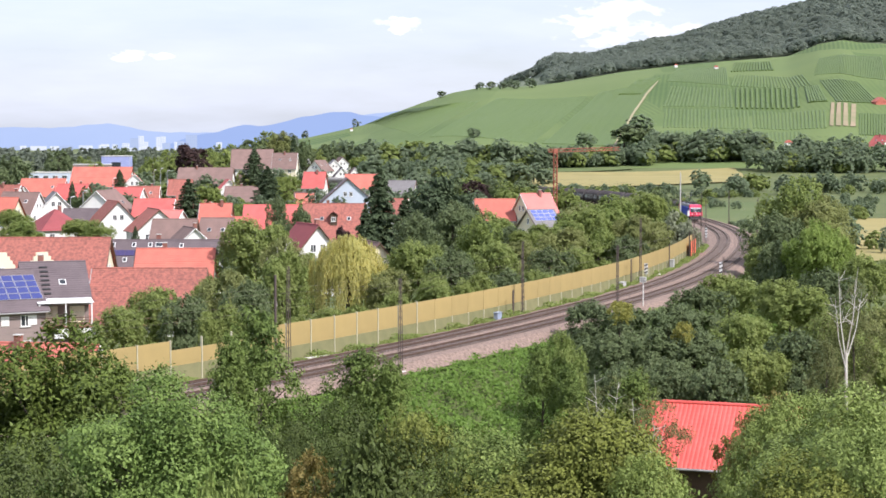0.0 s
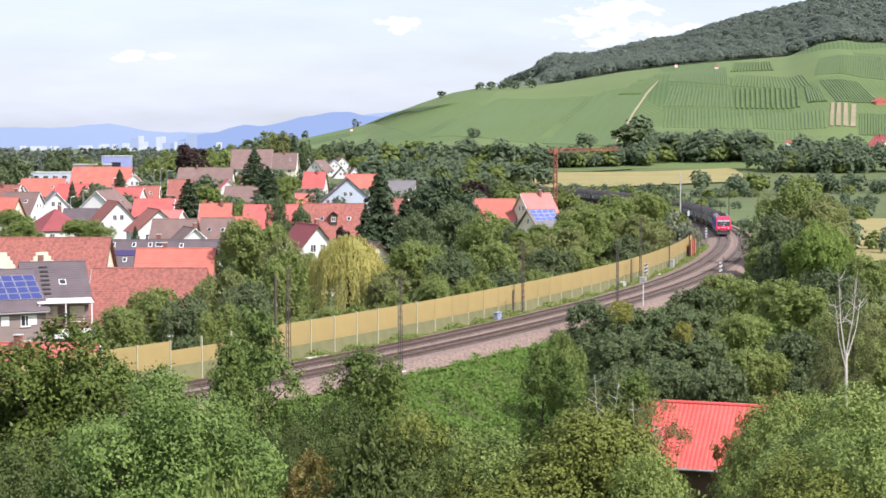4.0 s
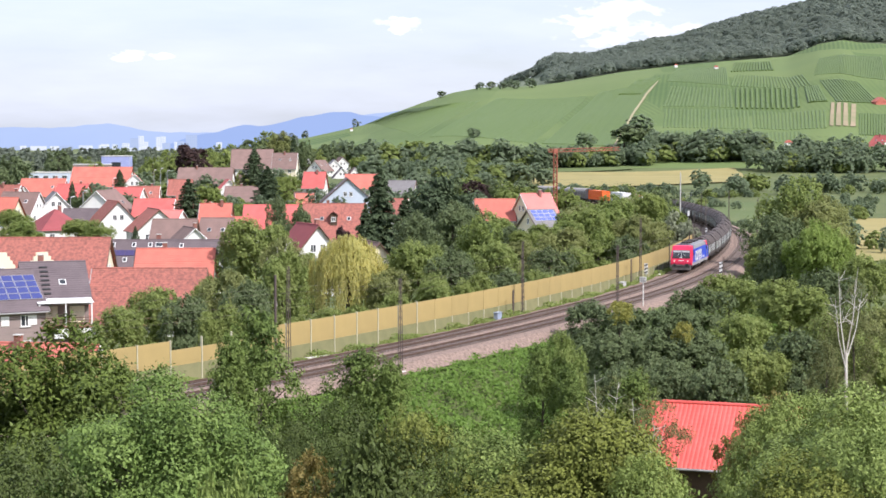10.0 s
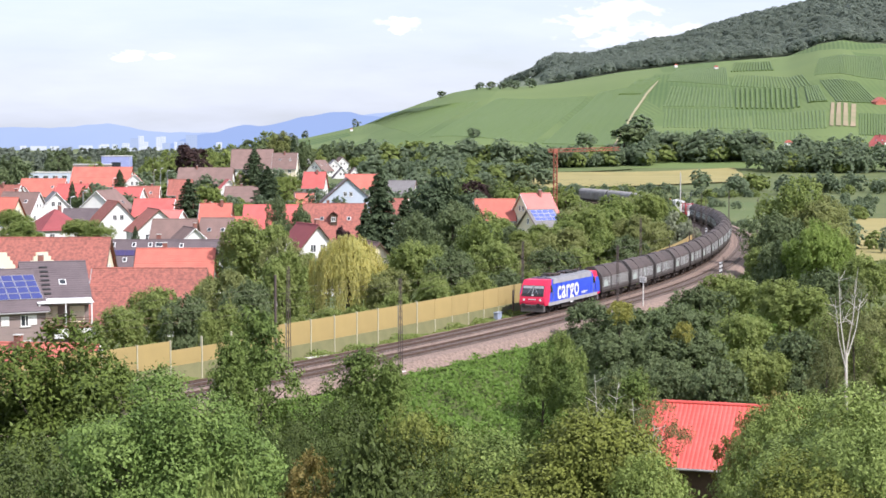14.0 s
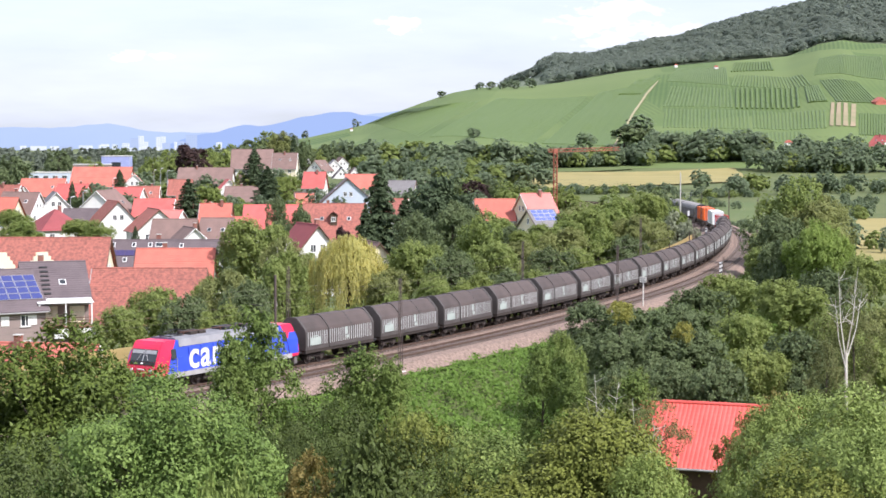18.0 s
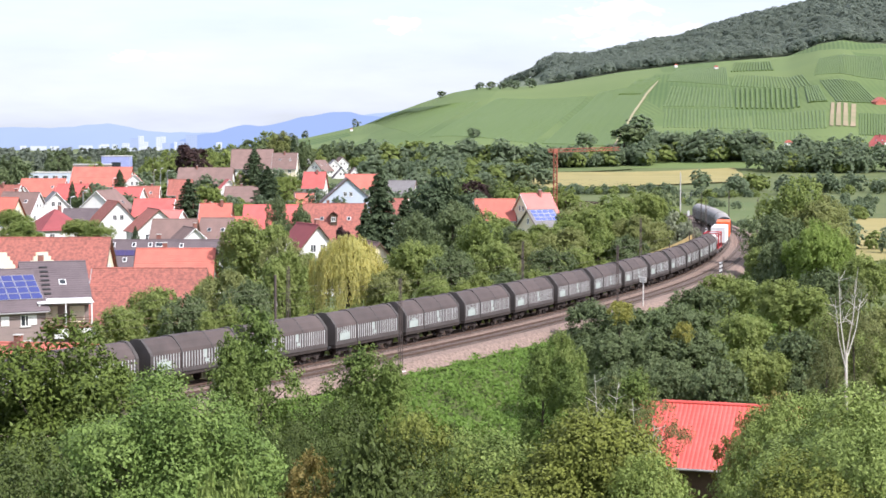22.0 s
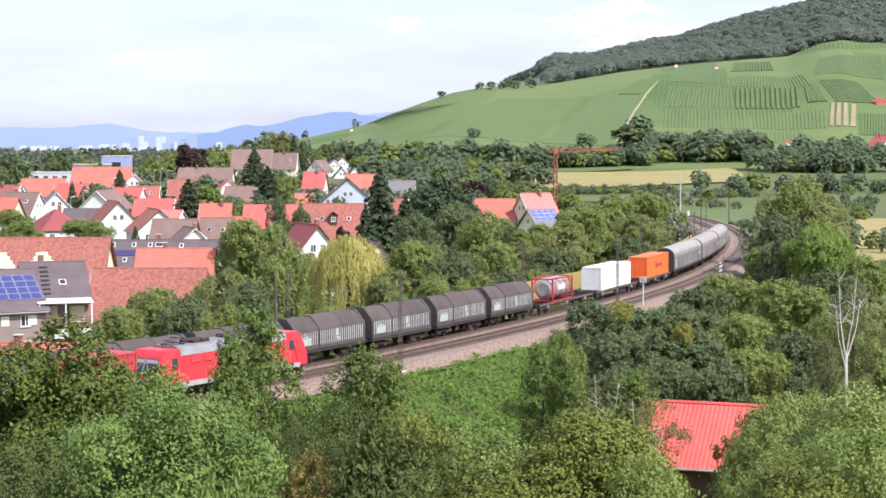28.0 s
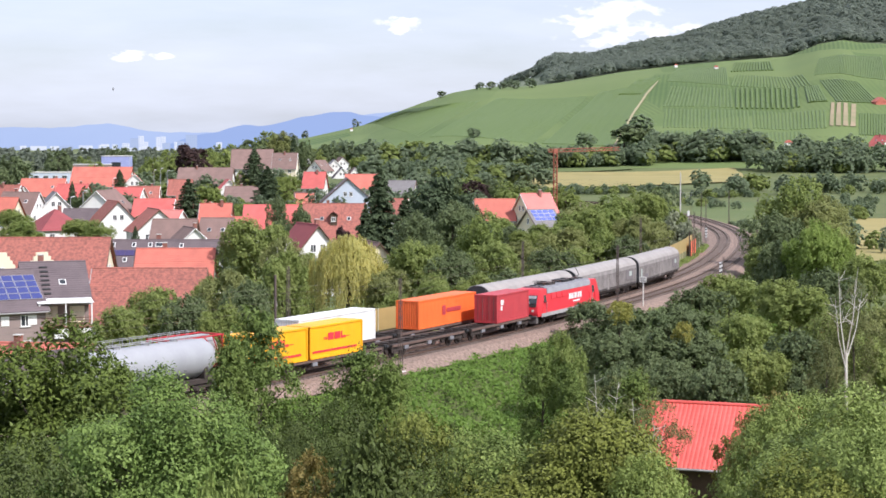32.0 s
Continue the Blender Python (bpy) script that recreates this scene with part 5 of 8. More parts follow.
    for k in range(dormer):
        dy = (k + 0.5 - dormer / 2) * 3.0
        for sx in (-1, 1):
            bm = bmesh.new()
            x0, zt = sx * gw * 0.12, zr - rise * 0.22
            x1, zb = sx * gw * 0.33, zr - rise * 0.66
            box(bm, min(x0, x1), max(x0, x1), dy - 0.7, dy + 0.7, zb, zt - 0.4)
            d = part("dormer", bm, WALLS["timber"], t)
            bm = bmesh.new()
            prism(bm, [(-1.0, zt - 0.75), (0, zt), (1.0, zt - 0.75), (1.0, zt - 0.6), (0, zt + 0.17), (-1.0, zt - 0.6)], 0, 1.2 * gw * 0.26)
            for v in bm.verts:
                v.co = Vector((x1 + sx * 0.3 - sx * v.co.y, dy + v.co.x, v.co.z))
            bmesh.ops.recalc_face_normals(bm, faces=bm.faces[:])
            part("dormer_roof", bm, ROOFS[roof], d)
            window(d, pose(x1 + sx * 0.02, dy, (zb + zt) / 2 - 0.1, 0, 0, 90 * sx), 0.9, 0.9)
    return t


# near rows of the village
for row in (
    (-55.6, 246.0, 5.5, 90, 12.5, 19.0, "cream", "brick", 44, 0),
    (-41.7, 264.0, 4.2, 90, 11.0, 17.0, "white", "slate", 42, 1),
    (-36.0, 241.0, 4.3, 92, 9.0, 9.9, "white", "orange", 40, 1),
    (-36.3, 221.0, 3.1, 91, 11.5, 13.4, "white", "brick", 46, 0),
    (-35.4, 152.0, 1.6, 80, 8.0, 12.0, "white", "orange", 38, 1),
    (-20.3, 268.0, 6.4, 24, 8.2, 9.0, "white", "maroon", 50, 1),
    (-11.6, 285.0, 2.8, 20, 9.0, 9.0, "cream", "brown", 48, 0),
    (-80.0, 425.0, 7.1, -9, 14.0, 13.0, "white", "brown", 43, 0),
    (-71.0, 385.0, 5.9, 24, 9.5, 9.0, "white", "brick", 46, 0),
    (-60.2, 372.0, 4.7, 22, 9.5, 10.0, "white", "brick", 42, 0),
):
    t = house(*row[:8], pitch=row[8], chimney=row[9], lights=row[7] != "slate")
    if row[7] == "slate":
        # the long dark roof carries skylights and a strip of collectors
        x, y, zr, a = row[0], row[1], row[2], radians(42)
        for yy, u in ((7.1, 1.1), (3.8, 1.1), (1.4, 1.1), (0.1, 1.1), (6.8, 4.2), (4.8, 4.2), (-3.2, 1.3)):
            skylight(t, Matrix.Translation((-(u * math.cos(a) + 0.06), yy, zr - u * math.sin(a) + 0.06)) @ Matrix.Rotation(-a, 4, "Y"), 0.9, 1.1 if yy in (7.1, 0.1) else 0.6)
        for k in range(4):
            bm = bmesh.new()
            box(bm, -0.55, 0.55, -0.62, 0.62, 0.07, 0.13)
            part("solar_collector", bm, mat("dark_violet_collector", (0.07, 0.055, 0.15), (0.05, 0.04, 0.11), 0.4, 2.0), t,
                 m=Matrix.Translation((-2.75 * math.cos(a), 6.9 - k * 1.3, zr - 2.75 * math.sin(a))) @ Matrix.Rotation(-a, 4, "Y"))
# middle rows
for row in (
    (-100.1, 425.0, 6.6, 75, 9.0, 9.0, "white", "brown", 46, 1),
    (-93.4, 430.0, 6.5, 20, 8.0, 7.0, "white", "grey", 45, 0),
    (-101.3, 410.0, 5.8, 80, 9.0, 8.0, "cream", "orange", 46, 0),
    (-117.0, 525.0, 7.6, 88, 11.0, 12.5, "white", "orange", 43, 1),
    (-119.0, 500.0, 6.1, 40, 9.0, 8.0, "white", "maroon", 45, 1),
    (-118.7, 625.0, 9.5, 90, 15.0, 20.0, "white", "orange", 40, 1),
    (-103.4, 600.0, 7.7, 10, 9.0, 9.0, "white", "orange", 45, 0),
    (-68.5, 425.0, 5.0, 90, 9.0, 9.0, "white", "red", 40, 0),
    (-60.4, 395.0, 3.5, 70, 9.0, 6.0, "white", "pink", 40, 0),
    (-87.8, 500.0, 5.7, 80, 8.0, 8.0, "white", "red", 40, 0),
    (-51.7, 345.0, 3.7, 88, 11.0, 8.0, "white", "brown", 44, 0),
    (-45.7, 322.0, 3.3, 22, 9.0, 8.0, "white", "brown", 42, 1),
):
    house(*row[:8], pitch=row[8], chimney=row[9])
for row in (
    (-48.8, 385.0, 5.3, 90, 9.0, 6.2, "white", "orange", 42, 1),
    (-44.1, 350.0, 3.7, 85, 10.0, 6.0, "grey", "brown", 44, 0),
    (-42.6, 362.0, 3.4, 90, 8.0, 4.0, "white", "orange", 42, 0),
    (-84.6, 640.0, 9.1, 88, 13.0, 19.0, "white", "brown", 42, 1),
    (-67.4, 560.0, 6.6, 15, 7.0, 7.0, "white", "red", 45, 0),
    (-83.5, 570.0, 6.4, 90, 9.0, 7.0, "white", "brick", 45, 0),
    (-76.5, 720.0, 15.2, 92, 14.0, 16.0, "white", "brown", 46, 0),
    (-61.6, 700.0, 13.9, 88, 11.0, 9.0, "cream", "brown", 46, 1),
    (-65.9, 860.0, 11.7, 12, 9.0, 9.0, "white", "brown", 44, 0),
    (-57.8, 840.0, 9.5, -25, 9.0, 10.0, "white", "brown", 46, 0),
    (-52.0, 850.0, 9.6, 12, 9.0, 9.0, "white", "grey", 44, 0),
    (-50.2, 880.0, 10.7, 14, 9.5, 10.0, "white", "brown", 44, 0),
):
    house(*row[:8], pitch=row[8], chimney=row[9])
for row in (
    (-45.4, 800.0, 6.7, 10, 7.5, 8.0, "white", "slate", 48, 0),
    (-39.6, 800.0, 6.7, 10, 7.5, 8.0, "white", "brown", 48, 0),
    (-40.7, 570.0, 8.8, 84, 9.0, 6.5, "white", "red", 46, 1),
    (-25.5, 475.0, 8.9, 6, 13.5, 11.0, "blue", "slate", 41, 0),
    (-23.6, 520.0, 9.0, 92, 9.0, 9.0, "white", "orange", 40, 0),
    (-38.5, 500.0, 4.0, 90, 8.0, 4.6, "white", "orange", 40, 0),
    (-37.0, 385.0, 5.0, 90, 9.5, 11.0, "white", "red", 44, 0),
    (-22.7, 375.0, 5.6, 90, 13.0, 12.5, "white", "brick", 46, 1),
    (-45.0, 540.0, 3.3, 60, 9.0, 8.0, "white", "brown", 44, 1),
    (-12.7, 560.0, 6.3, 80, 9.0, 8.0, "white", "grey", 40, 0),
    (11.6, 402.0, 5.7, 90, 9.5, 8.6, "white", "orange", 42, 0),
    (20.5, 398.0, 7.1, -62, 9.0, 7.0, "cream", "pink", 46, 1),
):
    house(*row[:8], pitch=row[8], chimney=row[9], dormer=1 if row[0] < -22 and 370 < row[1] < 380 and row[4] > 12.9 else 0)
for row in (
    (9.9, 640.0, 5.3, 20, 8.0, 8.0, "white", "slate", 45, 0),
    (-3.1, 700.0, 3.6, 60, 9.0, 9.0, "white", "brown", 45, 0),
    (228.1, 930.0, 21.4, 25, 11.0, 12.0, "white", "red", 46, 1),
    (173.4, 900.0, 15.1, 60, 7.0, 8.0, "white", "brown", 40, 0),
    (-117.6, 480.0, 6.9, 75, 9.0, 9.0, "white", "brick", 45, 1),
    (-107.4, 520.0, 6.2, 78, 9.0, 9.0, "white", "red", 43, 1),
    (-90.2, 540.0, 5.0, 92, 9.0, 9.0, "white", "brick", 43, 1),
    (-60.4, 540.0, 5.0, 88, 9.0, 10.0, "white", "brown", 43, 1),
    (-77.6, 390.0, 4.0, 88, 9.0, 9.5, "white", "slate", 40, 0),
    (-64.3, 610.0, 7.1, 90, 9.0, 10.0, "white", "brown", 43, 1),
    (-12.5, 420.0, 5.2, 88, 9.0, 8.0, "white", "brick", 43, 0),
    (-66.5, 480.0, 5.1, 85, 9.0, 9.0, "white", "brick", 43, 0),
):
    house(*row[:8], pitch=row[8], chimney=row[9])


def balcony_house():
    """The nearest house: dark roof, skylights, a covered balcony with white posts."""
    x, y, zr = -43.8, 200.0, 5.3
    t = house(x, y, zr, -71, 10.5, 6.6, "grey", "slate", 36, False, 1, label="grey-brown house with dark roof and white-posted balcony", seed=3, lights=False)
    # balcony in front of the eaves (own +x faces the railway)
    ze = zr - math.tan(radians(36)) * 5.5
    x0, y0 = 5.1, 0.5
    bm = bmesh.new()
    prism(bm, [(x0 - 0.4, ze + 0.42), (x0 + 2.0, ze + 0.02), (x0 + 2.0, ze - 0.06), (x0 - 0.4, ze + 0.34)], y0 - 2.9, y0 + 3.1)
    part("canopy", bm, FRAME, t, "white corrugated balcony canopy")
    for k in range(3):
        bm = bmesh.new()
        yy = y0 - 2.7 + 2.8 * k
        box(bm, x0 + 1.78, x0 + 1.92, yy - 0.07, yy + 0.07, ze - 2.75, ze)
        part("canopy_post", bm, FRAME, t)
    bm = bmesh.new()
    box(bm, x0, x0 + 1.95, y0 - 2.8, y0 + 3.0, ze - 2.75, ze - 2.55, 0.02)
    part("balcony_floor", bm, CHIMNEY, t, "brick-red balcony edge")
    bm = bmesh.new()
    for z in (ze - 1.65, ze - 1.95, ze - 2.25):
        box(bm, x0 + 1.86, x0 + 1.9, y0 - 2.7, y0 + 2.9, z - 0.05, z + 0.05)
    part("railing", bm, SHUTTER, t, "dark wooden balcony railing")
    for yy in (y0 - 1.4, y0 + 1.5):
        bm = bmesh.new()
        box(bm, 5.47, 5.53, yy - 0.8, yy + 0.8, ze - 2.3, ze - 0.5)
        part("roller_blind", bm, WALLS["cream"], t)
    for yy in (y0 - 0.4, y0 + 2.0):
        bm = bmesh.new()
        box(bm, x0 + 1.7, x0 + 1.86, yy - 0.75, yy + 0.75, ze - 3.9, ze - 2.8, 0.02)
        part("white_panel", bm, FRAME, t)
    # roof ladder steps and skylights
    a = radians(36)
    for yy, u, pale in ((0.75, 3.6, True), (-2.3, 3.9, False)):
        skylight(t, Matrix.Translation((u * math.cos(a) + 0.06 * math.sin(a), yy, zr - u * math.sin(a) + 0.06 * math.cos(a))) @ Matrix.Rotation(a, 4, "Y"), 0.9, 0.8, pale)
    for k in range(7):
        u = 1.0 + k * 0.75
        bm = bmesh.new()
        box(bm, -0.12, 0.12, -0.45, 0.45, 0.06, 0.14)
        part("roof_step", bm, BLACK, t, m=Matrix.Translation((u * math.cos(a), -1.1, zr - u * math.sin(a))) @ Matrix.Rotation(a, 4, "Y"))
    return t


def hipped_house(x, y, zr, rz, w, d, pitch, label):
    """A house under a hipped roof of lapped courses."""
    t = thing("house", pose(x, y, 0, 0, 0, rz), label, "house", "houses of the village")
    base, over = gz(x, y) - 0.5, 0.45
    rise = math.tan(radians(pitch)) * w / 2
    ze = zr - rise
    bm = bmesh.new()
    box(bm, -w / 2, w / 2, -d / 2, d / 2, base, ze, 0.03)
    part("wall", bm, WALLS["white"], t)
    n, e = 12, max(0.0, (d - w) / 2)
    bm = bmesh.new()
    rings = []
    for i in range(n):
        for f, lap in ((i / n, 0.1), ((i + 1) / n, 0.04)):
            h, z = (w / 2 + over) * (1 - f) + lap, ze - 0.25 + (rise + 0.25) * f
            rings.append([bm.verts.new(c) for c in ((-h, -h - e, z), (h, -h - e, z), (h, h + e, z), (-h, h + e, z))])
    for lo, hi in zip(rings, rings[1:]):
        for k in range(4):
            bm.faces.new((lo[k], lo[(k + 1) % 4], hi[(k + 1) % 4], hi[k]))
    bm.faces.new(rings[0][::-1])
    bm.faces.new(rings[-1])
    part("roof", bm, ROOFS["maroon"], t)
    bm = bmesh.new()
    box(bm, 0.6, 1.2, -0.3, 0.3, zr - 1.6, zr + 0.7, 0.02)
    ch = part("chimney", bm, CHIMNEY, t)
    bm = bmesh.new()
    box(bm, 0.54, 1.26, -0.36, 0.36, zr + 0.7, zr + 0.8, 0.02)
    part("chimney_cap", bm, CONCRETE, ch)
    for sy in (-1, 1):
        for k in (-0.28, 0.28):
            window(t, pose(k * w, sy * d / 2, ze - 1.5, 0, 0, 0 if sy < 0 else 180), 1.1, 1.25)
    for sx in (-1, 1):
        for k in (-0.28, 0.28):
            window(t, pose(sx * w / 2, k * d, ze - 1.5, 0, 0, 90 * sx), 1.1, 1.25)
    return t


def solar_house():
    """Next to it, a roof with a field of blue solar panels."""
    x, y, zr = -49.6, 195.0, 4.7
    t = house(x, y, zr, -58, 10.5, 9.0, "grey", "slate", 36, True, 0, label="grey-brown house with blue solar panels on its roof", seed=5, lights=False)
    ze = zr - math.tan(radians(36)) * 5.25
    for yy, w in ((-3.0, 0.5), (0.0, 0.45), (3.0, 0.5)):
        bm = bmesh.new()
        box(bm, 5.18, 5.27, yy - w, yy + w, ze - 1.85, ze - 0.75, 0.02)
        part("wall_panel", bm, WALLS["cream"] if w > 0.6 else WALLS["white"], t, "pale panel between the windows")
    a = radians(36)
    for i in range(4):
        for j in range(5):
            u, yy = 1.6 + i * 1.02, 4.0 - j * 1.25
            bm = bmesh.new()
            box(bm, -0.48, 0.48, -0.6, 0.6, 0.09, 0.13)
            p = part("solar_panel", bm, GALV, t, m=Matrix.Translation((u * math.cos(a), yy, zr - u * math.sin(a))) @ Matrix.Rotation(a, 4, "Y"))
            bm = bmesh.new()
            box(bm, -0.44, 0.44, -0.56, 0.56, 0.13, 0.137)
            part("cell_field", bm, mat("solar_cells", (0.035, 0.045, 0.17), (0.05, 0.065, 0.22), 0.42, 3.0), p)
    return t


def panel_house():
    """A small cream house behind the trees with two rows of solar panels."""
    x, y, zr = 20.3, 372.0, 4.5
    t = house(x, y, zr, -62, 8.0, 6.0, "cream", "grey", 40, True, 0, label="small cream house with blue solar panels among trees", seed=4, lights=False)
    a = radians(40)
    for i in range(3):
        for j in range(4):
            u, yy = 0.75 + i * 1.1, -2.1 + j * 1.4
            bm = bmesh.new()
            box(bm, -0.53, 0.53, -0.68, 0.68, 0.09, 0.13)
            p = part("solar_panel", bm, GALV, t, m=Matrix.Translation((u * math.cos(a), yy, zr - u * math.sin(a))) @ Matrix.Rotation(a, 4, "Y"))
            bm = bmesh.new()
            box(bm, -0.45, 0.45, -0.6, 0.6, 0.13, 0.137)
            part("cell_field", bm, mat("blue_cells", (0.10, 0.13, 0.42), (0.14, 0.18, 0.5), 0.25, 3.0), p)
    return t


hipped_house(-80.6, 372.0, 4.6, 32, 9.4, 10.4, 40, "white village house under a dark red hipped roof")
panel_house()
balcony_house()
solar_house()


def stepped_gable(x, y, zt, w, rz, label):
    """A cream crow-stepped gable wall with its short roof behind it."""
    t = thing("stepped_gable_house", pose(x, y, 0, 0, 0, rz), label, "house", "houses of the village")
    base = gz(x, y) - 0.5
    n = 6
    pts = [(-w / 2, base)]
    for k in range(n):
        zz, xx = zt - 0.55 * (n - 1 - k), -w / 2 + (w / 2 - 0.45) * (k + 1) / n
        pts += [(-w / 2 + (w / 2 - 0.45) * k / n, zz), (xx, zz)]
    pts += [(-x0, z0) for x0, z0 in pts[::-1]]
    bm = bmesh.new()
    prism(bm, pts, -0.22, 0.22)
    part("gable_wall", bm, WALLS["cream"], t)
    bm = bmesh.new()
    prism(bm, [(-w / 2 + 0.1, base), (w / 2 - 0.1, base), (w / 2 - 0.1, zt - 3.4), (0, zt - 0.75), (-w / 2 + 0.1, zt - 3.4)], 0.22, 7.0)
    part("roof", bm, ROOFS["brown"], t)
    for zz in (zt - 2.6, zt - 5.6):
        window(t, pose(0, -0.22, zz), 0.9, 1.2)


stepped_gable(-53.9, 240.0, 3.9, 5.2, 24, "old house with a cream crow-stepped gable")
stepped_gable(-59.2, 239.0, 3.9, 5.2, 24, "old house with a cream crow-stepped gable")


def red_barn():
    """The shed below the viewpoint: bright new red tiles on a dark boarded frame."""
    x, y, zr = 18.9, 119.5, 1.15
    rz, gw, rl, pitch = 70, 8.0, 10.4, 38
    t = thing("barn", pose(x, y, 0, 0, 0, rz), "low barn with bright new red tiled roof and dark boarding", "barn")
    a = radians(pitch)
    rise = math.tan(a) * gw / 2
    base = gz(x, y) - 0.5
    bm = bmesh.new()
    prism(bm, [(-gw / 2, base), (gw / 2, base), (gw / 2, zr - rise - 0.15), (0, zr - 0.2), (-gw / 2, zr - rise - 0.15)], -rl / 2, rl / 2)
    part("wall", bm, WALLS["timber"], t)
    run = (gw / 2 + 0.6) / math.cos(a)
    tile = mat("new_red_tiles", (0.74, 0.135, 0.11), (0.62, 0.10, 0.08), 0.6, 0.6, 0.2, rand=0.35, fine=8, island=True)
    for sx in (-1, 1):
        vs, fs = [], []
        n, c = int(run / 0.345), int((rl + 1.0) / 0.3)
        for i in range(n):
            for j in range(c):
                u0, u1 = i * run / n, (i + 1) * run / n + 0.05
                y0 = -(rl + 1.0) / 2 + j * 0.3
                b = len(vs)
                for k in range(5):
                    yy = y0 + 0.3 * k / 4 + (0.004 if k == 0 else 0)
                    h = (0.0, 0.026, 0.032, 0.018, 0.0)[k]
                    for u, lift in ((u0, 0.02), (u1, 0.042)):
                        v = h + lift
                        vs.append((sx * (u * math.cos(a) + v * math.sin(a)), yy, zr - u * math.sin(a) + v * math.cos(a)))
                for k in range(4):
                    q = (b + 2 * k, b + 2 * k + 1, b + 2 * k + 3, b + 2 * k + 2)
                    fs.append(q if sx < 0 else q[::-1])
        ob = shared("roof_tiles", mesh_from("roof_tiles", vs, fs, tile), t)
        ob["kind"] = "stuff"
        bm = bmesh.new()
        q = [(0, -0.12), (run, -0.12), (run, 0.0), (0, 0.0)]
        prism(bm, [(sx * (u * math.cos(a) + v * math.sin(a)), zr - u * math.sin(a) + v * math.cos(a)) for u, v in q], -rl / 2 - 0.48, rl / 2 + 0.48)
        part("roof_deck", bm, WALLS["timber"], t)
        bm = bmesh.new()
        rod(bm, (sx * (gw / 2 + 0.68), -rl / 2 - 0.4, zr - rise - 0.55), (sx * (gw / 2 + 0.68), rl / 2 + 0.4, zr - rise - 0.55), 0.08, None, 8)
        part("gutter", bm, GUTTER, t)
    for k in range(24):
        bm = bmesh.new()
        yy = -(rl + 1.0) / 2 + 0.4 * k + 0.5
        if yy < rl / 2 + 0.5:
            rod(bm, (0, yy - 0.21, zr + 0.04), (0, yy + 0.2, zr + 0.04), 0.15, 0.13, 8)
            part("ridge_tile", bm, tile, t)
        else:
            bm.free()
    for yy in (-3.0, 0.2, 3.2):
        bm = bmesh.new()
        box(bm, gw / 2 - 0.02, gw / 2 + 0.06, yy - 1.0, yy + 1.0, base, zr - rise - 0.6, 0.02)
        part("barn_door", bm, mat("red_brown_boards", (0.22, 0.09, 0.06), (0.15, 0.06, 0.045), 0.85, 2.0), t)
    return t


red_barn()


def crane():
    """A red tower crane on a building site behind the houses."""
    x, y, zt = 30.1, 480.0, 15.7
    t = thing("tower_crane", pose(x, y, 0, 0, 0, 8), "red lattice tower crane with a long level jib", "crane")
    paint = mat("crane_red", (0.40, 0.13, 0.085), (0.30, 0.095, 0.06), 0.6, 2.0)
    base = gz(x, y)
    w = 0.45

    def lattice(nm, p, q, n, wide, up):
        bm = bmesh.new()
        p, q = Vector(p), Vector(q)
        d = (q - p).normalized()
        s1 = d.cross(Vector(up)).normalized() * wide
        s2 = d.cross(s1).normalized() * wide
        cs = [s1 + s2, s1 - s2, -s1 - s2, -s1 + s2]
        for c in cs:
            rod(bm, p + c, q + c, 0.09, None, 4)
        for i in range(n):
            a, b = p.lerp(q, i / n), p.lerp(q, (i + 1) / n)
            for k in range(4):
                rod(bm, a + cs[k], b + cs[(k + 1) % 4], 0.05, None, 4)
        return part(nm, bm, paint, t)

    lattice("tower", (0, 0, base), (0, 0, zt), 12, w, (1, 0, 0))
    lattice("jib", (-1.5, 0, zt + 0.4), (17.5, 0, zt + 0.9), 12, 0.4, (0, 0, 1))
    lattice("counter_jib", (-1.5, 0, zt + 0.4), (-1.9, 0, zt + 0.4), 2, 0.4, (0, 0, 1))
    bm = bmesh.new()
    box(bm, -0.5, 0.5, -0.5, 0.5, zt - 0.3, zt + 0.9, 0.05)
    part("slewing_head", bm, paint, t)
    return t


crane()


def block(name, x, y, zt, w, d, wall, label, glazed=True):
    t = thing(name, pose(x, y, 0, 0, 0, 4), label, "building")
    base = gz(x, y) - 1
    bm = bmesh.new()
    box(bm, -w / 2, w / 2, -d / 2, d / 2, base, zt, 0.05)
    part("wall", bm, wall, t)
    bm = bmesh.new()
    box(bm, -w / 2 - 0.15, w / 2 + 0.15, -d / 2 - 0.15, d / 2 + 0.15, zt, zt + 0.35, 0.03)
    part("parapet", bm, CONCRETE, t)
    if not glazed:
        # upright seams of the cladding, one wide gate
        for k in range(int(w / 1.2)):
            bm = bmesh.new()
            xx = -w / 2 + 0.6 + 1.2 * k
            box(bm, xx - 0.06, xx + 0.06, -d / 2 - 0.08, -d / 2 + 0.02, base, zt)
            part("cladding_seam", bm, wall, t)
        bm = bmesh.new()
        box(bm, -1.8, 2.4, -d / 2 - 0.12, -d / 2 + 0.02, zt - 4.6, zt - 2.6)
        part("gate", bm, GLASS, t)
        return t
    n = int(w / 3.5)
    z = zt - 1.6
    while z > base + 1:
        for k in range(n):
            window(t, pose(-w / 2 + w * (k + 0.5) / n, -d / 2, z), 2.0, 1.3)
        z -= 3.2
    return t


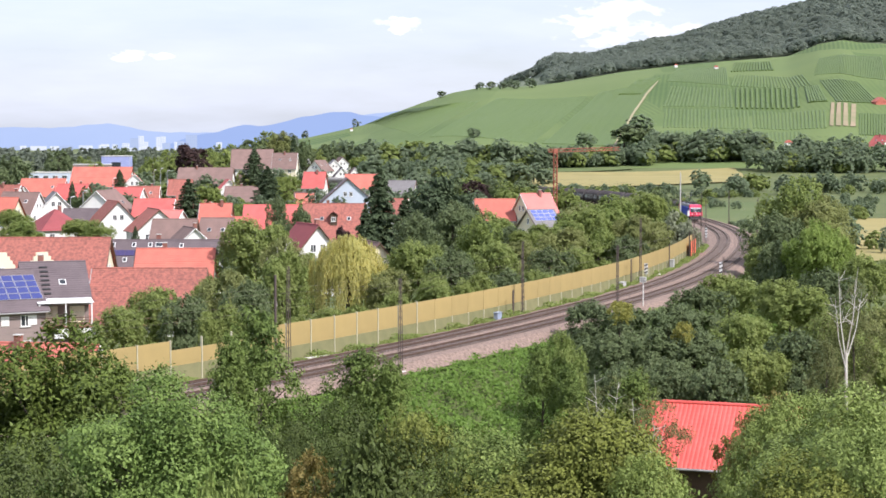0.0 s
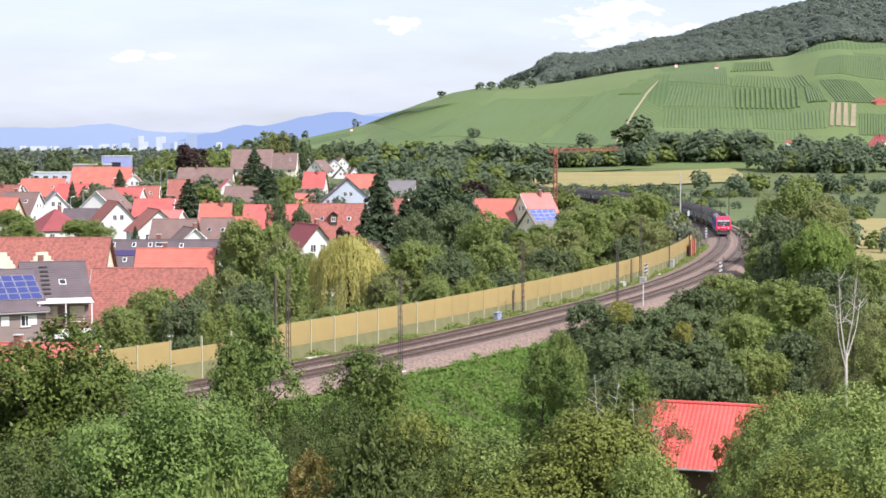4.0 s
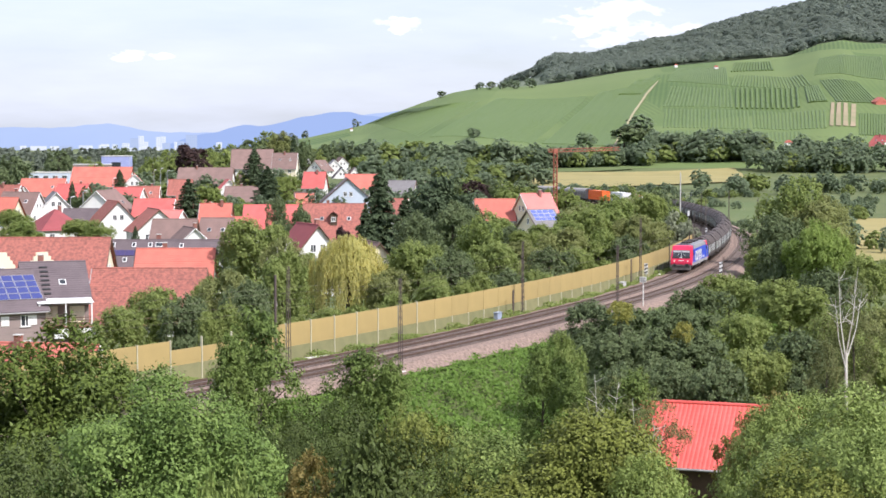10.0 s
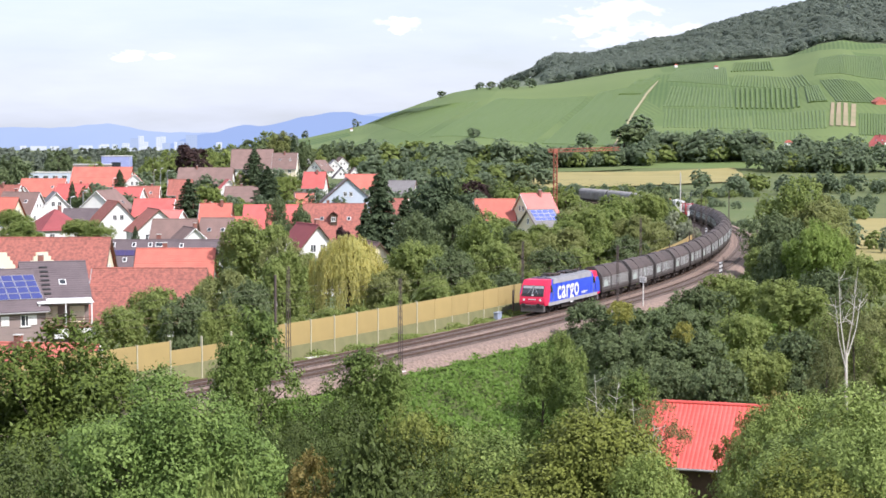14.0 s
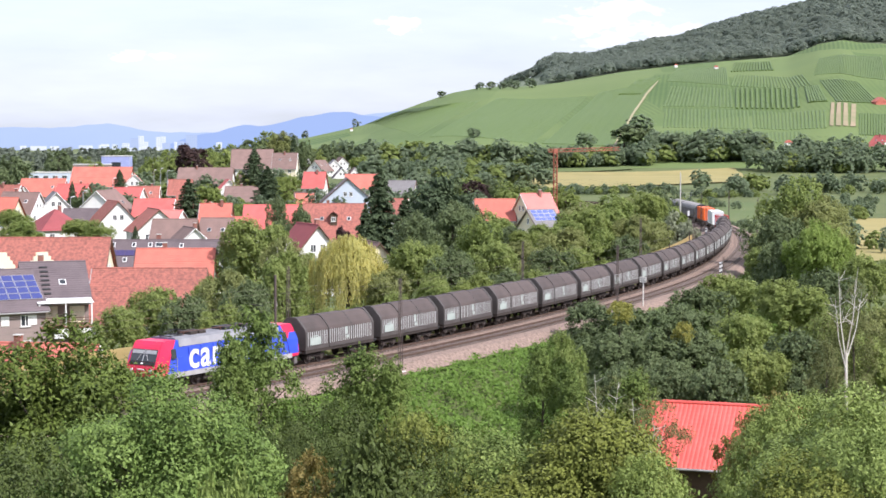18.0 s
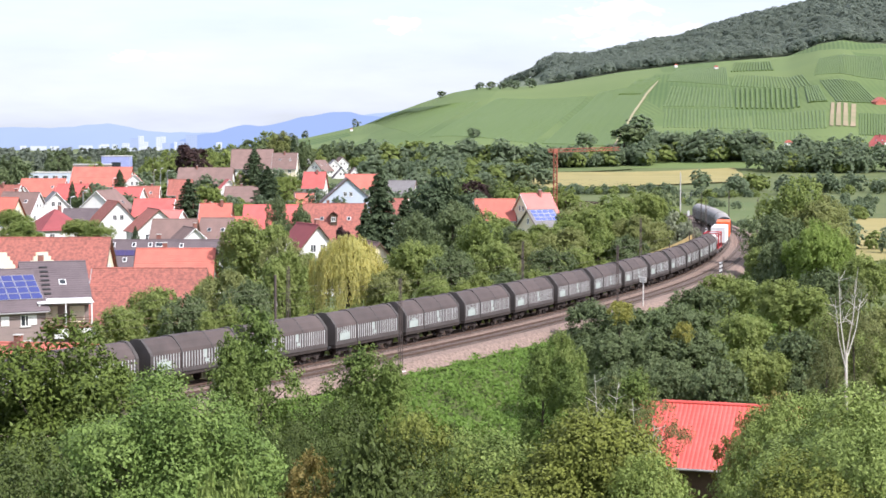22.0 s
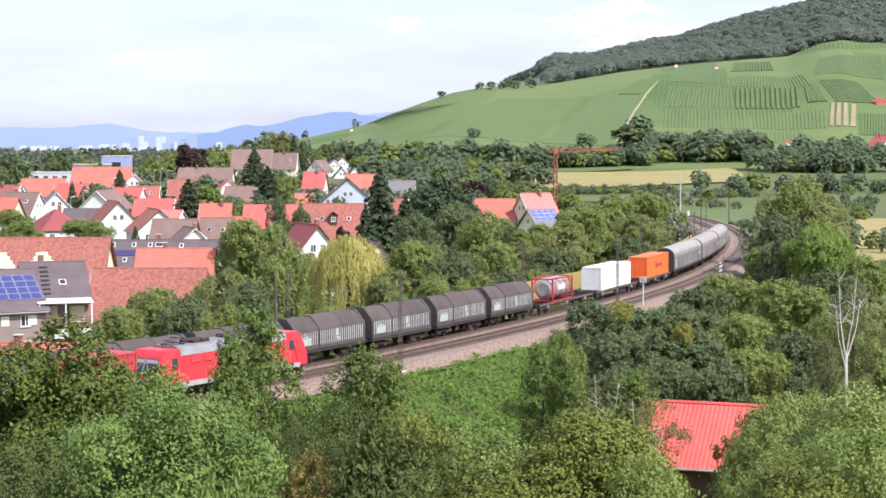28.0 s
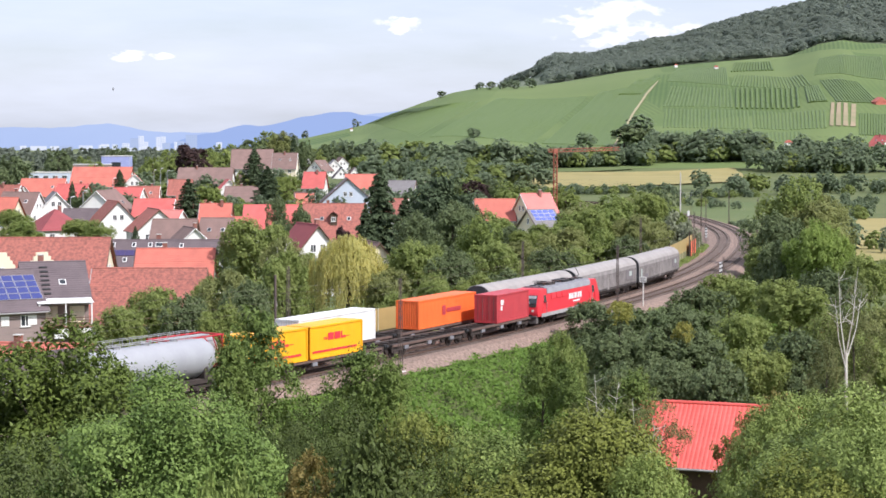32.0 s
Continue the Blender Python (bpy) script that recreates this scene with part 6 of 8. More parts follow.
VIOLET = mat("violet_blue_cladding", (0.36, 0.40, 0.66), (0.31, 0.35, 0.60), 0.5, 0.3)
block("warehouse", -149.2, 820.0, 11.5, 12.5, 14.0, VIOLET, "flat-roofed hall with violet-blue cladding among trees", False)
block("warehouse", -154.4, 700.0, 6.2, 18.0, 12.0, WALLS["blue"], "low flat-roofed pale blue-grey commercial building")
block("warehouse", -156.0, 780.0, 8.2, 22.0, 12.0, WALLS["grey"], "long low grey hall behind the orange roofs")


def street_lamp(x, y, zt):
    t = thing("street_lamp", pose(x, y, 0, 0, 0, 70), "grey steel street lamp with a curved arm", "street lamp", "street lamps")
    bm = bmesh.new()
    rod(bm, (0, 0, gz(x, y) - 0.2), (0, 0, zt), 0.12, 0.07, 8)
    rod(bm, (0, 0, zt), (0.9, 0, zt + 0.35), 0.06, 0.05, 6)
    part("pole", bm, GALV, t)
    bm = bmesh.new()
    box(bm, 0.7, 1.7, -0.18, 0.18, zt + 0.28, zt + 0.46, 0.04)
    part("lamp_head", bm, WHITE, t)


for x, y, zt in ((-83.3, 400.0, 5.9), (-86.5, 430.0, 6.4), (-92.2, 500.0, 8.0), (-96.9, 600.0, 8.6), (-97.8, 620.0, 8.8), (-92.4, 600.0, 8.4)):
    street_lamp(x, y, zt)

# ---- plants ----
LEAF = leaf_mat("broad_leaves", (0.167, 0.226, 0.065), (0.364, 0.417, 0.142), (0.263, 0.311, 0.096), 0.45)
LEAF_DARK = leaf_mat("dark_leaves", (0.108, 0.150, 0.070), (0.208, 0.252, 0.120), (0.154, 0.197, 0.088), 0.38)
LEAF_LIGHT = leaf_mat("light_leaves", (0.164, 0.234, 0.060), (0.324, 0.376, 0.132), (0.251, 0.305, 0.090), 0.45)
NEEDLE = leaf_mat("fir_needles", (0.060, 0.090, 0.048), (0.112, 0.150, 0.076), (0.085, 0.120, 0.060), 0.15, 0.8)
WILLOW = leaf_mat("willow_leaves", (0.452, 0.445, 0.140), (0.723, 0.647, 0.259), (0.588, 0.541, 0.194), 0.5)
BRAMBLE = leaf_mat("bramble_leaves", (0.104, 0.188, 0.040), (0.225, 0.332, 0.080), (0.160, 0.258, 0.055), 0.4, 2.2)
YELLOWLEAF = leaf_mat("yellowing_leaves", (0.27, 0.29, 0.08), (0.42, 0.37, 0.10), (0.33, 0.33, 0.09), 0.45)
OLIVE = leaf_mat("olive_leaves", (0.207, 0.241, 0.090), (0.335, 0.351, 0.139), (0.270, 0.293, 0.108), 0.45)
OLIVE_DIM = leaf_mat("dim_olive_leaves", (0.105, 0.125, 0.045), (0.20, 0.215, 0.085), (0.15, 0.165, 0.062), 0.3, 1.7)
RUST = leaf_mat("rusty_leaves", (0.20, 0.165, 0.05), (0.33, 0.25, 0.09), (0.19, 0.19, 0.055), 0.38)
PURPLE = leaf_mat("copper_leaves", (0.049, 0.031, 0.031), (0.091, 0.056, 0.049), (0.070, 0.042, 0.039), 0.22)
LEAF_NEAR = leaf_mat("near_leaves", (0.086, 0.111, 0.026), (0.258, 0.287, 0.070), (0.190, 0.215, 0.045), 0.16, 2.1)
LEAF_WALNUT = leaf_mat("drooping_leaves", (0.057, 0.086, 0.019), (0.161, 0.212, 0.049), (0.109, 0.149, 0.031), 0.15, 2.1)
LEAF_SLIM = leaf_mat("slim_tree_leaves", (0.075, 0.118, 0.030), (0.215, 0.285, 0.078), (0.15, 0.205, 0.052), 0.2, 1.8)
# darkened leaf tone stands in for the shaded hollows between the front trees
LEAF_SHADE = leaf_mat("painted_shade_leaves", (0.048, 0.070, 0.020), (0.130, 0.165, 0.050), (0.085, 0.115, 0.034), 0.18, 1.9)
LEAF_DOME = leaf_mat("dome_leaves", (0.091, 0.148, 0.035), (0.217, 0.305, 0.082), (0.159, 0.228, 0.058), 0.15, 1.9)
LEAF_NEARLIGHT = leaf_mat("near_light_leaves", (0.116, 0.168, 0.045), (0.290, 0.359, 0.104), (0.230, 0.293, 0.079), 0.16, 2.1)
# the next two leaf tones are paled and greyed as painted haze
PLAINLEAF_HAZY = leaf_mat("hazed_plain_leaves", (0.230, 0.270, 0.210), (0.320, 0.360, 0.280), (0.275, 0.315, 0.250), 0.6)
FARLEAF_HAZY = leaf_mat("hazed_far_leaves", (0.198, 0.258, 0.160), (0.305, 0.372, 0.228), (0.252, 0.315, 0.194), 0.6)
BARK = mat("bark", (0.10, 0.078, 0.06), (0.06, 0.048, 0.038), 0.95, 3.0, 0.6)
PALEBARK = mat("pale_dead_bark", (0.66, 0.63, 0.57), (0.44, 0.41, 0.36), 0.85, 3.0, 0.3)


def leaf_quads(rng, pts, nrm, size, slim=0.55, tri=False, loose=0.5):
    """Leaves as folded four-cornered blades at pts, roughly facing nrm."""
    n = len(pts)
    d = rng.normal(size=(n, 3))
    nn = nrm + loose * rng.normal(size=(n, 3))
    nn /= np.linalg.norm(nn, axis=1)[:, None] + 1e-9
    u = d - (d * nn).sum(1)[:, None] * nn
    u /= np.linalg.norm(u, axis=1)[:, None] + 1e-9
    u[:, 2] -= 0.25
    v = np.cross(nn, u)
    s = size * (0.65 + 0.7 * rng.random(n))[:, None]
    a, c = pts - u * s * 0.5, pts + u * s * 0.5
    b, e = pts + v * s * slim * 0.5 + nn * s * 0.08, pts - v * s * slim * 0.5 + nn * s * 0.08
    if tri:
        return np.stack([a, b + (c - a) * 0.35, e + (c - a) * 0.35], 1).reshape(-1, 3)
    vs = np.stack([a, b, c, e], 1).reshape(-1, 3)
    return vs


def quads_mesh(name, vs, material, k=4):
    n = len(vs) // k
    me = bpy.data.meshes.new(name)
    me.vertices.add(len(vs))
    me.vertices.foreach_set("co", np.ascontiguousarray(vs, dtype=np.float32).ravel())
    me.loops.add(n * k)
    me.loops.foreach_set("vertex_index", np.arange(n * k, dtype=np.int32))
    me.polygons.add(n)
    me.polygons.foreach_set("loop_start", np.arange(0, n * k, k, dtype=np.int32))
    me.update(calc_edges=True)
    me.materials.append(material)
    return me


def crown_points(rng, n, lobes, rx, h0, h1, lump, shape="round", per=22, tight=False, droop=0.4, level=0.3):
    """Leaves on sprigs that stick out of uneven boughs; the crown has radius rx between h0 and h1."""
    cz, hz = (h0 + h1) / 2, (h1 - h0) / 2
    ph = rng.uniform(0, 6.28, 4)
    cs, rs = [], []
    while len(cs) < lobes:
        p = rng.uniform(-1, 1, 3)
        q = np.linalg.norm(p)
        if q > 1 or q < 0.25:
            continue
        a = math.atan2(p[1], p[0])
        w = 1.0 + 0.20 * math.sin(2 * a + ph[0] + p[2]) + 0.13 * math.sin(3 * a + ph[1] - 2.2 * p[2]) + 0.1 * math.sin(4.5 * p[2] + ph[2])
        if shape == "cone":
            w *= (1 - (p[2] + 1) / 2) * 1.05 + 0.06
        elif shape == "egg":
            w *= 1.0 - 0.38 * max(0, p[2])
        else:
            w *= 1.0 - 0.18 * max(0, p[2]) ** 2
        r = lump * (0.45 + 1.05 * rng.random() ** 1.6)
        k = 1 - r / max(rx, hz) * 0.55
        top = 1 + 0.12 * math.sin(2 * a + ph[3])
        cs.append((p[0] * rx * w * k, p[1] * rx * w * k, cz + p[2] * hz * k * (top if p[2] > 0 else 1)))
        rs.append(r)
    cs, rs = np.array(cs), np.array(rs)
    m = max(8, n // per)
    big = m * 3
    pick = rng.choice(lobes, big, p=rs ** 2 / (rs ** 2).sum())
    d = rng.normal(size=(big, 3))
    d[:, 2] = d[:, 2] * 0.85 + 0.2
    d /= np.linalg.norm(d, axis=1)[:, None]
    out = cs[pick] - np.array([0, 0, cz - hz * 0.4])
    out /= np.linalg.norm(out, axis=1)[:, None] + 1e-9
    keep = np.where((d * out).sum(1) > -0.2)[0][:m]
    pick, d, out = pick[keep], d[keep], out[keep]
    m = len(keep)
    # each sprig points outwards and a little up, droops at its tip
    root = cs[pick] + d * (rs[pick] * ((0.74 + 0.24 * rng.random(m)) if tight else (0.55 + 0.4 * rng.random(m))))[:, None]
    e = d * 0.7 + out * 0.5 + 0.45 * rng.normal(size=(m, 3))
    e /= np.linalg.norm(e, axis=1)[:, None]
    ln = min(lump, 1.25) * rng.uniform(0.35, 0.95, m)
    if tight:
        ln *= 0.55 if droop < 0.6 else 1.15
    j = np.repeat(np.arange(m), per)
    t = rng.random(len(j))
    sig = min(lump, 1.25) * 0.17 * (1.25 - 0.7 * t)
    pts = root[j] + e[j] * (ln[j] * t)[:, None] + rng.normal(size=(len(j), 3)) * sig[:, None]
    pts[:, 2] -= droop * ln[j] * t * t
    nrm = d[j] * 0.55 + out[j] * 0.35 + np.array([0, 0, level])
    return pts, nrm, cs, rs


def trunk_bm(rng, h, r, lobes, n_limb=9, lean=0.3):
    bm = bmesh.new()
    top = Vector((rng.uniform(-lean, lean), rng.uniform(-lean, lean), h * 0.72))
    mid = Vector((top.x * 0.3, top.y * 0.3, h * 0.35))
    rod(bm, (0, 0, -0.4), mid, r * 1.25, r * 0.85, 8)
    rod(bm, mid, top, r * 0.85, r * 0.3, 7)
    idx = rng.choice(len(lobes), min(n_limb, len(lobes)), replace=False)
    for i in idx:
        c = Vector(lobes[i])
        f = min(0.95, max(0.2, (c.z - 1.0) / (h * 0.9)) * 0.75)
        start = mid.lerp(top, f) if f > 0.35 else mid * (0.6 + f)
        rod(bm, start, c, r * 0.38, r * 0.1, 5)
    return bm


TREES = {}


def tree_kind(key, seed, n, leaf, lobes, rx, h0, h1, lump, material, shape="round", trunk_r=0.22, slim=0.55, droop=0.4):
    rng = np.random.default_rng(seed)
    tri = key.startswith(("mid", "far"))
    pts, nrm, cs, rs = crown_points(rng, n, lobes, rx, h0, h1, lump, shape, 8 if key.startswith("far") else 20, key.startswith(("near_a", "near_b", "near_c", "near_d", "near_e", "close", "mid", "far")), droop, 0.6 if key.startswith("far") else 0.4 if key.startswith("mid") else 0.3)
    vs = leaf_quads(rng, pts, nrm, leaf, 0.95 if tri else slim, tri, 0.32 if key.startswith("far") else 0.42 if key.startswith(("near", "close")) else 0.5)
    me = quads_mesh("crown", vs, material, 3 if tri else 4)
    bm = trunk_bm(rng, h1, trunk_r, cs)
    tm = bpy.data.meshes.new("trunk")
    bm.to_mesh(tm)
    bm.free()
    tm.materials.append(BARK)
    TREES[key] = (me, tm, rx, h1)


# near kinds, some 60 to 130 m away
tree_kind("near_a", 1, 18500, 0.20, 24, 4.0, 1.0, 9.5, 1.75, LEAF_NEAR)
tree_kind("near_b", 2, 19500, 0.17, 34, 4.0, 0.8, 9.5, 1.45, LEAF_NEARLIGHT)
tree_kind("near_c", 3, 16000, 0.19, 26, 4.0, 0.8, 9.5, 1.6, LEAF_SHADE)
tree_kind("near_slim", 4, 15000, 0.18, 54, 2.2, 0.8, 9.5, 0.8, LEAF_SLIM, "egg", 0.15)
tree_kind("near_rust", 5, 8000, 0.19, 44, 2.6, 0.8, 6.0, 0.7, RUST, "egg", 0.10)
tree_kind("near_wispy", 10, 9000, 0.15, 60, 2.4, 1.0, 9.5, 0.75, OLIVE_DIM, "egg", 0.10, 0.4)
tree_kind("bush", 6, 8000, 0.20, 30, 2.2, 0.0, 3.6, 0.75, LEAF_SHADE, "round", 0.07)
tree_kind("bush_light", 7, 8000, 0.19, 30, 2.2, 0.0, 3.6, 0.75, LEAF_NEARLIGHT, "round", 0.07)
tree_kind("bush_yellow", 16, 2600, 0.22, 22, 2.2, 7.6, 9.5, 0.6, YELLOWLEAF, "round", 0.06)
tree_kind("close_a", 8, 26000, 0.165, 26, 4.0, 1.0, 9.5, 1.6, LEAF_NEAR)
tree_kind("close_b", 9, 26000, 0.15, 36, 4.0, 0.8, 9.5, 1.4, LEAF_NEARLIGHT)
tree_kind("near_d_big", 51, 84000, 0.235, 54, 6.5, 1.0, 13.4, 1.75, LEAF_WALNUT, "round", 0.3, 0.48, 0.9)
tree_kind("near_e_big", 52, 92000, 0.145, 80, 5.5, 0.8, 10.5, 1.15, LEAF_DOME, "round", 0.25)
tree_kind("near_b_big", 54, 56000, 0.175, 60, 5.0, 0.8, 10.5, 1.35, LEAF_NEARLIGHT, "round", 0.25)
tree_kind("near_a_big", 53, 68000, 0.175, 46, 5.0, 0.8, 10.5, 1.6, LEAF_NEAR, "round", 0.25)
# middle distance, 140 to 350 m
tree_kind("mid_a", 11, 17000, 0.265, 40, 4.0, 0.6, 9.5, 1.45, LEAF)
tree_kind("mid_b", 12, 17000, 0.265, 36, 4.0, 0.5, 9.5, 1.55, LEAF_DARK)
tree_kind("mid_c", 13, 17000, 0.265, 38, 4.0, 0.5, 9.5, 1.45, LEAF_LIGHT)
BRIGHTLEAF = leaf_mat("bright_leaves", (0.19, 0.27, 0.065), (0.33, 0.42, 0.12), (0.27, 0.35, 0.09), 0.5)
tree_kind("mid_bright", 18, 17000, 0.265, 36, 4.0, 0.6, 9.5, 1.5, BRIGHTLEAF)
tree_kind("mid_yew", 19, 17000, 0.265, 44, 4.0, 0.3, 9.5, 1.2, NEEDLE, "egg")
tree_kind("mid_purple", 14, 7000, 0.42, 36, 4.0, 0.6, 9.5, 1.2, PURPLE)
PALELEAF = leaf_mat("silvery_leaves", (0.25, 0.28, 0.18), (0.40, 0.42, 0.29), (0.32, 0.35, 0.23), 0.4)
tree_kind("mid_pale", 17, 8000, 0.34, 44, 4.0, 0.6, 9.5, 1.0, PALELEAF)
tree_kind("mid_d", 15, 17000, 0.265, 50, 4.0, 0.6, 9.5, 1.2, OLIVE)
for seed, (far_key, stuff) in enumerate((("a", LEAF), ("b", LEAF_DARK), ("c", LEAF_LIGHT), ("d", OLIVE))):
    tree_kind("mid_" + far_key + "_small", 50 + seed, 6500, 0.42, 36, 4.0, 0.4, 9.5, 1.5, stuff)
# far, past 400 m; most wear leaf colours paled as haze
tree_kind("far_a", 21, 1150, 1.1, 15, 4.0, 0.2, 9.5, 2.4, FARLEAF_HAZY)
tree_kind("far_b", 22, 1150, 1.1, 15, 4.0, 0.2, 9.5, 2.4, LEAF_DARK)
tree_kind("far_d", 26, 1150, 1.1, 15, 4.0, 0.2, 9.5, 2.4, FARLEAF_HAZY)
tree_kind("far_c", 23, 1150, 1.1, 15, 4.0, 0.2, 9.5, 2.4, FARLEAF_HAZY)
tree_kind("far_plain", 25, 420, 1.7, 24, 4.0, 0.3, 9.5, 1.75, PLAINLEAF_HAZY)
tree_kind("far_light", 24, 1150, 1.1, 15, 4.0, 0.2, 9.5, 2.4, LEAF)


def conifer_kind(key, seed, n, leaf, rx, h, material=NEEDLE):
    """Fir: whorls of drooping boughs on a straight stem."""
    rng = np.random.default_rng(seed)
    pts, nrm = [], []
    tiers = 20
    per = n // (tiers * 9)
    for i in range(tiers):
        f = i / (tiers - 1)
        z = 0.8 + (h - 1.3) * f
        r = rx * (1 - f) ** 0.75 * (0.88 + 0.12 * math.sin(i * 2.4)) + 0.18
        k = 9
        for j in range(k):
            a = 2 * math.pi * (j + rng.random()) / k
            ln = r * rng.uniform(0.75, 1.12)
            t = rng.random(per) ** 0.7
            side = rng.normal(size=per) * (0.16 + 0.24 * (1 - t)) * min(1.0, ln / 2.2)
            px = np.cos(a) * ln * t - np.sin(a) * side
            py = np.sin(a) * ln * t + np.cos(a) * side
            pz = z - 0.28 * ln * t ** 1.4 + rng.normal(size=per) * 0.10
            pts.append(np.stack([px, py, pz], 1))
            nrm.append(np.tile([math.cos(a) * 0.5, math.sin(a) * 0.5, 0.9], (per, 1)))
    pts, nrm = np.concatenate(pts), np.concatenate(nrm)
    me = quads_mesh("boughs", leaf_quads(rng, pts, nrm, leaf, 0.4), material)
    bm = bmesh.new()
    rod(bm, (0, 0, -0.5), (0, 0, h), 0.28, 0.03, 8)
    tm = bpy.data.meshes.new("trunk")
    bm.to_mesh(tm)
    bm.free()
    tm.materials.append(BARK)
    TREES[key] = (me, tm, rx, h)


conifer_kind("fir", 31, 14400, 0.5, 4.0, 14.0)
conifer_kind("fir_far", 32, 2700, 1.0, 3.6, 14.0)


def willow_kind(key, seed, n, leaf, rx, h):
    """Weeping willow: tiers of arching boughs with curtains of fine hanging twigs."""
    rng = np.random.default_rng(seed)
    pts, nrm = [], []
    strands = 900
    per = n // strands
    for i in range(strands):
        a, q = rng.uniform(0, 2 * math.pi), rng.random() ** 0.55
        wob = 1 + 0.10 * math.sin(3 * a + 1) + 0.07 * math.sin(7 * a)
        r = rx * q * wob
        top = h * (1 - 0.30 * q ** 2.6) + rng.normal() * 0.22 + 0.3 * math.sin(a * 5)
        ln = (top - 0.6) * rng.uniform(0.25, 0.98) * (0.3 + 0.7 * q)
        t = rng.random(per)
        bow = 0.32 * np.sqrt(t)
        px = math.cos(a) * (r + bow) + rng.normal(size=per) * 0.07
        py = math.sin(a) * (r + bow) + rng.normal(size=per) * 0.07
        pts.append(np.stack([px, py, top - ln * t], 1))
        nrm.append(np.tile([math.cos(a), math.sin(a), 0.6], (per, 1)))
    pts, nrm = np.concatenate(pts), np.concatenate(nrm)
    vs = leaf_quads(rng, pts, nrm, leaf, 0.36)
    quad = vs.reshape(-1, 4, 3)
    mid = quad.mean(1, keepdims=True)
    quad = mid + (quad - mid) * np.array([0.6, 0.6, 1.5])
    me = quads_mesh("crown", quad.reshape(-1, 3), WILLOW)
    bm = trunk_bm(rng, h, 0.35, [(rx * 0.5 * math.cos(k), rx * 0.5 * math.sin(k), h * 0.8) for k in range(7)], 7)
    tm = bpy.data.meshes.new("trunk")
    bm.to_mesh(tm)
    bm.free()
    tm.materials.append(BARK)
    TREES[key] = (me, tm, rx, h)


willow_kind("willow", 41, 25200, 0.34, 4.0, 9.0)

TREE_WORDS = {
    "near_a": ("tree", "leafy green broadleaf tree with a full uneven crown", "tree"),
    "close_a": ("tree", "leafy green broadleaf tree with a full uneven crown", "tree"),
    "close_b": ("tree", "light green broadleaf tree with dense small leaves", "tree"),
    "near_b": ("tree", "light green broadleaf tree with dense small leaves", "tree"),
    "near_d_big": ("tree", "broadleaf tree with dark green drooping leaf clusters", "tree"),
    "near_e_big": ("tree", "dense rounded grey-green tree with small leaves", "tree"),
    "near_b_big": ("tree", "large light green tree with dense small leaves", "tree"),
    "near_a_big": ("tree", "large leafy broadleaf tree with yellowish green foliage", "tree"),
    "near_c": ("tree", "dense-crowned broadleaf tree, its green darkened as shade", "tree"),
    "near_slim": ("tree", "slender green tree with an open narrow crown", "tree"),
    "near_rust": ("tree", "small half-bare tree with reddish brown leaves", "tree"),
    "bush": ("bush", "low green bush on the overgrown slope", "bush"),
    "bush_light": ("bush", "low light green bush on the overgrown slope", "bush"),
    "bush_yellow": ("tree", "small slender tree with a yellowing top", "tree"),
    "mid_a": ("tree", "green broadleaf tree between railway and village", "tree"),
    "mid_b": ("tree", "dark green broadleaf tree beside the railway", "tree"),
    "mid_c": ("tree", "bright light green broadleaf tree in full leaf", "tree"),
    "mid_bright": ("tree", "vivid fresh green broadleaf tree in full leaf", "tree"),
    "mid_yew": ("tree", "broad dark green evergreen tree among the houses", "tree"),
    "mid_pale": ("tree", "pale silvery green tree beside the track", "tree"),
    "mid_d": ("tree", "olive green broadleaf tree beside the railway", "tree"),
    "near_wispy": ("tree", "feathery olive green tree with thin drooping twigs", "tree"),
    "mid_purple": ("tree", "copper-leaved dark broadleaf tree between the houses", "tree"),
    "far_a": ("tree", "distant green tree below the vineyard hill", "tree"),
    "far_b": ("tree", "distant dark green tree on the plain", "tree"),
    "far_c": ("tree", "distant green tree among the houses", "tree"),
    "fir": ("fir_tree", "tall dark green fir tree among the houses", "tree"),
    "fir_far": ("fir_tree", "distant dark green conifer", "tree"),
    "willow": ("willow_tree", "yellow-green weeping willow with hanging twigs", "tree"),
}
tree_rng = random.Random(77)


def plant(key, x, y, ztop, radius):
    """Sets a tree of a kind so that its top reaches ztop and its crown is radius wide."""
    me, tm, rx, h = TREES[key + "_small" if y > 390 and key + "_small" in TREES else key]
    base = gz(x, y) - 0.1
    name, label, cat = TREE_WORDS[key]
    tall = max(1.2, ztop - base)
    t = thing(name, pose(x, y, base, 0, 0, tree_rng.uniform(0, 360)), label, cat)
    t.scale = (radius / rx, radius / rx, tall / h)
    shared("trunk", tm, t)
    shared("crown", me, t)
    return t


# foreground, below the viewpoint
for row in (
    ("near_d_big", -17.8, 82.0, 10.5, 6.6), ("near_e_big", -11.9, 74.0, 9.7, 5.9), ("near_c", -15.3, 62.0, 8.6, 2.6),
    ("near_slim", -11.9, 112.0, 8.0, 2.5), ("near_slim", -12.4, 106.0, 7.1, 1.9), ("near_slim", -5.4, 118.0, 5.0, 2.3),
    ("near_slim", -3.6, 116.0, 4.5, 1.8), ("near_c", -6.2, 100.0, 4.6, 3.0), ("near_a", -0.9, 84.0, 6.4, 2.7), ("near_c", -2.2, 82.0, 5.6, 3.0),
    ("near_b", 2.3, 76.0, 6.3, 3.2), ("near_a_big", 5.9, 74.0, 7.3, 4.6), ("near_b", 7.9, 70.0, 6.3, 2.0),
):
    plant(*row)
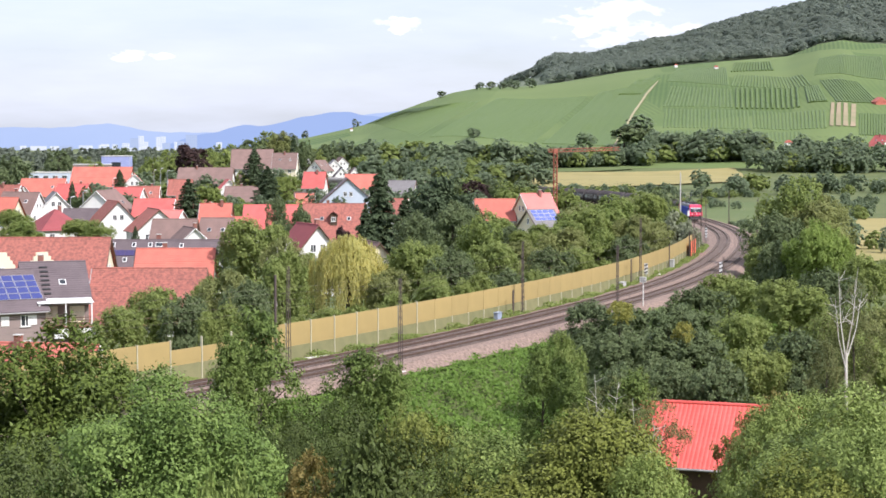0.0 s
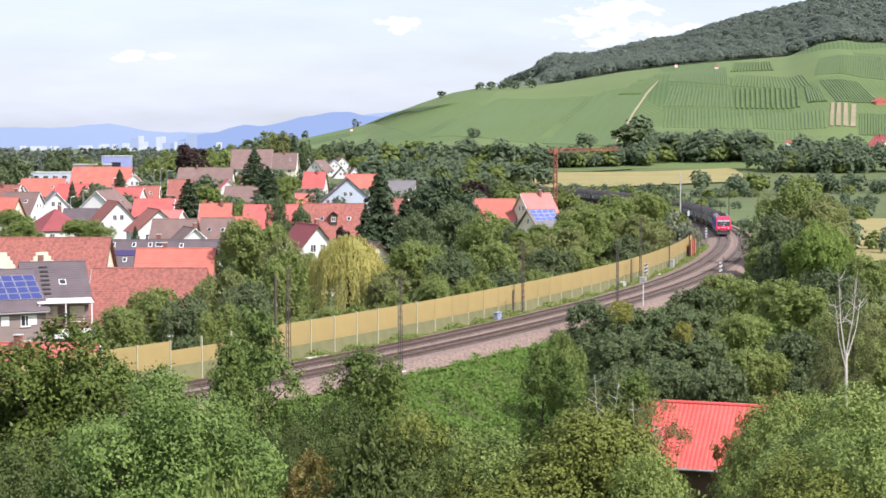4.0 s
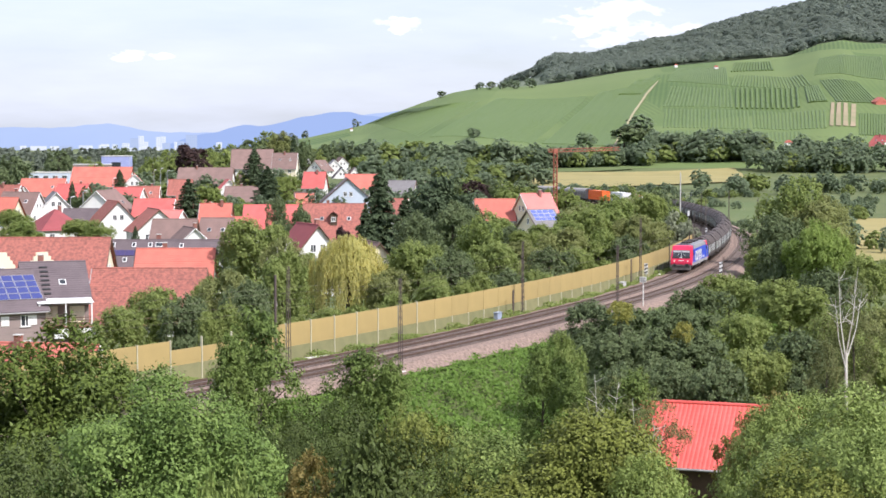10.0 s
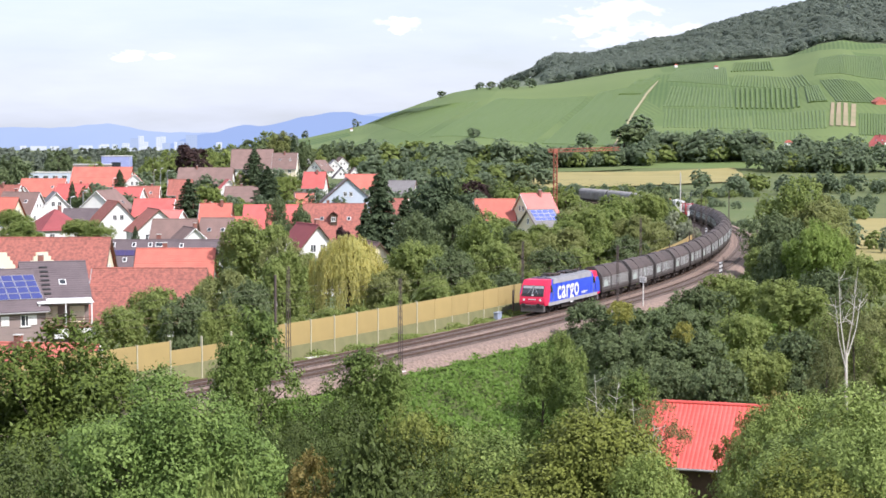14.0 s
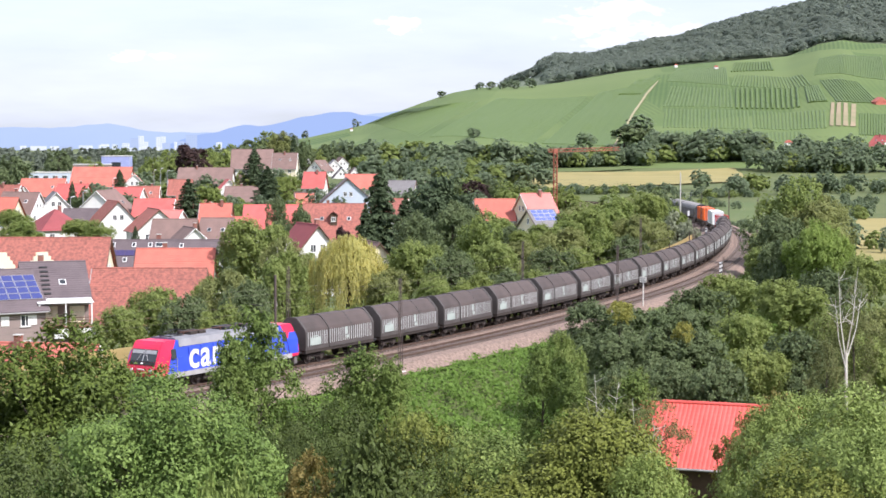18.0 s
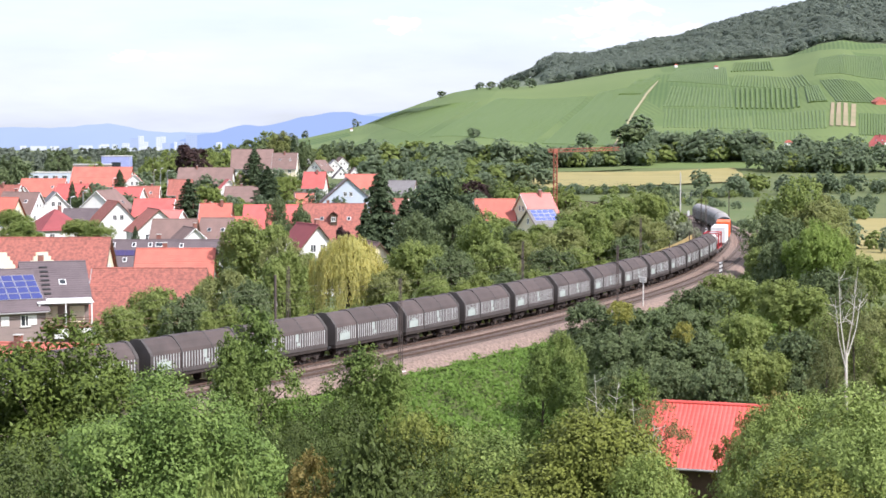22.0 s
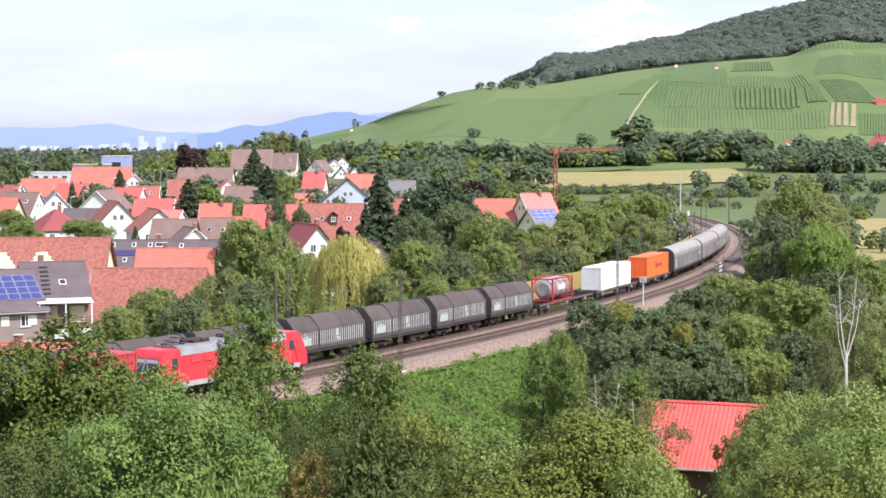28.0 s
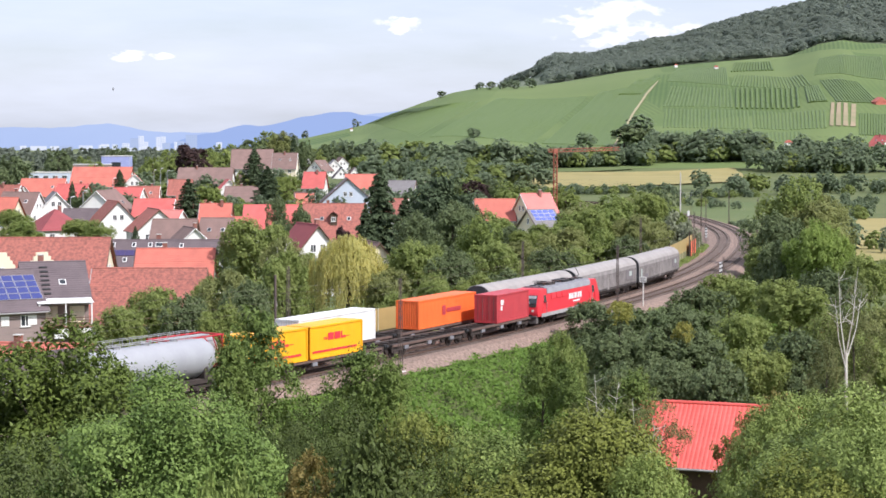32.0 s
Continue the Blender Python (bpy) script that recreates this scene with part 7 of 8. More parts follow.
for row in (
    ("near_b", 18.3, 98.0, 4.5, 3.0), ("near_rust", 19.8, 108.0, 4.0, 2.9), ("near_b", 17.7, 98.0, 3.6, 2.5), ("near_rust", 19.3, 110.0, 2.6, 1.8), ("near_b", 20.4, 100.0, 4.4, 2.8), ("near_b_big", 18.4, 82.0, 6.8, 4.8), ("near_a", 22.7, 92.0, 5.7, 3.8), ("close_b", 14.4, 74.0, 6.0, 2.9),
    ("close_a", 15.3, 72.0, 6.3, 3.4), ("near_b", 17.4, 72.0, 7.0, 3.2), ("near_wispy", 12.6, 108.0, 3.8, 2.2), ("near_slim", 8.8, 122.0, 3.4, 1.4),
    ("near_slim", 6.9, 124.0, 4.5, 1.7), ("near_wispy", 10.8, 118.0, 3.8, 2.4), ("near_slim", 12.6, 118.0, 3.5, 1.9), ("bush", 1.0, 92.0, 3.4, 2.0),
    ("near_rust", -6.0, 84.0, 4.5, 2.3), ("bush", -3.7, 80.0, 5.2, 2.4), ("near_wispy", -11.7, 96.0, 5.5, 1.8), ("near_c", -7.7, 92.0, 4.6, 2.4),
    ("bush_light", 9.4, 70.0, 4.9, 1.8), ("bush_light", -6.2, 54.0, 8.4, 1.1), ("bush_light", -6.8, 52.0, 8.6, 0.9), ("mid_a", -12.6, 200.0, -0.0, 2.4), ("bush_yellow", 17.0, 171.0, 3.3, 1.7), ("bush_yellow", 21.4, 158.0, 2.6, 1.2),
):
    plant(*row)
# along the near side of the line
for row in (
    ("mid_b", 15.0, 178.0, 2.8, 3.2), ("mid_b", 18.5, 176.0, 2.4, 3.4), ("mid_b", 23.1, 182.0, 2.1, 3.6), ("mid_b", 28.0, 196.0, 2.7, 3.6),
    ("mid_a", 32.9, 205.0, 3.3, 3.6), ("mid_b", 18.9, 158.0, 1.8, 3.0), ("mid_b", 22.6, 160.0, 1.6, 3.4), ("mid_b", 14.8, 158.0, 1.8, 3.0),
    ("mid_a", 28.0, 165.0, 2.7, 3.4), ("mid_a", 44.6, 240.0, 4.4, 4.0), ("mid_c", 53.5, 275.0, 11.9, 5.6), ("mid_d", 55.9, 270.0, 10.3, 5.2),
    ("mid_b", 48.2, 258.0, 8.2, 4.6), ("mid_b", 44.6, 236.0, 5.6, 3.4), ("mid_d", 64.2, 300.0, 10.5, 4.2), ("mid_bright", 48.6, 232.0, 8.8, 3.7), ("mid_bright", 52.0, 240.0, 7.2, 3.0), ("mid_a", 36.1, 185.0, 4.2, 4.0),
    ("mid_b", 40.7, 190.0, 5.0, 3.6), ("mid_a", 51.4, 215.0, 4.9, 3.4), ("near_wispy", 31.5, 136.0, 9.2, 2.6), ("near_wispy", 28.6, 133.0, 6.6, 1.9), ("mid_a", 33.1, 150.0, 4.1, 3.2), ("mid_b", 28.8, 145.0, 3.2, 3.4),
):
    plant(*row)
for row in (
    ("mid_a", 25.1, 142.0, 2.2, 3.0), ("mid_b", 21.3, 138.0, 1.8, 2.6), ("mid_d", 40.6, 165.0, 3.7, 3.2), ("mid_a", 34.5, 142.0, 3.1, 3.0),
    ("mid_a", 51.4, 285.0, 3.9, 3.4), ("mid_b", 17.6, 140.0, 1.5, 2.6), ("mid_c", 10.3, 150.0, 2.2, 2.0), ("mid_b", 13.7, 136.0, 1.6, 2.6),
):
    plant(*row)
# between the barrier and the village
for row in (
    ("mid_a", -31.0, 172.0, 2.8, 2.8), ("mid_a", -29.3, 180.0, 3.9, 3.0), ("mid_b", -25.3, 176.0, 3.5, 2.6), ("mid_d", -22.6, 186.0, 5.9, 3.0),
    ("mid_c", -25.8, 192.0, 3.3, 2.4), ("mid_a", -25.3, 240.0, 8.1, 4.4), ("mid_d", -20.2, 225.0, 7.3, 3.2), ("mid_a", -18.4, 205.0, 5.9, 3.0),
    ("mid_b", -19.4, 178.0, 4.8, 2.6), ("mid_a", -21.0, 168.0, 3.2, 2.2), ("willow", -11.5, 218.0, 6.8, 4.7), ("mid_a", -8.7, 190.0, 1.1, 2.2),
    ("mid_d", -6.4, 214.0, 3.9, 3.0), ("mid_a", -3.1, 226.0, 6.0, 3.8), ("mid_b", 1.1, 222.0, 5.1, 3.4), ("mid_c", 5.2, 248.0, 8.0, 4.0),
    ("mid_a", 7.0, 232.0, 5.6, 3.6), ("mid_d", 11.3, 244.0, 5.7, 3.6), ("mid_b", 14.0, 238.0, 4.5, 3.2), ("mid_d", 18.3, 268.0, 6.3, 4.0),
):
    plant(*row)
for row in (
    ("mid_a", 24.3, 300.0, 7.2, 5.0), ("mid_c", 29.5, 310.0, 8.4, 5.4), ("mid_d", 32.3, 300.0, 6.9, 4.4), ("mid_a", 41.6, 360.0, 8.0, 4.8), ("mid_d", 38.0, 366.0, 7.6, 4.2), ("mid_b", 45.4, 382.0, 6.4, 3.6), ("mid_d", 27.6, 372.0, 5.6, 3.8), ("mid_a", 33.0, 372.0, 5.8, 4.0),
    ("mid_a", 47.0, 430.0, 7.0, 4.6), ("mid_b", 52.2, 440.0, 7.9, 4.6), ("mid_a", 42.6, 420.0, 5.5, 4.2), ("mid_c", 50.3, 400.0, 5.9, 3.4),
    ("mid_a", 34.4, 500.0, 6.4, 4.0), ("mid_a", 30.2, 500.0, 6.1, 4.0), ("mid_b", 2.8, 560.0, 7.7, 5.0), ("mid_a", 9.9, 560.0, 7.3, 5.0), ("mid_b", 16.7, 550.0, 7.7, 5.0), ("mid_a", 26.6, 540.0, 5.0, 4.0), ("mid_a", 36.1, 400.0, 5.1, 5.0), ("mid_c", 30.3, 390.0, 5.0, 5.0), ("mid_b", 24.0, 560.0, 7.2, 6.0),
    ("mid_c", 23.6, 270.0, 4.7, 3.6), ("mid_b", 27.8, 270.0, 4.3, 3.6), ("mid_d", 37.9, 315.0, 4.9, 3.6), ("mid_pale", 41.8, 318.0, 5.9, 3.0), ("mid_pale", 43.2, 312.0, 4.8, 2.0),
    ("mid_a", 18.4, 246.0, 4.0, 3.2), ("mid_b", 7.8, 212.0, 3.4, 2.8), ("mid_a", 3.6, 205.0, 3.3, 2.6), ("mid_a", -0.9, 200.0, 3.7, 2.8),
    ("mid_a", 11.4, 216.0, 3.1, 2.4), ("mid_a", -5.2, 194.0, 2.3, 2.4), ("mid_a", -15.5, 172.0, 2.0, 1.8), ("fir", -10.6, 300.0, 14.4, 6.2),
    ("fir", -12.6, 292.0, 8.6, 3.6), ("fir", -6.4, 306.0, 9.6, 4.6), ("mid_yew", -0.6, 310.0, 12.2, 6.0), ("mid_yew", 3.4, 306.0, 9.4, 4.6), ("mid_b", 1.5, 290.0, 8.7, 4.4),
    ("mid_b", -3.9, 280.0, 7.3, 4.0),
):
    plant(*row)
# gardens in front of the orange-roofed houses
for row in (
    ("mid_a", 9.3, 335.0, 4.2, 4.0), ("mid_c", 5.3, 330.0, 3.1, 3.4), ("mid_b", 12.4, 325.0, 3.2, 3.0), ("mid_a", 14.8, 320.0, 2.6, 3.0), ("mid_a", 18.9, 330.0, 3.3, 3.2),
    ("mid_c", 23.6, 345.0, 4.1, 3.6), ("mid_a", -17.4, 240.0, 3.6, 2.2), ("mid_a", -10.9, 240.0, 2.1, 2.6), ("mid_b", -30.4, 260.0, 4.0, 2.6),
):
    plant(*row)
# in the village
for row in (
    ("fir", -56.9, 400.0, 10.4, 6.2), ("fir", -59.0, 560.0, 16.5, 7.6), ("fir", -51.0, 520.0, 11.5, 6.6), ("mid_a", -61.7, 560.0, 9.8, 4.0),
    ("fir", -97.4, 470.0, 8.2, 2.6), ("mid_b", -93.6, 468.0, 7.4, 3.0), ("fir", -101.1, 560.0, 9.8, 4.2), ("mid_c", -47.5, 540.0, 10.1, 4.4), ("mid_c", -61.7, 470.0, 8.6, 4.2),
    ("mid_c", -82.3, 350.0, 3.8, 4.0), ("mid_a", -91.7, 380.0, 4.1, 3.4), ("mid_c", -65.5, 340.0, 3.2, 3.4), ("mid_a", -73.4, 360.0, 2.8, 4.2),
    ("mid_b", -27.3, 340.0, 5.9, 2.6), ("mid_b", -33.4, 360.0, 7.4, 2.2), ("fir", -56.8, 330.0, 3.1, 2.0), ("mid_b", -28.3, 400.0, 4.8, 2.0),
    ("mid_c", -48.1, 430.0, 5.1, 3.0), ("mid_purple", 10.5, 520.0, 7.2, 4.0), ("mid_purple", -17.5, 310.0, 4.1, 1.8), ("mid_a", 19.0, 520.0, 7.5, 5.0),
):
    plant(*row)
for row in (
    ("mid_b", -144.6, 600.0, 15.2, 7.0), ("mid_b", -140.3, 560.0, 11.6, 6.0), ("mid_b", -154.8, 720.0, 16.7, 6.0), ("mid_a", -128.0, 560.0, 6.3, 3.0),
    ("mid_purple", -101.9, 720.0, 17.4, 8.0), ("mid_b", -154.3, 860.0, 17.1, 6.0), ("mid_b", -159.7, 860.0, 15.2, 4.0), ("mid_a", -116.0, 760.0, 15.7, 6.0),
    ("mid_a", -116.7, 720.0, 12.9, 5.0), ("mid_a", -98.0, 800.0, 18.0, 8.5), ("mid_b", -91.0, 860.0, 21.0, 8.5), ("mid_a", -85.0, 880.0, 24.2, 9.5), ("mid_d", -79.0, 870.0, 22.0, 7.5), ("mid_b", -106.0, 790.0, 14.5, 6.0), ("mid_c", -112.0, 860.0, 16.0, 8.0), ("mid_a", -123.0, 880.0, 14.0, 8.0), ("mid_b", -58.0, 905.0, 18.5, 6.5),
    ("fir_far", -71.6, 860.0, 21.2, 4.0), ("mid_b", -65.4, 850.0, 20.4, 5.0), ("mid_a", -100.4, 760.0, 16.1, 5.0), ("mid_a", -62.2, 880.0, 15.1, 5.0),
    ("mid_a", -50.5, 920.0, 18.4, 7.0), ("mid_c", -37.2, 820.0, 13.3, 6.0), ("mid_a", -160.0, 800.0, 12.2, 5.0), ("mid_a", -147.2, 760.0, 10.2, 5.0),
):
    plant(*row)


def tree_belt(key_list, rows, seed, label):
    """Loose belts of far trees as one wood: (x0, y0, x1, y1, how many, least height, greatest height, width)."""
    rng = random.Random(seed)
    for key in key_list:
        me, tm, rx, h0 = TREES[key]
        co = np.empty(len(me.vertices) * 3, np.float32)
        me.vertices.foreach_get("co", co)
        co = co.reshape(-1, 3)
        made = []
        for x0, y0, x1, y1, n, lo, hi, wide in rows:
            for i in range(n):
                f = (i + rng.random()) / n
                x, y = x0 + (x1 - x0) * f + rng.uniform(-wide, wide), y0 + (y1 - y0) * f + rng.uniform(-wide, wide)
                if rng.random() > 1.0 / len(key_list) * 1.05 or abs(float(line_dist(np.array([x]), np.array([y]))[0])) < 9:
                    continue
                h = rng.uniform(lo, hi)
                r = h * rng.uniform(0.36, 0.55)
                a = rng.uniform(0, 6.28)
                c, d = math.cos(a) * r / rx, math.sin(a) * r / rx
                made.append(np.stack([co[:, 0] * c - co[:, 1] * d + x, co[:, 0] * d + co[:, 1] * c + y, co[:, 2] * h / h0 + gz(x, y) - 0.2], 1))
        tagged(new("far_trees", quads_mesh("far_trees", np.concatenate(made), me.materials[0], 3)), label, "trees", kind="stuff")


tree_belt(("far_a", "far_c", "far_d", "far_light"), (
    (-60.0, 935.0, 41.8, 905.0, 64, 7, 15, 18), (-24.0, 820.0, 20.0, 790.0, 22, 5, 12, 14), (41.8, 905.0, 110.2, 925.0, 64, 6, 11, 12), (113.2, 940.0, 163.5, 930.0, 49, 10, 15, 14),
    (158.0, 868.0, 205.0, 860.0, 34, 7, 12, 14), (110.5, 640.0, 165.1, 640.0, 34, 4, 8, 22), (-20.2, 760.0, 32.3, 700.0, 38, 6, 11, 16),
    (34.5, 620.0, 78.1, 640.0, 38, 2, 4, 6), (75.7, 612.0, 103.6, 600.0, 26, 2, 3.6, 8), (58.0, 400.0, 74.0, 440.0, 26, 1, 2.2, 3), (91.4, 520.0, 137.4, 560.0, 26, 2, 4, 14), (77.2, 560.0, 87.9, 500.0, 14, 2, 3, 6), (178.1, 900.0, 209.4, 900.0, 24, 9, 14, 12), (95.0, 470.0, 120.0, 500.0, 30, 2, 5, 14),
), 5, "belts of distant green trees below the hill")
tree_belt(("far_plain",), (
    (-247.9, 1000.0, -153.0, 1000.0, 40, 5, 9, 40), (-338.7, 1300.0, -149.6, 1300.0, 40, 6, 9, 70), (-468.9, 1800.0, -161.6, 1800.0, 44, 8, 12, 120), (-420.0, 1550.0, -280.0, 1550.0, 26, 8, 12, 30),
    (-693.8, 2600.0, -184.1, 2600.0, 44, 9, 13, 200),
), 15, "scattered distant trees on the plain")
tree_belt(("far_a", "far_c", "far_light"), (
    (-97.9, 640.0, -30.0, 660.0, 26, 4, 8, 14), (-113.5, 470.0, -48.1, 500.0, 30, 3, 6, 10), (-133.5, 560.0, -33.7, 580.0, 30, 4, 7, 12), (-21.9, 480.0, 17.6, 480.0, 22, 5, 8, 12),
    (-23.5, 600.0, 22.0, 600.0, 26, 5, 9, 12), (-72.5, 300.0, -40.2, 300.0, 19, 2, 4, 6), (-96.6, 400.0, -18.7, 410.0, 30, 3, 5, 8), (58.0, 330.0, 93.2, 380.0, 22, 4, 7, 12),
), 6, "garden trees and hedges between the houses")


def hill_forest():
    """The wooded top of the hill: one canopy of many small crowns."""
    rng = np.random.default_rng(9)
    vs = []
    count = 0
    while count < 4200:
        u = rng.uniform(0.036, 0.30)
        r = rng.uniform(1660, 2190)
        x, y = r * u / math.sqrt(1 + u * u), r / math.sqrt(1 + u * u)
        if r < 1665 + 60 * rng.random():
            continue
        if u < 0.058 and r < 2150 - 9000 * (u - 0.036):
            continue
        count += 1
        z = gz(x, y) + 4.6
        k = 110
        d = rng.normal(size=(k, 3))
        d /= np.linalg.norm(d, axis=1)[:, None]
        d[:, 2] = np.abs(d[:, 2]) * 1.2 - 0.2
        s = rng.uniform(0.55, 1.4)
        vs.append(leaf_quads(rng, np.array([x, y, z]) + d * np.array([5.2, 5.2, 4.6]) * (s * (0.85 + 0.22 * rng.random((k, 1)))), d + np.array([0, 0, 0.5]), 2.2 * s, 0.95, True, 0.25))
    # leaf colour is lightened and greyed in place of two kilometres of haze
    me = quads_mesh("forest", np.concatenate(vs), leaf_mat("hazed_forest_leaves", (0.185, 0.222, 0.182), (0.245, 0.285, 0.228), (0.215, 0.255, 0.202), 0.6), 3)
    return tagged(new("forest", me), "dense green woodland on top of the hill, paled with painted haze", "forest", kind="stuff")


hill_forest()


def undergrowth(name, x0, x1, y0, y1, n, size, tall, material, seed, label, keep):
    """Brambles and nettles: leaves heaped on the ground."""
    rng = np.random.default_rng(seed)
    x, y = rng.uniform(x0, x1, n), rng.uniform(y0, y1, n)
    ok = keep(x, y)
    x, y = x[ok], y[ok]
    heap = 0.55 + 0.3 * np.sin(x * 0.9 + 1.3 * np.sin(y * 0.5)) + 0.3 * np.sin(y * 0.8 + x * 0.35) + 0.22 * np.sin(x * 2.7 + y) * np.sin(y * 1.9 - x * 0.6)
    rise = np.clip((np.abs(line_dist(x, y)) - 5.0) / 6.0, 0.2, 1.0)
    z = ground_z(x, y) + np.clip(heap, 0.12, 2) * tall * rise * (0.45 + 0.55 * rng.random(len(x)))
    pts = np.stack([x, y, z], 1)
    nrm = np.tile([0.0, -0.25, 1.0], (len(x), 1)) + 0.3 * rng.normal(size=(len(x), 3))
    me = quads_mesh(name, leaf_quads(rng, pts, nrm, size, 0.6), material)
    return tagged(new(name, me), label, "undergrowth", kind="stuff")


undergrowth("bramble", -34, 60, 75, 240, 700000, 0.31, 1.9, BRAMBLE, 3, "dense green brambles covering the railway slope",
            lambda x, y: (np.abs(x) < y * 0.26) & (line_dist(x, y) > 5.2 + 0.35 * np.sin(x * 1.3)) & (line_dist(x, y) < 24))


def verge(name, s0, s1, o0, o1, n, size, tall, material, seed, label, base=-0.8):
    """Grass and weeds in a strip along the line."""
    rng = np.random.default_rng(seed)
    ss, oo = rng.uniform(s0, s1, n), rng.uniform(o0, o1, n)
    hh = np.interp(ss, S_AX, h_ax)
    x, y = np.interp(ss, S_AX, x_ax) + oo * np.cos(hh), np.interp(ss, S_AX, y_ax) - oo * np.sin(hh)
    heap = 0.5 + 0.35 * np.sin(ss * 0.7 + 1.3 * np.sin(ss * 0.23)) + 0.2 * np.sin(ss * 2.1)
    z = base + np.clip(heap, 0.1, 2) * tall * (0.3 + 0.7 * rng.random(n))
    nrm = np.tile([0.1, -0.5, 0.9], (n, 1)) + 0.3 * rng.normal(size=(n, 3))
    me = quads_mesh(name, leaf_quads(rng, np.stack([x, y, z], 1), nrm, size, 0.4), material)
    return tagged(new(name, me), label, "grass", kind="stuff")


verge("verge_weeds", -20, 200, -3.9, -2.35, 26000, 0.32, 0.95, LEAF_LIGHT, 4, "weeds and grass between barrier and ballast")
verge("slope_weeds", -20, 200, 7.3, 8.3, 10000, 0.25, 0.5, BRAMBLE, 14, "weeds along the foot of the ballast", -1.25)
undergrowth("bank_scrub", -60, 90, 110, 420, 260000, 0.55, 1.8, LEAF, 8, "dense green scrub behind the noise barrier",
            lambda x, y: (line_dist(x, y) < -7.2) & (line_dist(x, y) > -30) & (np.abs(x) < y * 0.26))


def bare_tree(x, y, ztop, seed, label, forks=5, thick=0.16, spread=0.5, fork_at=0.45):
    """A dead or half-bare tree: a pale stem that forks into long bare limbs with twigs."""
    rng = random.Random(seed)
    base = gz(x, y) - 0.2
    h = ztop - base
    t = thing("bare_tree", pose(x, y, base, 0, 0, 0), label, "tree", "bare trees")
    bm = bmesh.new()
    knee = Vector((rng.uniform(-0.2, 0.2), 0, h * fork_at))
    rod(bm, (0, 0, 0), knee * 0.5, thick, thick * 0.85, 8)
    rod(bm, knee * 0.5, knee, thick * 0.85, thick * 0.65, 8)
    part("trunk", bm, PALEBARK, t)
    for k in range(forks):
        bm = bmesh.new()
        a = 2 * math.pi * (k + rng.random() * 0.6) / forks
        z1 = h * rng.uniform(0.8, 1.0)
        tip = Vector((math.cos(a) * spread * h * 0.3, math.sin(a) * spread * h * 0.3, z1))
        start = knee * rng.uniform(0.85, 1.0)
        mid = start.lerp(tip, 0.45) + Vector((math.cos(a), math.sin(a), 0)) * 0.25
        rod(bm, start, mid, thick * 0.36, thick * 0.22, 6)
        rod(bm, mid, tip, thick * 0.22, 0.01, 6)
        for q in range(7):
            p = start.lerp(tip, rng.uniform(0.35, 0.95))
            d = Vector((rng.uniform(-1, 1), rng.uniform(-1, 1), rng.uniform(0.2, 1.0))) * h * 0.07
            rod(bm, p, p + d, 0.022, 0.006, 4)
        part("limb", bm, PALEBARK, t)
    return t


bare_tree(29.1, 128.0, 10.0, 3, "dead pale birch with bare forked limbs", 4, 0.15, 0.27, 0.6)
bare_tree(9.7, 108.0, 4.6, 5, "half-bare sapling with pale thin stems", 4, 0.05, 0.45, 0.45)
bare_tree(11.2, 100.0, 4.6, 9, "half-bare sapling with pale thin stems", 4, 0.04, 0.5, 0.4)
bare_tree(-20.0, 215.0, 6.9, 11, "thin bare tree among the bushes", 5, 0.10, 0.35, 0.3)

# ---- distance ----
def ridge(name, y, knots, colour, label):
    """A far mountain ridge: height by bearing."""
    xs = [k[0] for k in knots]
    zs = [k[1] for k in knots]
    vs, fs = [], []
    n = 160
    for i in range(n + 1):
        u = xs[0] + (xs[-1] - xs[0]) * i / n
        e = float(np.interp(u, xs, zs)) + 0.0002 * math.sin(u * 210) + 0.00014 * math.sin(u * 470 + 1)
        for k, (f, back) in enumerate(((0.0, 0), (0.55, 60), (1.0, 160), (0.3, 320))):
            vs.append((u * (y + back), y + back, 18.9 - 30 + (e * (y + back) + 30) * f))
        if i:
            b = (i - 1) * 4
            for k in range(3):
                fs.append((b + k, b + k + 4, b + k + 5, b + k + 1))
    return tagged(new(name, mesh_from(name, vs, fs, colour, True)), label, "mountains", kind="structure")


# distance haze is painted into these glowing, unlit ridge colours
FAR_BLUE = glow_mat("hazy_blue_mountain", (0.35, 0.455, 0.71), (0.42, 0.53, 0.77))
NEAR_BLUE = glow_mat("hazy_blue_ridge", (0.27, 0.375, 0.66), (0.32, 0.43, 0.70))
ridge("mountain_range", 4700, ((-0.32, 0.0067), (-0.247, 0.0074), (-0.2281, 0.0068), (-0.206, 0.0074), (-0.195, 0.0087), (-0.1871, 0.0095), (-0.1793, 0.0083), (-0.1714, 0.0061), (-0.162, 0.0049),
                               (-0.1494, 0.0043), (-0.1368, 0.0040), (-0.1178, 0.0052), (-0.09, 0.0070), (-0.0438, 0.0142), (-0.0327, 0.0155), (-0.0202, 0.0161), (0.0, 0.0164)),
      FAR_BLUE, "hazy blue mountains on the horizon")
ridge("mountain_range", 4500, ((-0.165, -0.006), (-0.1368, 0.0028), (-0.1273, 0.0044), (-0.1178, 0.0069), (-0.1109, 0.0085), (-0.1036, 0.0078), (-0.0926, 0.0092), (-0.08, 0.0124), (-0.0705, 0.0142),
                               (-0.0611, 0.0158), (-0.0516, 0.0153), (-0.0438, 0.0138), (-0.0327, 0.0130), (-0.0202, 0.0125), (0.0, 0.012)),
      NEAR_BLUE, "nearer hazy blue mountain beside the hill")

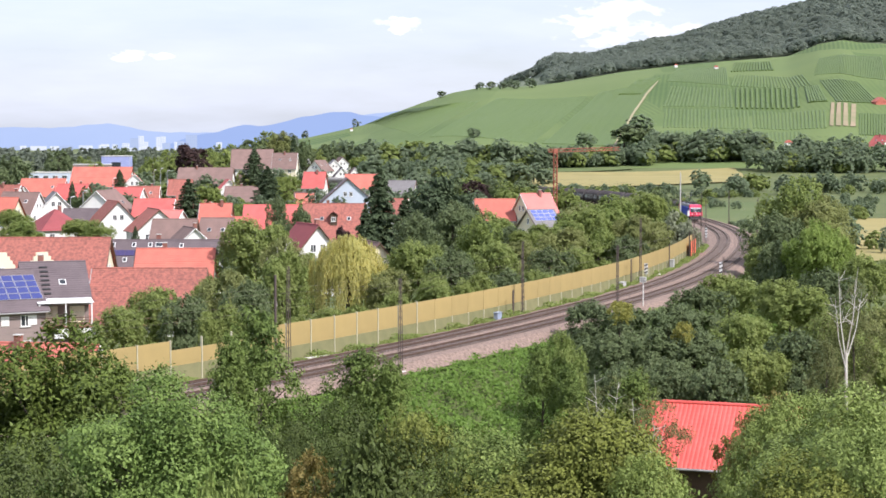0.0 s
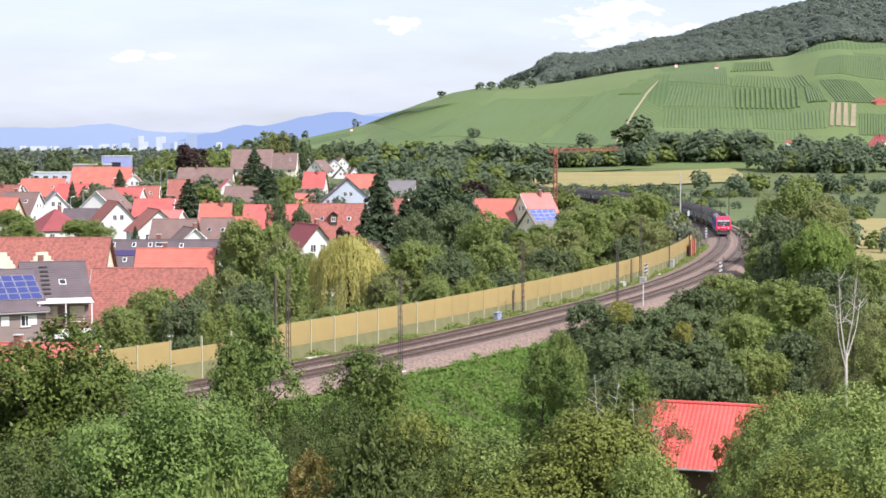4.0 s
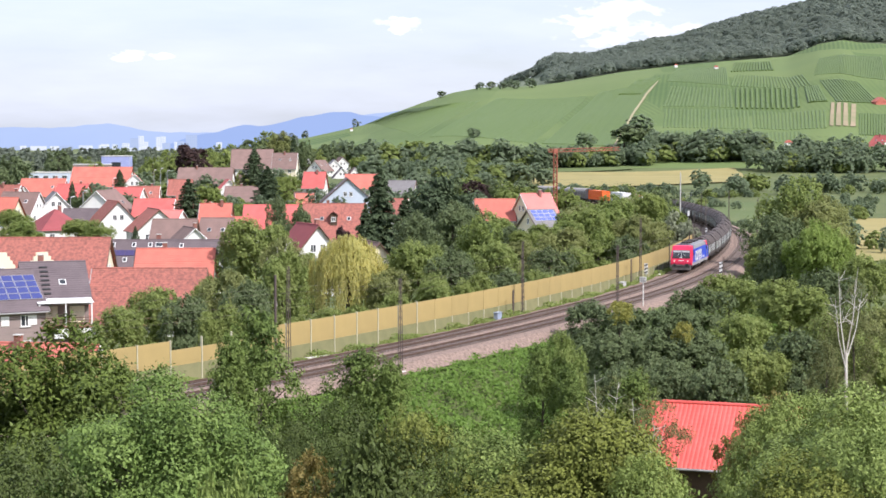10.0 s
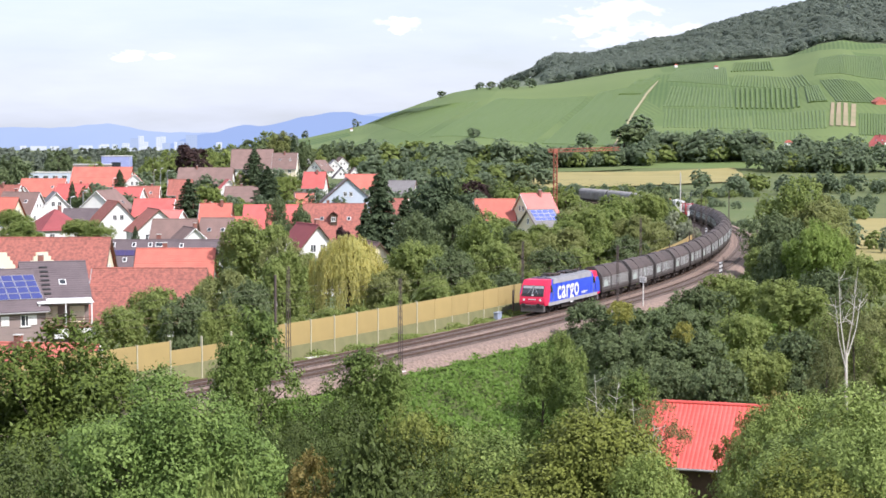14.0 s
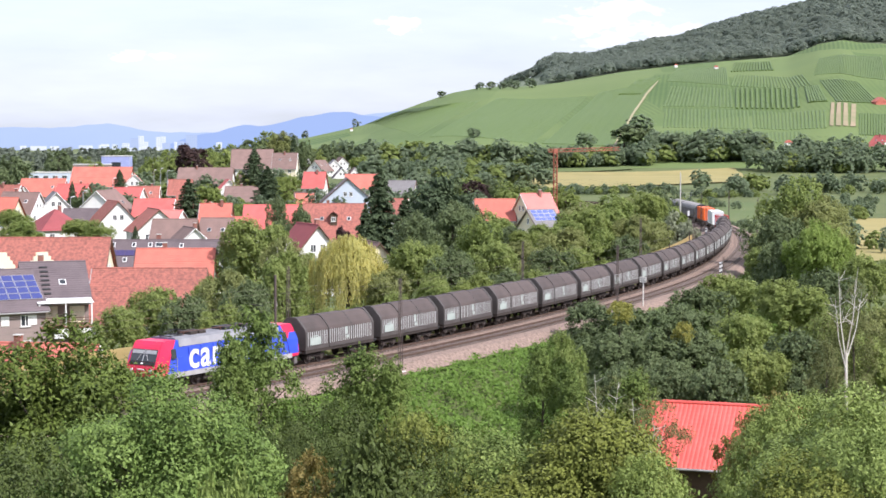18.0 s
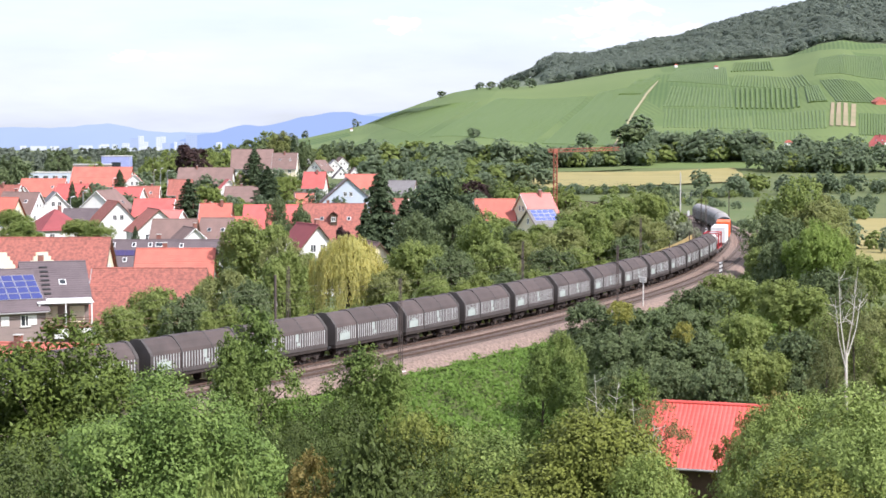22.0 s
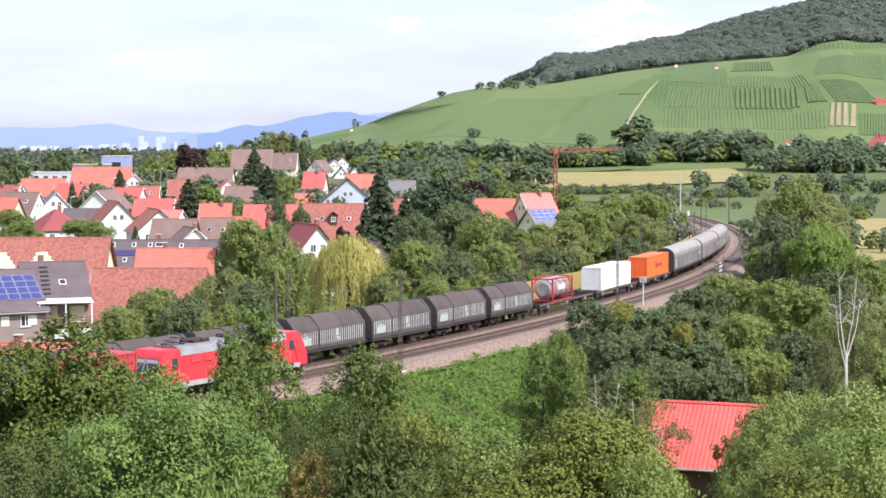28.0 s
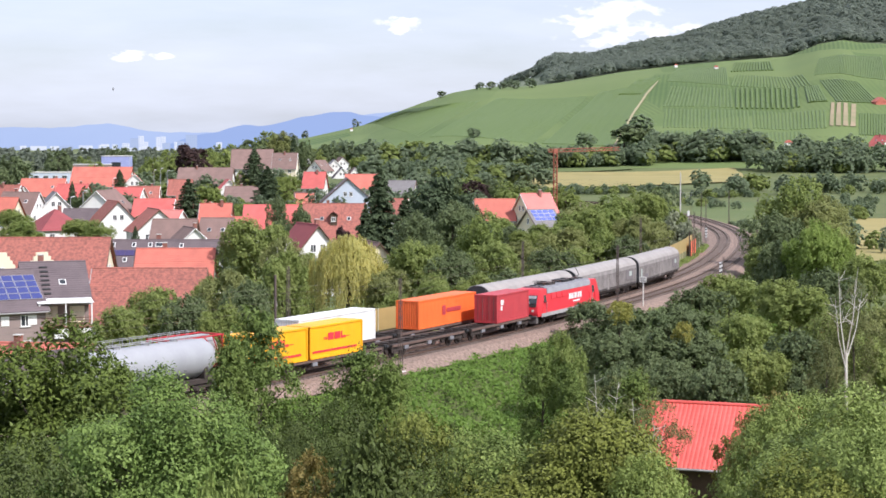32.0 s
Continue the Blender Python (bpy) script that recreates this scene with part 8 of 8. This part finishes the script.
# city blocks and windows glow in pale tones that stand in for haze
TOWER = [glow_mat("hazy_white_block", (0.72, 0.77, 0.85), (0.60, 0.66, 0.79), 0.05), glow_mat("hazy_blue_block", (0.34, 0.43, 0.64), (0.40, 0.49, 0.68), 0.05)]
HAZEWIN = glow_mat("hazy_window", (0.40, 0.50, 0.68), (0.44, 0.54, 0.70), 0.05)


def tower(x, y, zt, w, k):
    t = thing("tower_block", pose(x, y, 0), "pale high-rise block of the distant city", "building", "towers of the distant city")
    bm = bmesh.new()
    box(bm, -w / 2, w / 2, -6, 6, -20, zt, 0.2)
    part("walls", bm, TOWER[k], t)
    n = max(2, int(w / 4))
    z = zt - 3
    rows = 0
    while z > 4 and rows < 9:
        bm = bmesh.new()
        for i in range(n):
            xx = -w / 2 + w * (i + 0.5) / n
            box(bm, xx - w / n * 0.3, xx + w / n * 0.3, -6.15, -6.0, z - 0.9, z + 0.9)
        part("window_band", bm, HAZEWIN, t)
        z -= 4
        rows += 1
    return t


for row in ((-671.3, 3900.0, 23.0, 16, 1), (-656.5, 3900.0, 27.9, 10, 0), (-627.5, 3950.0, 25.5, 8, 0), (-616.3, 3950.0, 26.8, 9, 0), (-519.0, 3700.0, 29.8, 22, 1),
            (-759.6, 3800.0, 7.3, 22, 0), (-816.5, 3900.0, 7.0, 20, 1), (-720.1, 3800.0, 8.5, 18, 0), (-910.6, 4000.0, 5.5, 18, 0), (-951.0, 4000.0, 5.5, 24, 1),
            (-696.1, 3800.0, 9.7, 9, 0), (-449.5, 3600.0, 14.7, 10, 0), (-555.9, 3800.0, 16.9, 14, 1), (-862.7, 4000.0, 5.5, 26, 0), (-640.0, 3850.0, 15.0, 12, 0), (-676.0, 3820.0, 12.0, 14, 0), (-602.0, 3900.0, 13.0, 16, 1),
            (-575.0, 3900.0, 15.0, 18, 0), (-735.0, 3900.0, 10.0, 16, 0), (-780.0, 3950.0, 7.0, 14, 0), (-836.0, 3950.0, 6.0, 18, 1), (-888.0, 3980.0, 5.5, 13, 0), (-932.0, 3980.0, 6.5, 12, 0), (-650.0, 3700.0, 3.0, 30, 0)):
    tower(*row)

# ---- vineyard plots on the hill ----
VINE_ROW = leaf_mat("vine_foliage", (0.100, 0.155, 0.046), (0.142, 0.200, 0.064), (0.120, 0.177, 0.055), 0.15)
SOIL = mat("bare_pinkish_soil", (0.35, 0.255, 0.175), (0.22, 0.21, 0.11), 0.95, 0.05, 0.2)
TRACKSOIL = mat("pale_farm_track", (0.38, 0.32, 0.20), (0.26, 0.25, 0.14), 0.95, 0.05, 0.2)


def vine_plot(bl, br, tr, tl, rows, tall=1.9, wide=0.9, seg=16):
    """Rows of vines from the lower edge bl-br to the upper edge tl-tr."""
    rng = random.Random(int(bl[0] * 10))
    vs, fs = [], []
    for i in range(rows):
        f = (i + 0.5) / rows
        a, b = Vector(bl).lerp(Vector(br), f), Vector(tl).lerp(Vector(tr), f)
        side = (b - a).normalized()
        side = Vector((side.y, -side.x))
        xs, ys = [], []
        for k in range(seg + 1):
            p = a.lerp(b, k / seg)
            xs.append(p.x)
            ys.append(p.y)
        zs = ground_z(np.array(xs), np.array(ys))
        base = len(vs)
        for k in range(seg + 1):
            w, h = wide * rng.uniform(0.7, 1.2), tall * rng.uniform(0.8, 1.15)
            x, y, z = xs[k], ys[k], float(zs[k])
            vs += [(x - side.x * w, y - side.y * w, z), (x - side.x * w * 0.6, y - side.y * w * 0.6, z + h),
                   (x + side.x * w * 0.6, y + side.y * w * 0.6, z + h * 0.95), (x + side.x * w, y + side.y * w, z)]
        for k in range(seg):
            b0 = base + 4 * k
            fs += [(b0, b0 + 1, b0 + 5, b0 + 4), (b0 + 1, b0 + 2, b0 + 6, b0 + 5), (b0 + 2, b0 + 3, b0 + 7, b0 + 6)]
        fs += [(base, base + 3, base + 2, base + 1), (base + 4 * seg, base + 4 * seg + 1, base + 4 * seg + 2, base + 4 * seg + 3)]
    return tagged(new("vine_rows", mesh_from("vine_rows", vs, fs, VINE_ROW)), "green rows of vines on the hillside", "vines", kind="stuff")


for row in (
    ((191.7, 1180.0), (231.2, 1158.0), (252.2, 1270.0), (212.4, 1308.0), 13, 1.1, 1.1),
    ((230.7, 1444.0), (262.8, 1426.0), (282.4, 1546.0), (255.7, 1576.0), 14, 0.9, 1.0),
    ((131.2, 1340.0), (146.3, 1324.0), (173.5, 1436.0), (157.6, 1448.0), 8, 1.1, 1.2),
    ((236.1, 1018.0), (259.8, 1010.0), (282.2, 1098.0), (256.4, 1106.0), 16, 0.5, 0.9),
    ((238.4, 1172.0), (249.1, 1162.0), (261.5, 1248.0), (254.1, 1260.0), 7, 1.0, 1.1),
    ((253.3, 1156.0), (281.9, 1154.0), (291.3, 1258.0), (267.4, 1276.0), 14, 0.6, 1.0),
):
    vine_plot(*row)
for row in (
    ((149.5, 1224.0), (192.3, 1188.0), (209.8, 1302.0), (171.8, 1358.0), 19, 0.36, 0.8),
    ((135.0, 1104.0), (184.8, 1078.0), (199.0, 1166.0), (148.6, 1204.0), 23, 0.3, 0.8),
    ((186.5, 1080.0), (224.6, 1048.0), (239.6, 1122.0), (200.5, 1166.0), 20, 0.32, 0.8),
    ((126.5, 1034.0), (201.7, 1006.0), (209.8, 1050.0), (134.0, 1090.0), 36, 0.28, 0.8),
    ((211.6, 1324.0), (259.3, 1260.0), (268.1, 1336.0), (228.2, 1406.0), 24, 0.4, 0.8),
    ((58.8, 1060.0), (95.6, 1024.0), (164.2, 1388.0), (120.4, 1386.0), 44, 0.26, 0.6),
    ((-8.8, 1164.0), (52.3, 1064.0), (110.6, 1372.0), (43.8, 1448.0), 60, 0.26, 0.6),
    ((-119.5, 2060.0), (-16.4, 1180.0), (29.6, 1426.0), (-20.5, 1482.0), 50, 0.26, 0.6),
    ((174.4, 1400.0), (211.4, 1328.0), (239.5, 1520.0), (205.9, 1574.0), 30, 0.3, 0.7),
    ((270.7, 1312.0), (313.7, 1272.0), (353.6, 1450.0), (299.8, 1432.0), 40, 0.28, 0.6),
):
    vine_plot(*row)
sheet("bare_strip", ((227.6, 1056.0), (229.5, 1054.0), (251.3, 1152.0), (249.6, 1154.0)), SOIL, "bare pinkish soil strip in the vineyard", "soil", 0.5, 20)
sheet("bare_strip", ((230.8, 1054.0), (233.4, 1052.0), (254.9, 1150.0), (252.4, 1150.0)), SOIL, "bare pinkish soil strip in the vineyard", "soil", 0.5, 20)
sheet("bare_strip", ((234.7, 1052.0), (237.7, 1052.0), (258.8, 1148.0), (256.3, 1148.0)), SOIL, "bare pinkish soil strip in the vineyard", "soil", 0.5, 20)
sheet("bare_strip", ((238.5, 1050.0), (241.5, 1050.0), (263.8, 1146.0), (260.9, 1146.0)), SOIL, "bare pinkish soil strip in the vineyard", "soil", 0.5, 20)
for q in (((95.4, 1012.0), (97.3, 1012.0), (127.1, 1190.0), (125.8, 1192.0)), ((125.8, 1192.0), (127.1, 1190.0), (150.2, 1318.0), (148.7, 1320.0)),
          ((148.7, 1320.0), (150.2, 1318.0), (168.7, 1404.0), (167.4, 1404.0))):
    sheet("farm_track", q, TRACKSOIL, "pale unpaved track climbing through the vines", "track", 0.8, 15)

def hut(x, y, w, h, wall, label):
    t = thing("vineyard_hut", pose(x, y, gz(x, y), 0, 0, 10), label, "hut", "vineyard huts")
    bm = bmesh.new()
    box(bm, -w / 2, w / 2, -w / 2, w / 2, -1, h, 0.05)
    part("wall", bm, wall, t)
    bm = bmesh.new()
    prism(bm, [(-w / 2 - 0.3, h), (w / 2 + 0.3, h), (0, h + w * 0.4)], -w / 2 - 0.3, w / 2 + 0.3)
    part("roof", bm, ROOFS["orange"], t)


for x, y, w, h in ((207.0, 1598.0, 2.6, 2.0), (229.4, 1510.0, 3.2, 1.6), (-78.0, 1528.0, 2.2, 1.6), (280.0, 1152.0, 7.5, 1.4), (189.2, 982.0, 3.5, 3)):
    hut(x, y, w, h, ROOFS["orange"] if w > 5 else WALLS["white"], "reddish shed standing among the vines" if w > 5 else "small pale hut standing among the vines")
# scattered shrubs and trees on the slope
for row in (("far_b", -1.0, 1574.0, 6, 3.5), ("far_a", 111.3, 1020.0, 16, 9), ("far_b", 102.2, 1010.0, 12, 8), ("far_b", 113.9, 1006.0, 11, 7), ("far_c", 80.9, 1014.0, 9, 5),
            ("far_a", 32.7, 1574.0, 6, 4), ("far_b", 41.1, 1570.0, 7, 4.5), ("far_b", -250.8, 3998.0, 6, 4), ("far_b", -269.7, 3998.0, 7, 4), ("far_c", 19.0, 1114.0, 6, 4),
            ("far_a", 52.7, 1580.0, 7, 5), ("far_c", 62.7, 1584.0, 8, 5.5), ("far_a", 76.5, 1588.0, 8, 5.5)):
    key, x, y, h, r = row
    plant(key, x, y, gz(x, y) + h, r)


def bird(label):
    """A swift: slim body, two sickle wings, forked tail; it flies along its own -x."""
    t = thing("swift", pose(0, 0, 0), label, "bird", "swifts in the sky")
    dark = mat("sooty_plumage", (0.03, 0.027, 0.026), (0.045, 0.04, 0.038), 0.8, 12.0)
    bm = bmesh.new()
    rings = []
    for x, r in ((-0.09, 0.004), (-0.075, 0.014), (-0.03, 0.021), (0.03, 0.017), (0.075, 0.006)):
        rings.append([bm.verts.new((x, r * math.cos(a), r * 0.9 * math.sin(a))) for a in (0, 1.047, 2.094, 3.142, 4.189, 5.236)])
    for p, q in zip(rings, rings[1:]):
        for k in range(6):
            bm.faces.new((p[k], p[(k + 1) % 6], q[(k + 1) % 6], q[k]))
    bm.faces.new(rings[0])
    bm.faces.new(rings[-1])
    bmesh.ops.recalc_face_normals(bm, faces=bm.faces[:])
    part("body", bm, dark, t, smooth=True)
    for sy in (-1, 1):
        bm = bmesh.new()
        top = [bm.verts.new((x, sy * y, z + 0.003)) for x, y, z in ((-0.045, 0.01, 0.01), (-0.06, 0.07, 0.022), (-0.02, 0.14, 0.02), (0.06, 0.20, 0.01), (0.02, 0.13, 0.017), (0.0, 0.07, 0.018), (0.02, 0.01, 0.008))]
        low = [bm.verts.new((v.co.x, v.co.y, v.co.z - 0.006)) for v in top]
        bm.faces.new(top)
        bm.faces.new(low[::-1])
        for k in range(7):
            bm.faces.new((top[k], low[k], low[(k + 1) % 7], top[(k + 1) % 7]))
        bmesh.ops.recalc_face_normals(bm, faces=bm.faces[:])
        part("wing", bm, dark, t)
        bm = bmesh.new()
        prism(bm, [(0.06, -0.002), (0.13, -0.001), (0.13, 0.001), (0.06, 0.003)], 0.0, sy * 0.012)
        part("tail_feather", bm, dark, t)
    return t


BIRDS = [bird("dark swift gliding low over the village"), bird("dark swift flying over the village"), bird("small dark swift far over the village")]


def vehicle_pose(s, half, off, z):
    ax, ay, _ = along(s - half, off)
    bx, by, _ = along(s + half, off)
    h = math.atan2(bx - ax, by - ay)
    return pose((ax + bx) / 2, (ay + by) / 2, z, 0, 0, -math.degrees(h))


def motions():
    """Both trains run at a nearly even speed: the first towards the viewpoint on the far track, the second away on the near one."""
    times = [float(t) for t in range(33)]
    for ob, behind, half, z in TRAIN_1:
        walk(ob, [(t, vehicle_pose(294.0 - 16.45 * t - 0.012 * t * t - 0.6 * float(smooth((t - 12.0) / 5.0)) + behind, half, 0.0, z)) for t in times])
    for ob, behind, half, z in TRAIN_2:
        walk(ob, [(t, vehicle_pose(7.97 + 15.1 * (t - 28.0) - behind, half, 4.0, z)) for t in times])

    # swifts cross the sky from right to left
    flights = (
        ((0, 17.0, 30.0, 25.0), (6.7, -7.4, 27.0, 25.2), (6.9, -6.8, 38.0, 23.8), (7.0, -5.9, 38.0, 21.4), (7.1, -4.8, 38.0, 23.9), (8.0, 10.4, 30.0, 24.1), (9.0, 2.1, 30.0, 18.4),
         (9.2, -0.9, 28.0, 19.0), (9.3, -2.3, 27.0, 19.2), (9.4, -3.4, 27.0, 19.3), (9.5, -5.0, 26.0, 19.2), (9.6, -6.2, 26.0, 19.1), (9.8, -8.9, 26.0, 19.0), (32, -35.7, 30.0, 20.3)),
        ((0, 40.4, 40.0, 22.0), (19.7, 15.1, 38.0, 21.2), (20.5, 4.2, 35.0, 20.4), (20.9, -0.3, 34.0, 20.1), (21.0, -1.6, 36.0, 20.1), (21.1, -2.7, 40.0, 20.1), (21.2, -4.7, 46.0, 20.1), (21.3, -6.4, 50.0, 19.9),
         (21.4, -8.9, 54.0, 19.8), (21.5, -10.8, 56.0, 19.7), (21.6, -14.0, 60.0, 19.6), (21.9, -21.2, 62.0, 19.4), (32, -71.5, 60.0, 19.8)),
        ((0, 71.0, 70.0, 17.8), (31.0, 6.9, 70.0, 28.7), (31.3, 0.8, 70.0, 25.7), (31.45, -2.1, 70.0, 21.1), (31.5, -3.2, 70.0, 20.8), (31.6, -4.8, 74.0, 21.1), (31.7, -7.6, 78.0, 21.5), (31.8, -10.1, 86.0, 21.8),
         (31.9, -18.3, 120.0, 22.6), (32, -25.7, 140.0, 22.9)),
    )
    for ob, rows in zip(BIRDS, flights):
        walk(ob, [(t, pose(x, y, z, 52, -6, 8)) for t, x, y, z in rows])


motions()
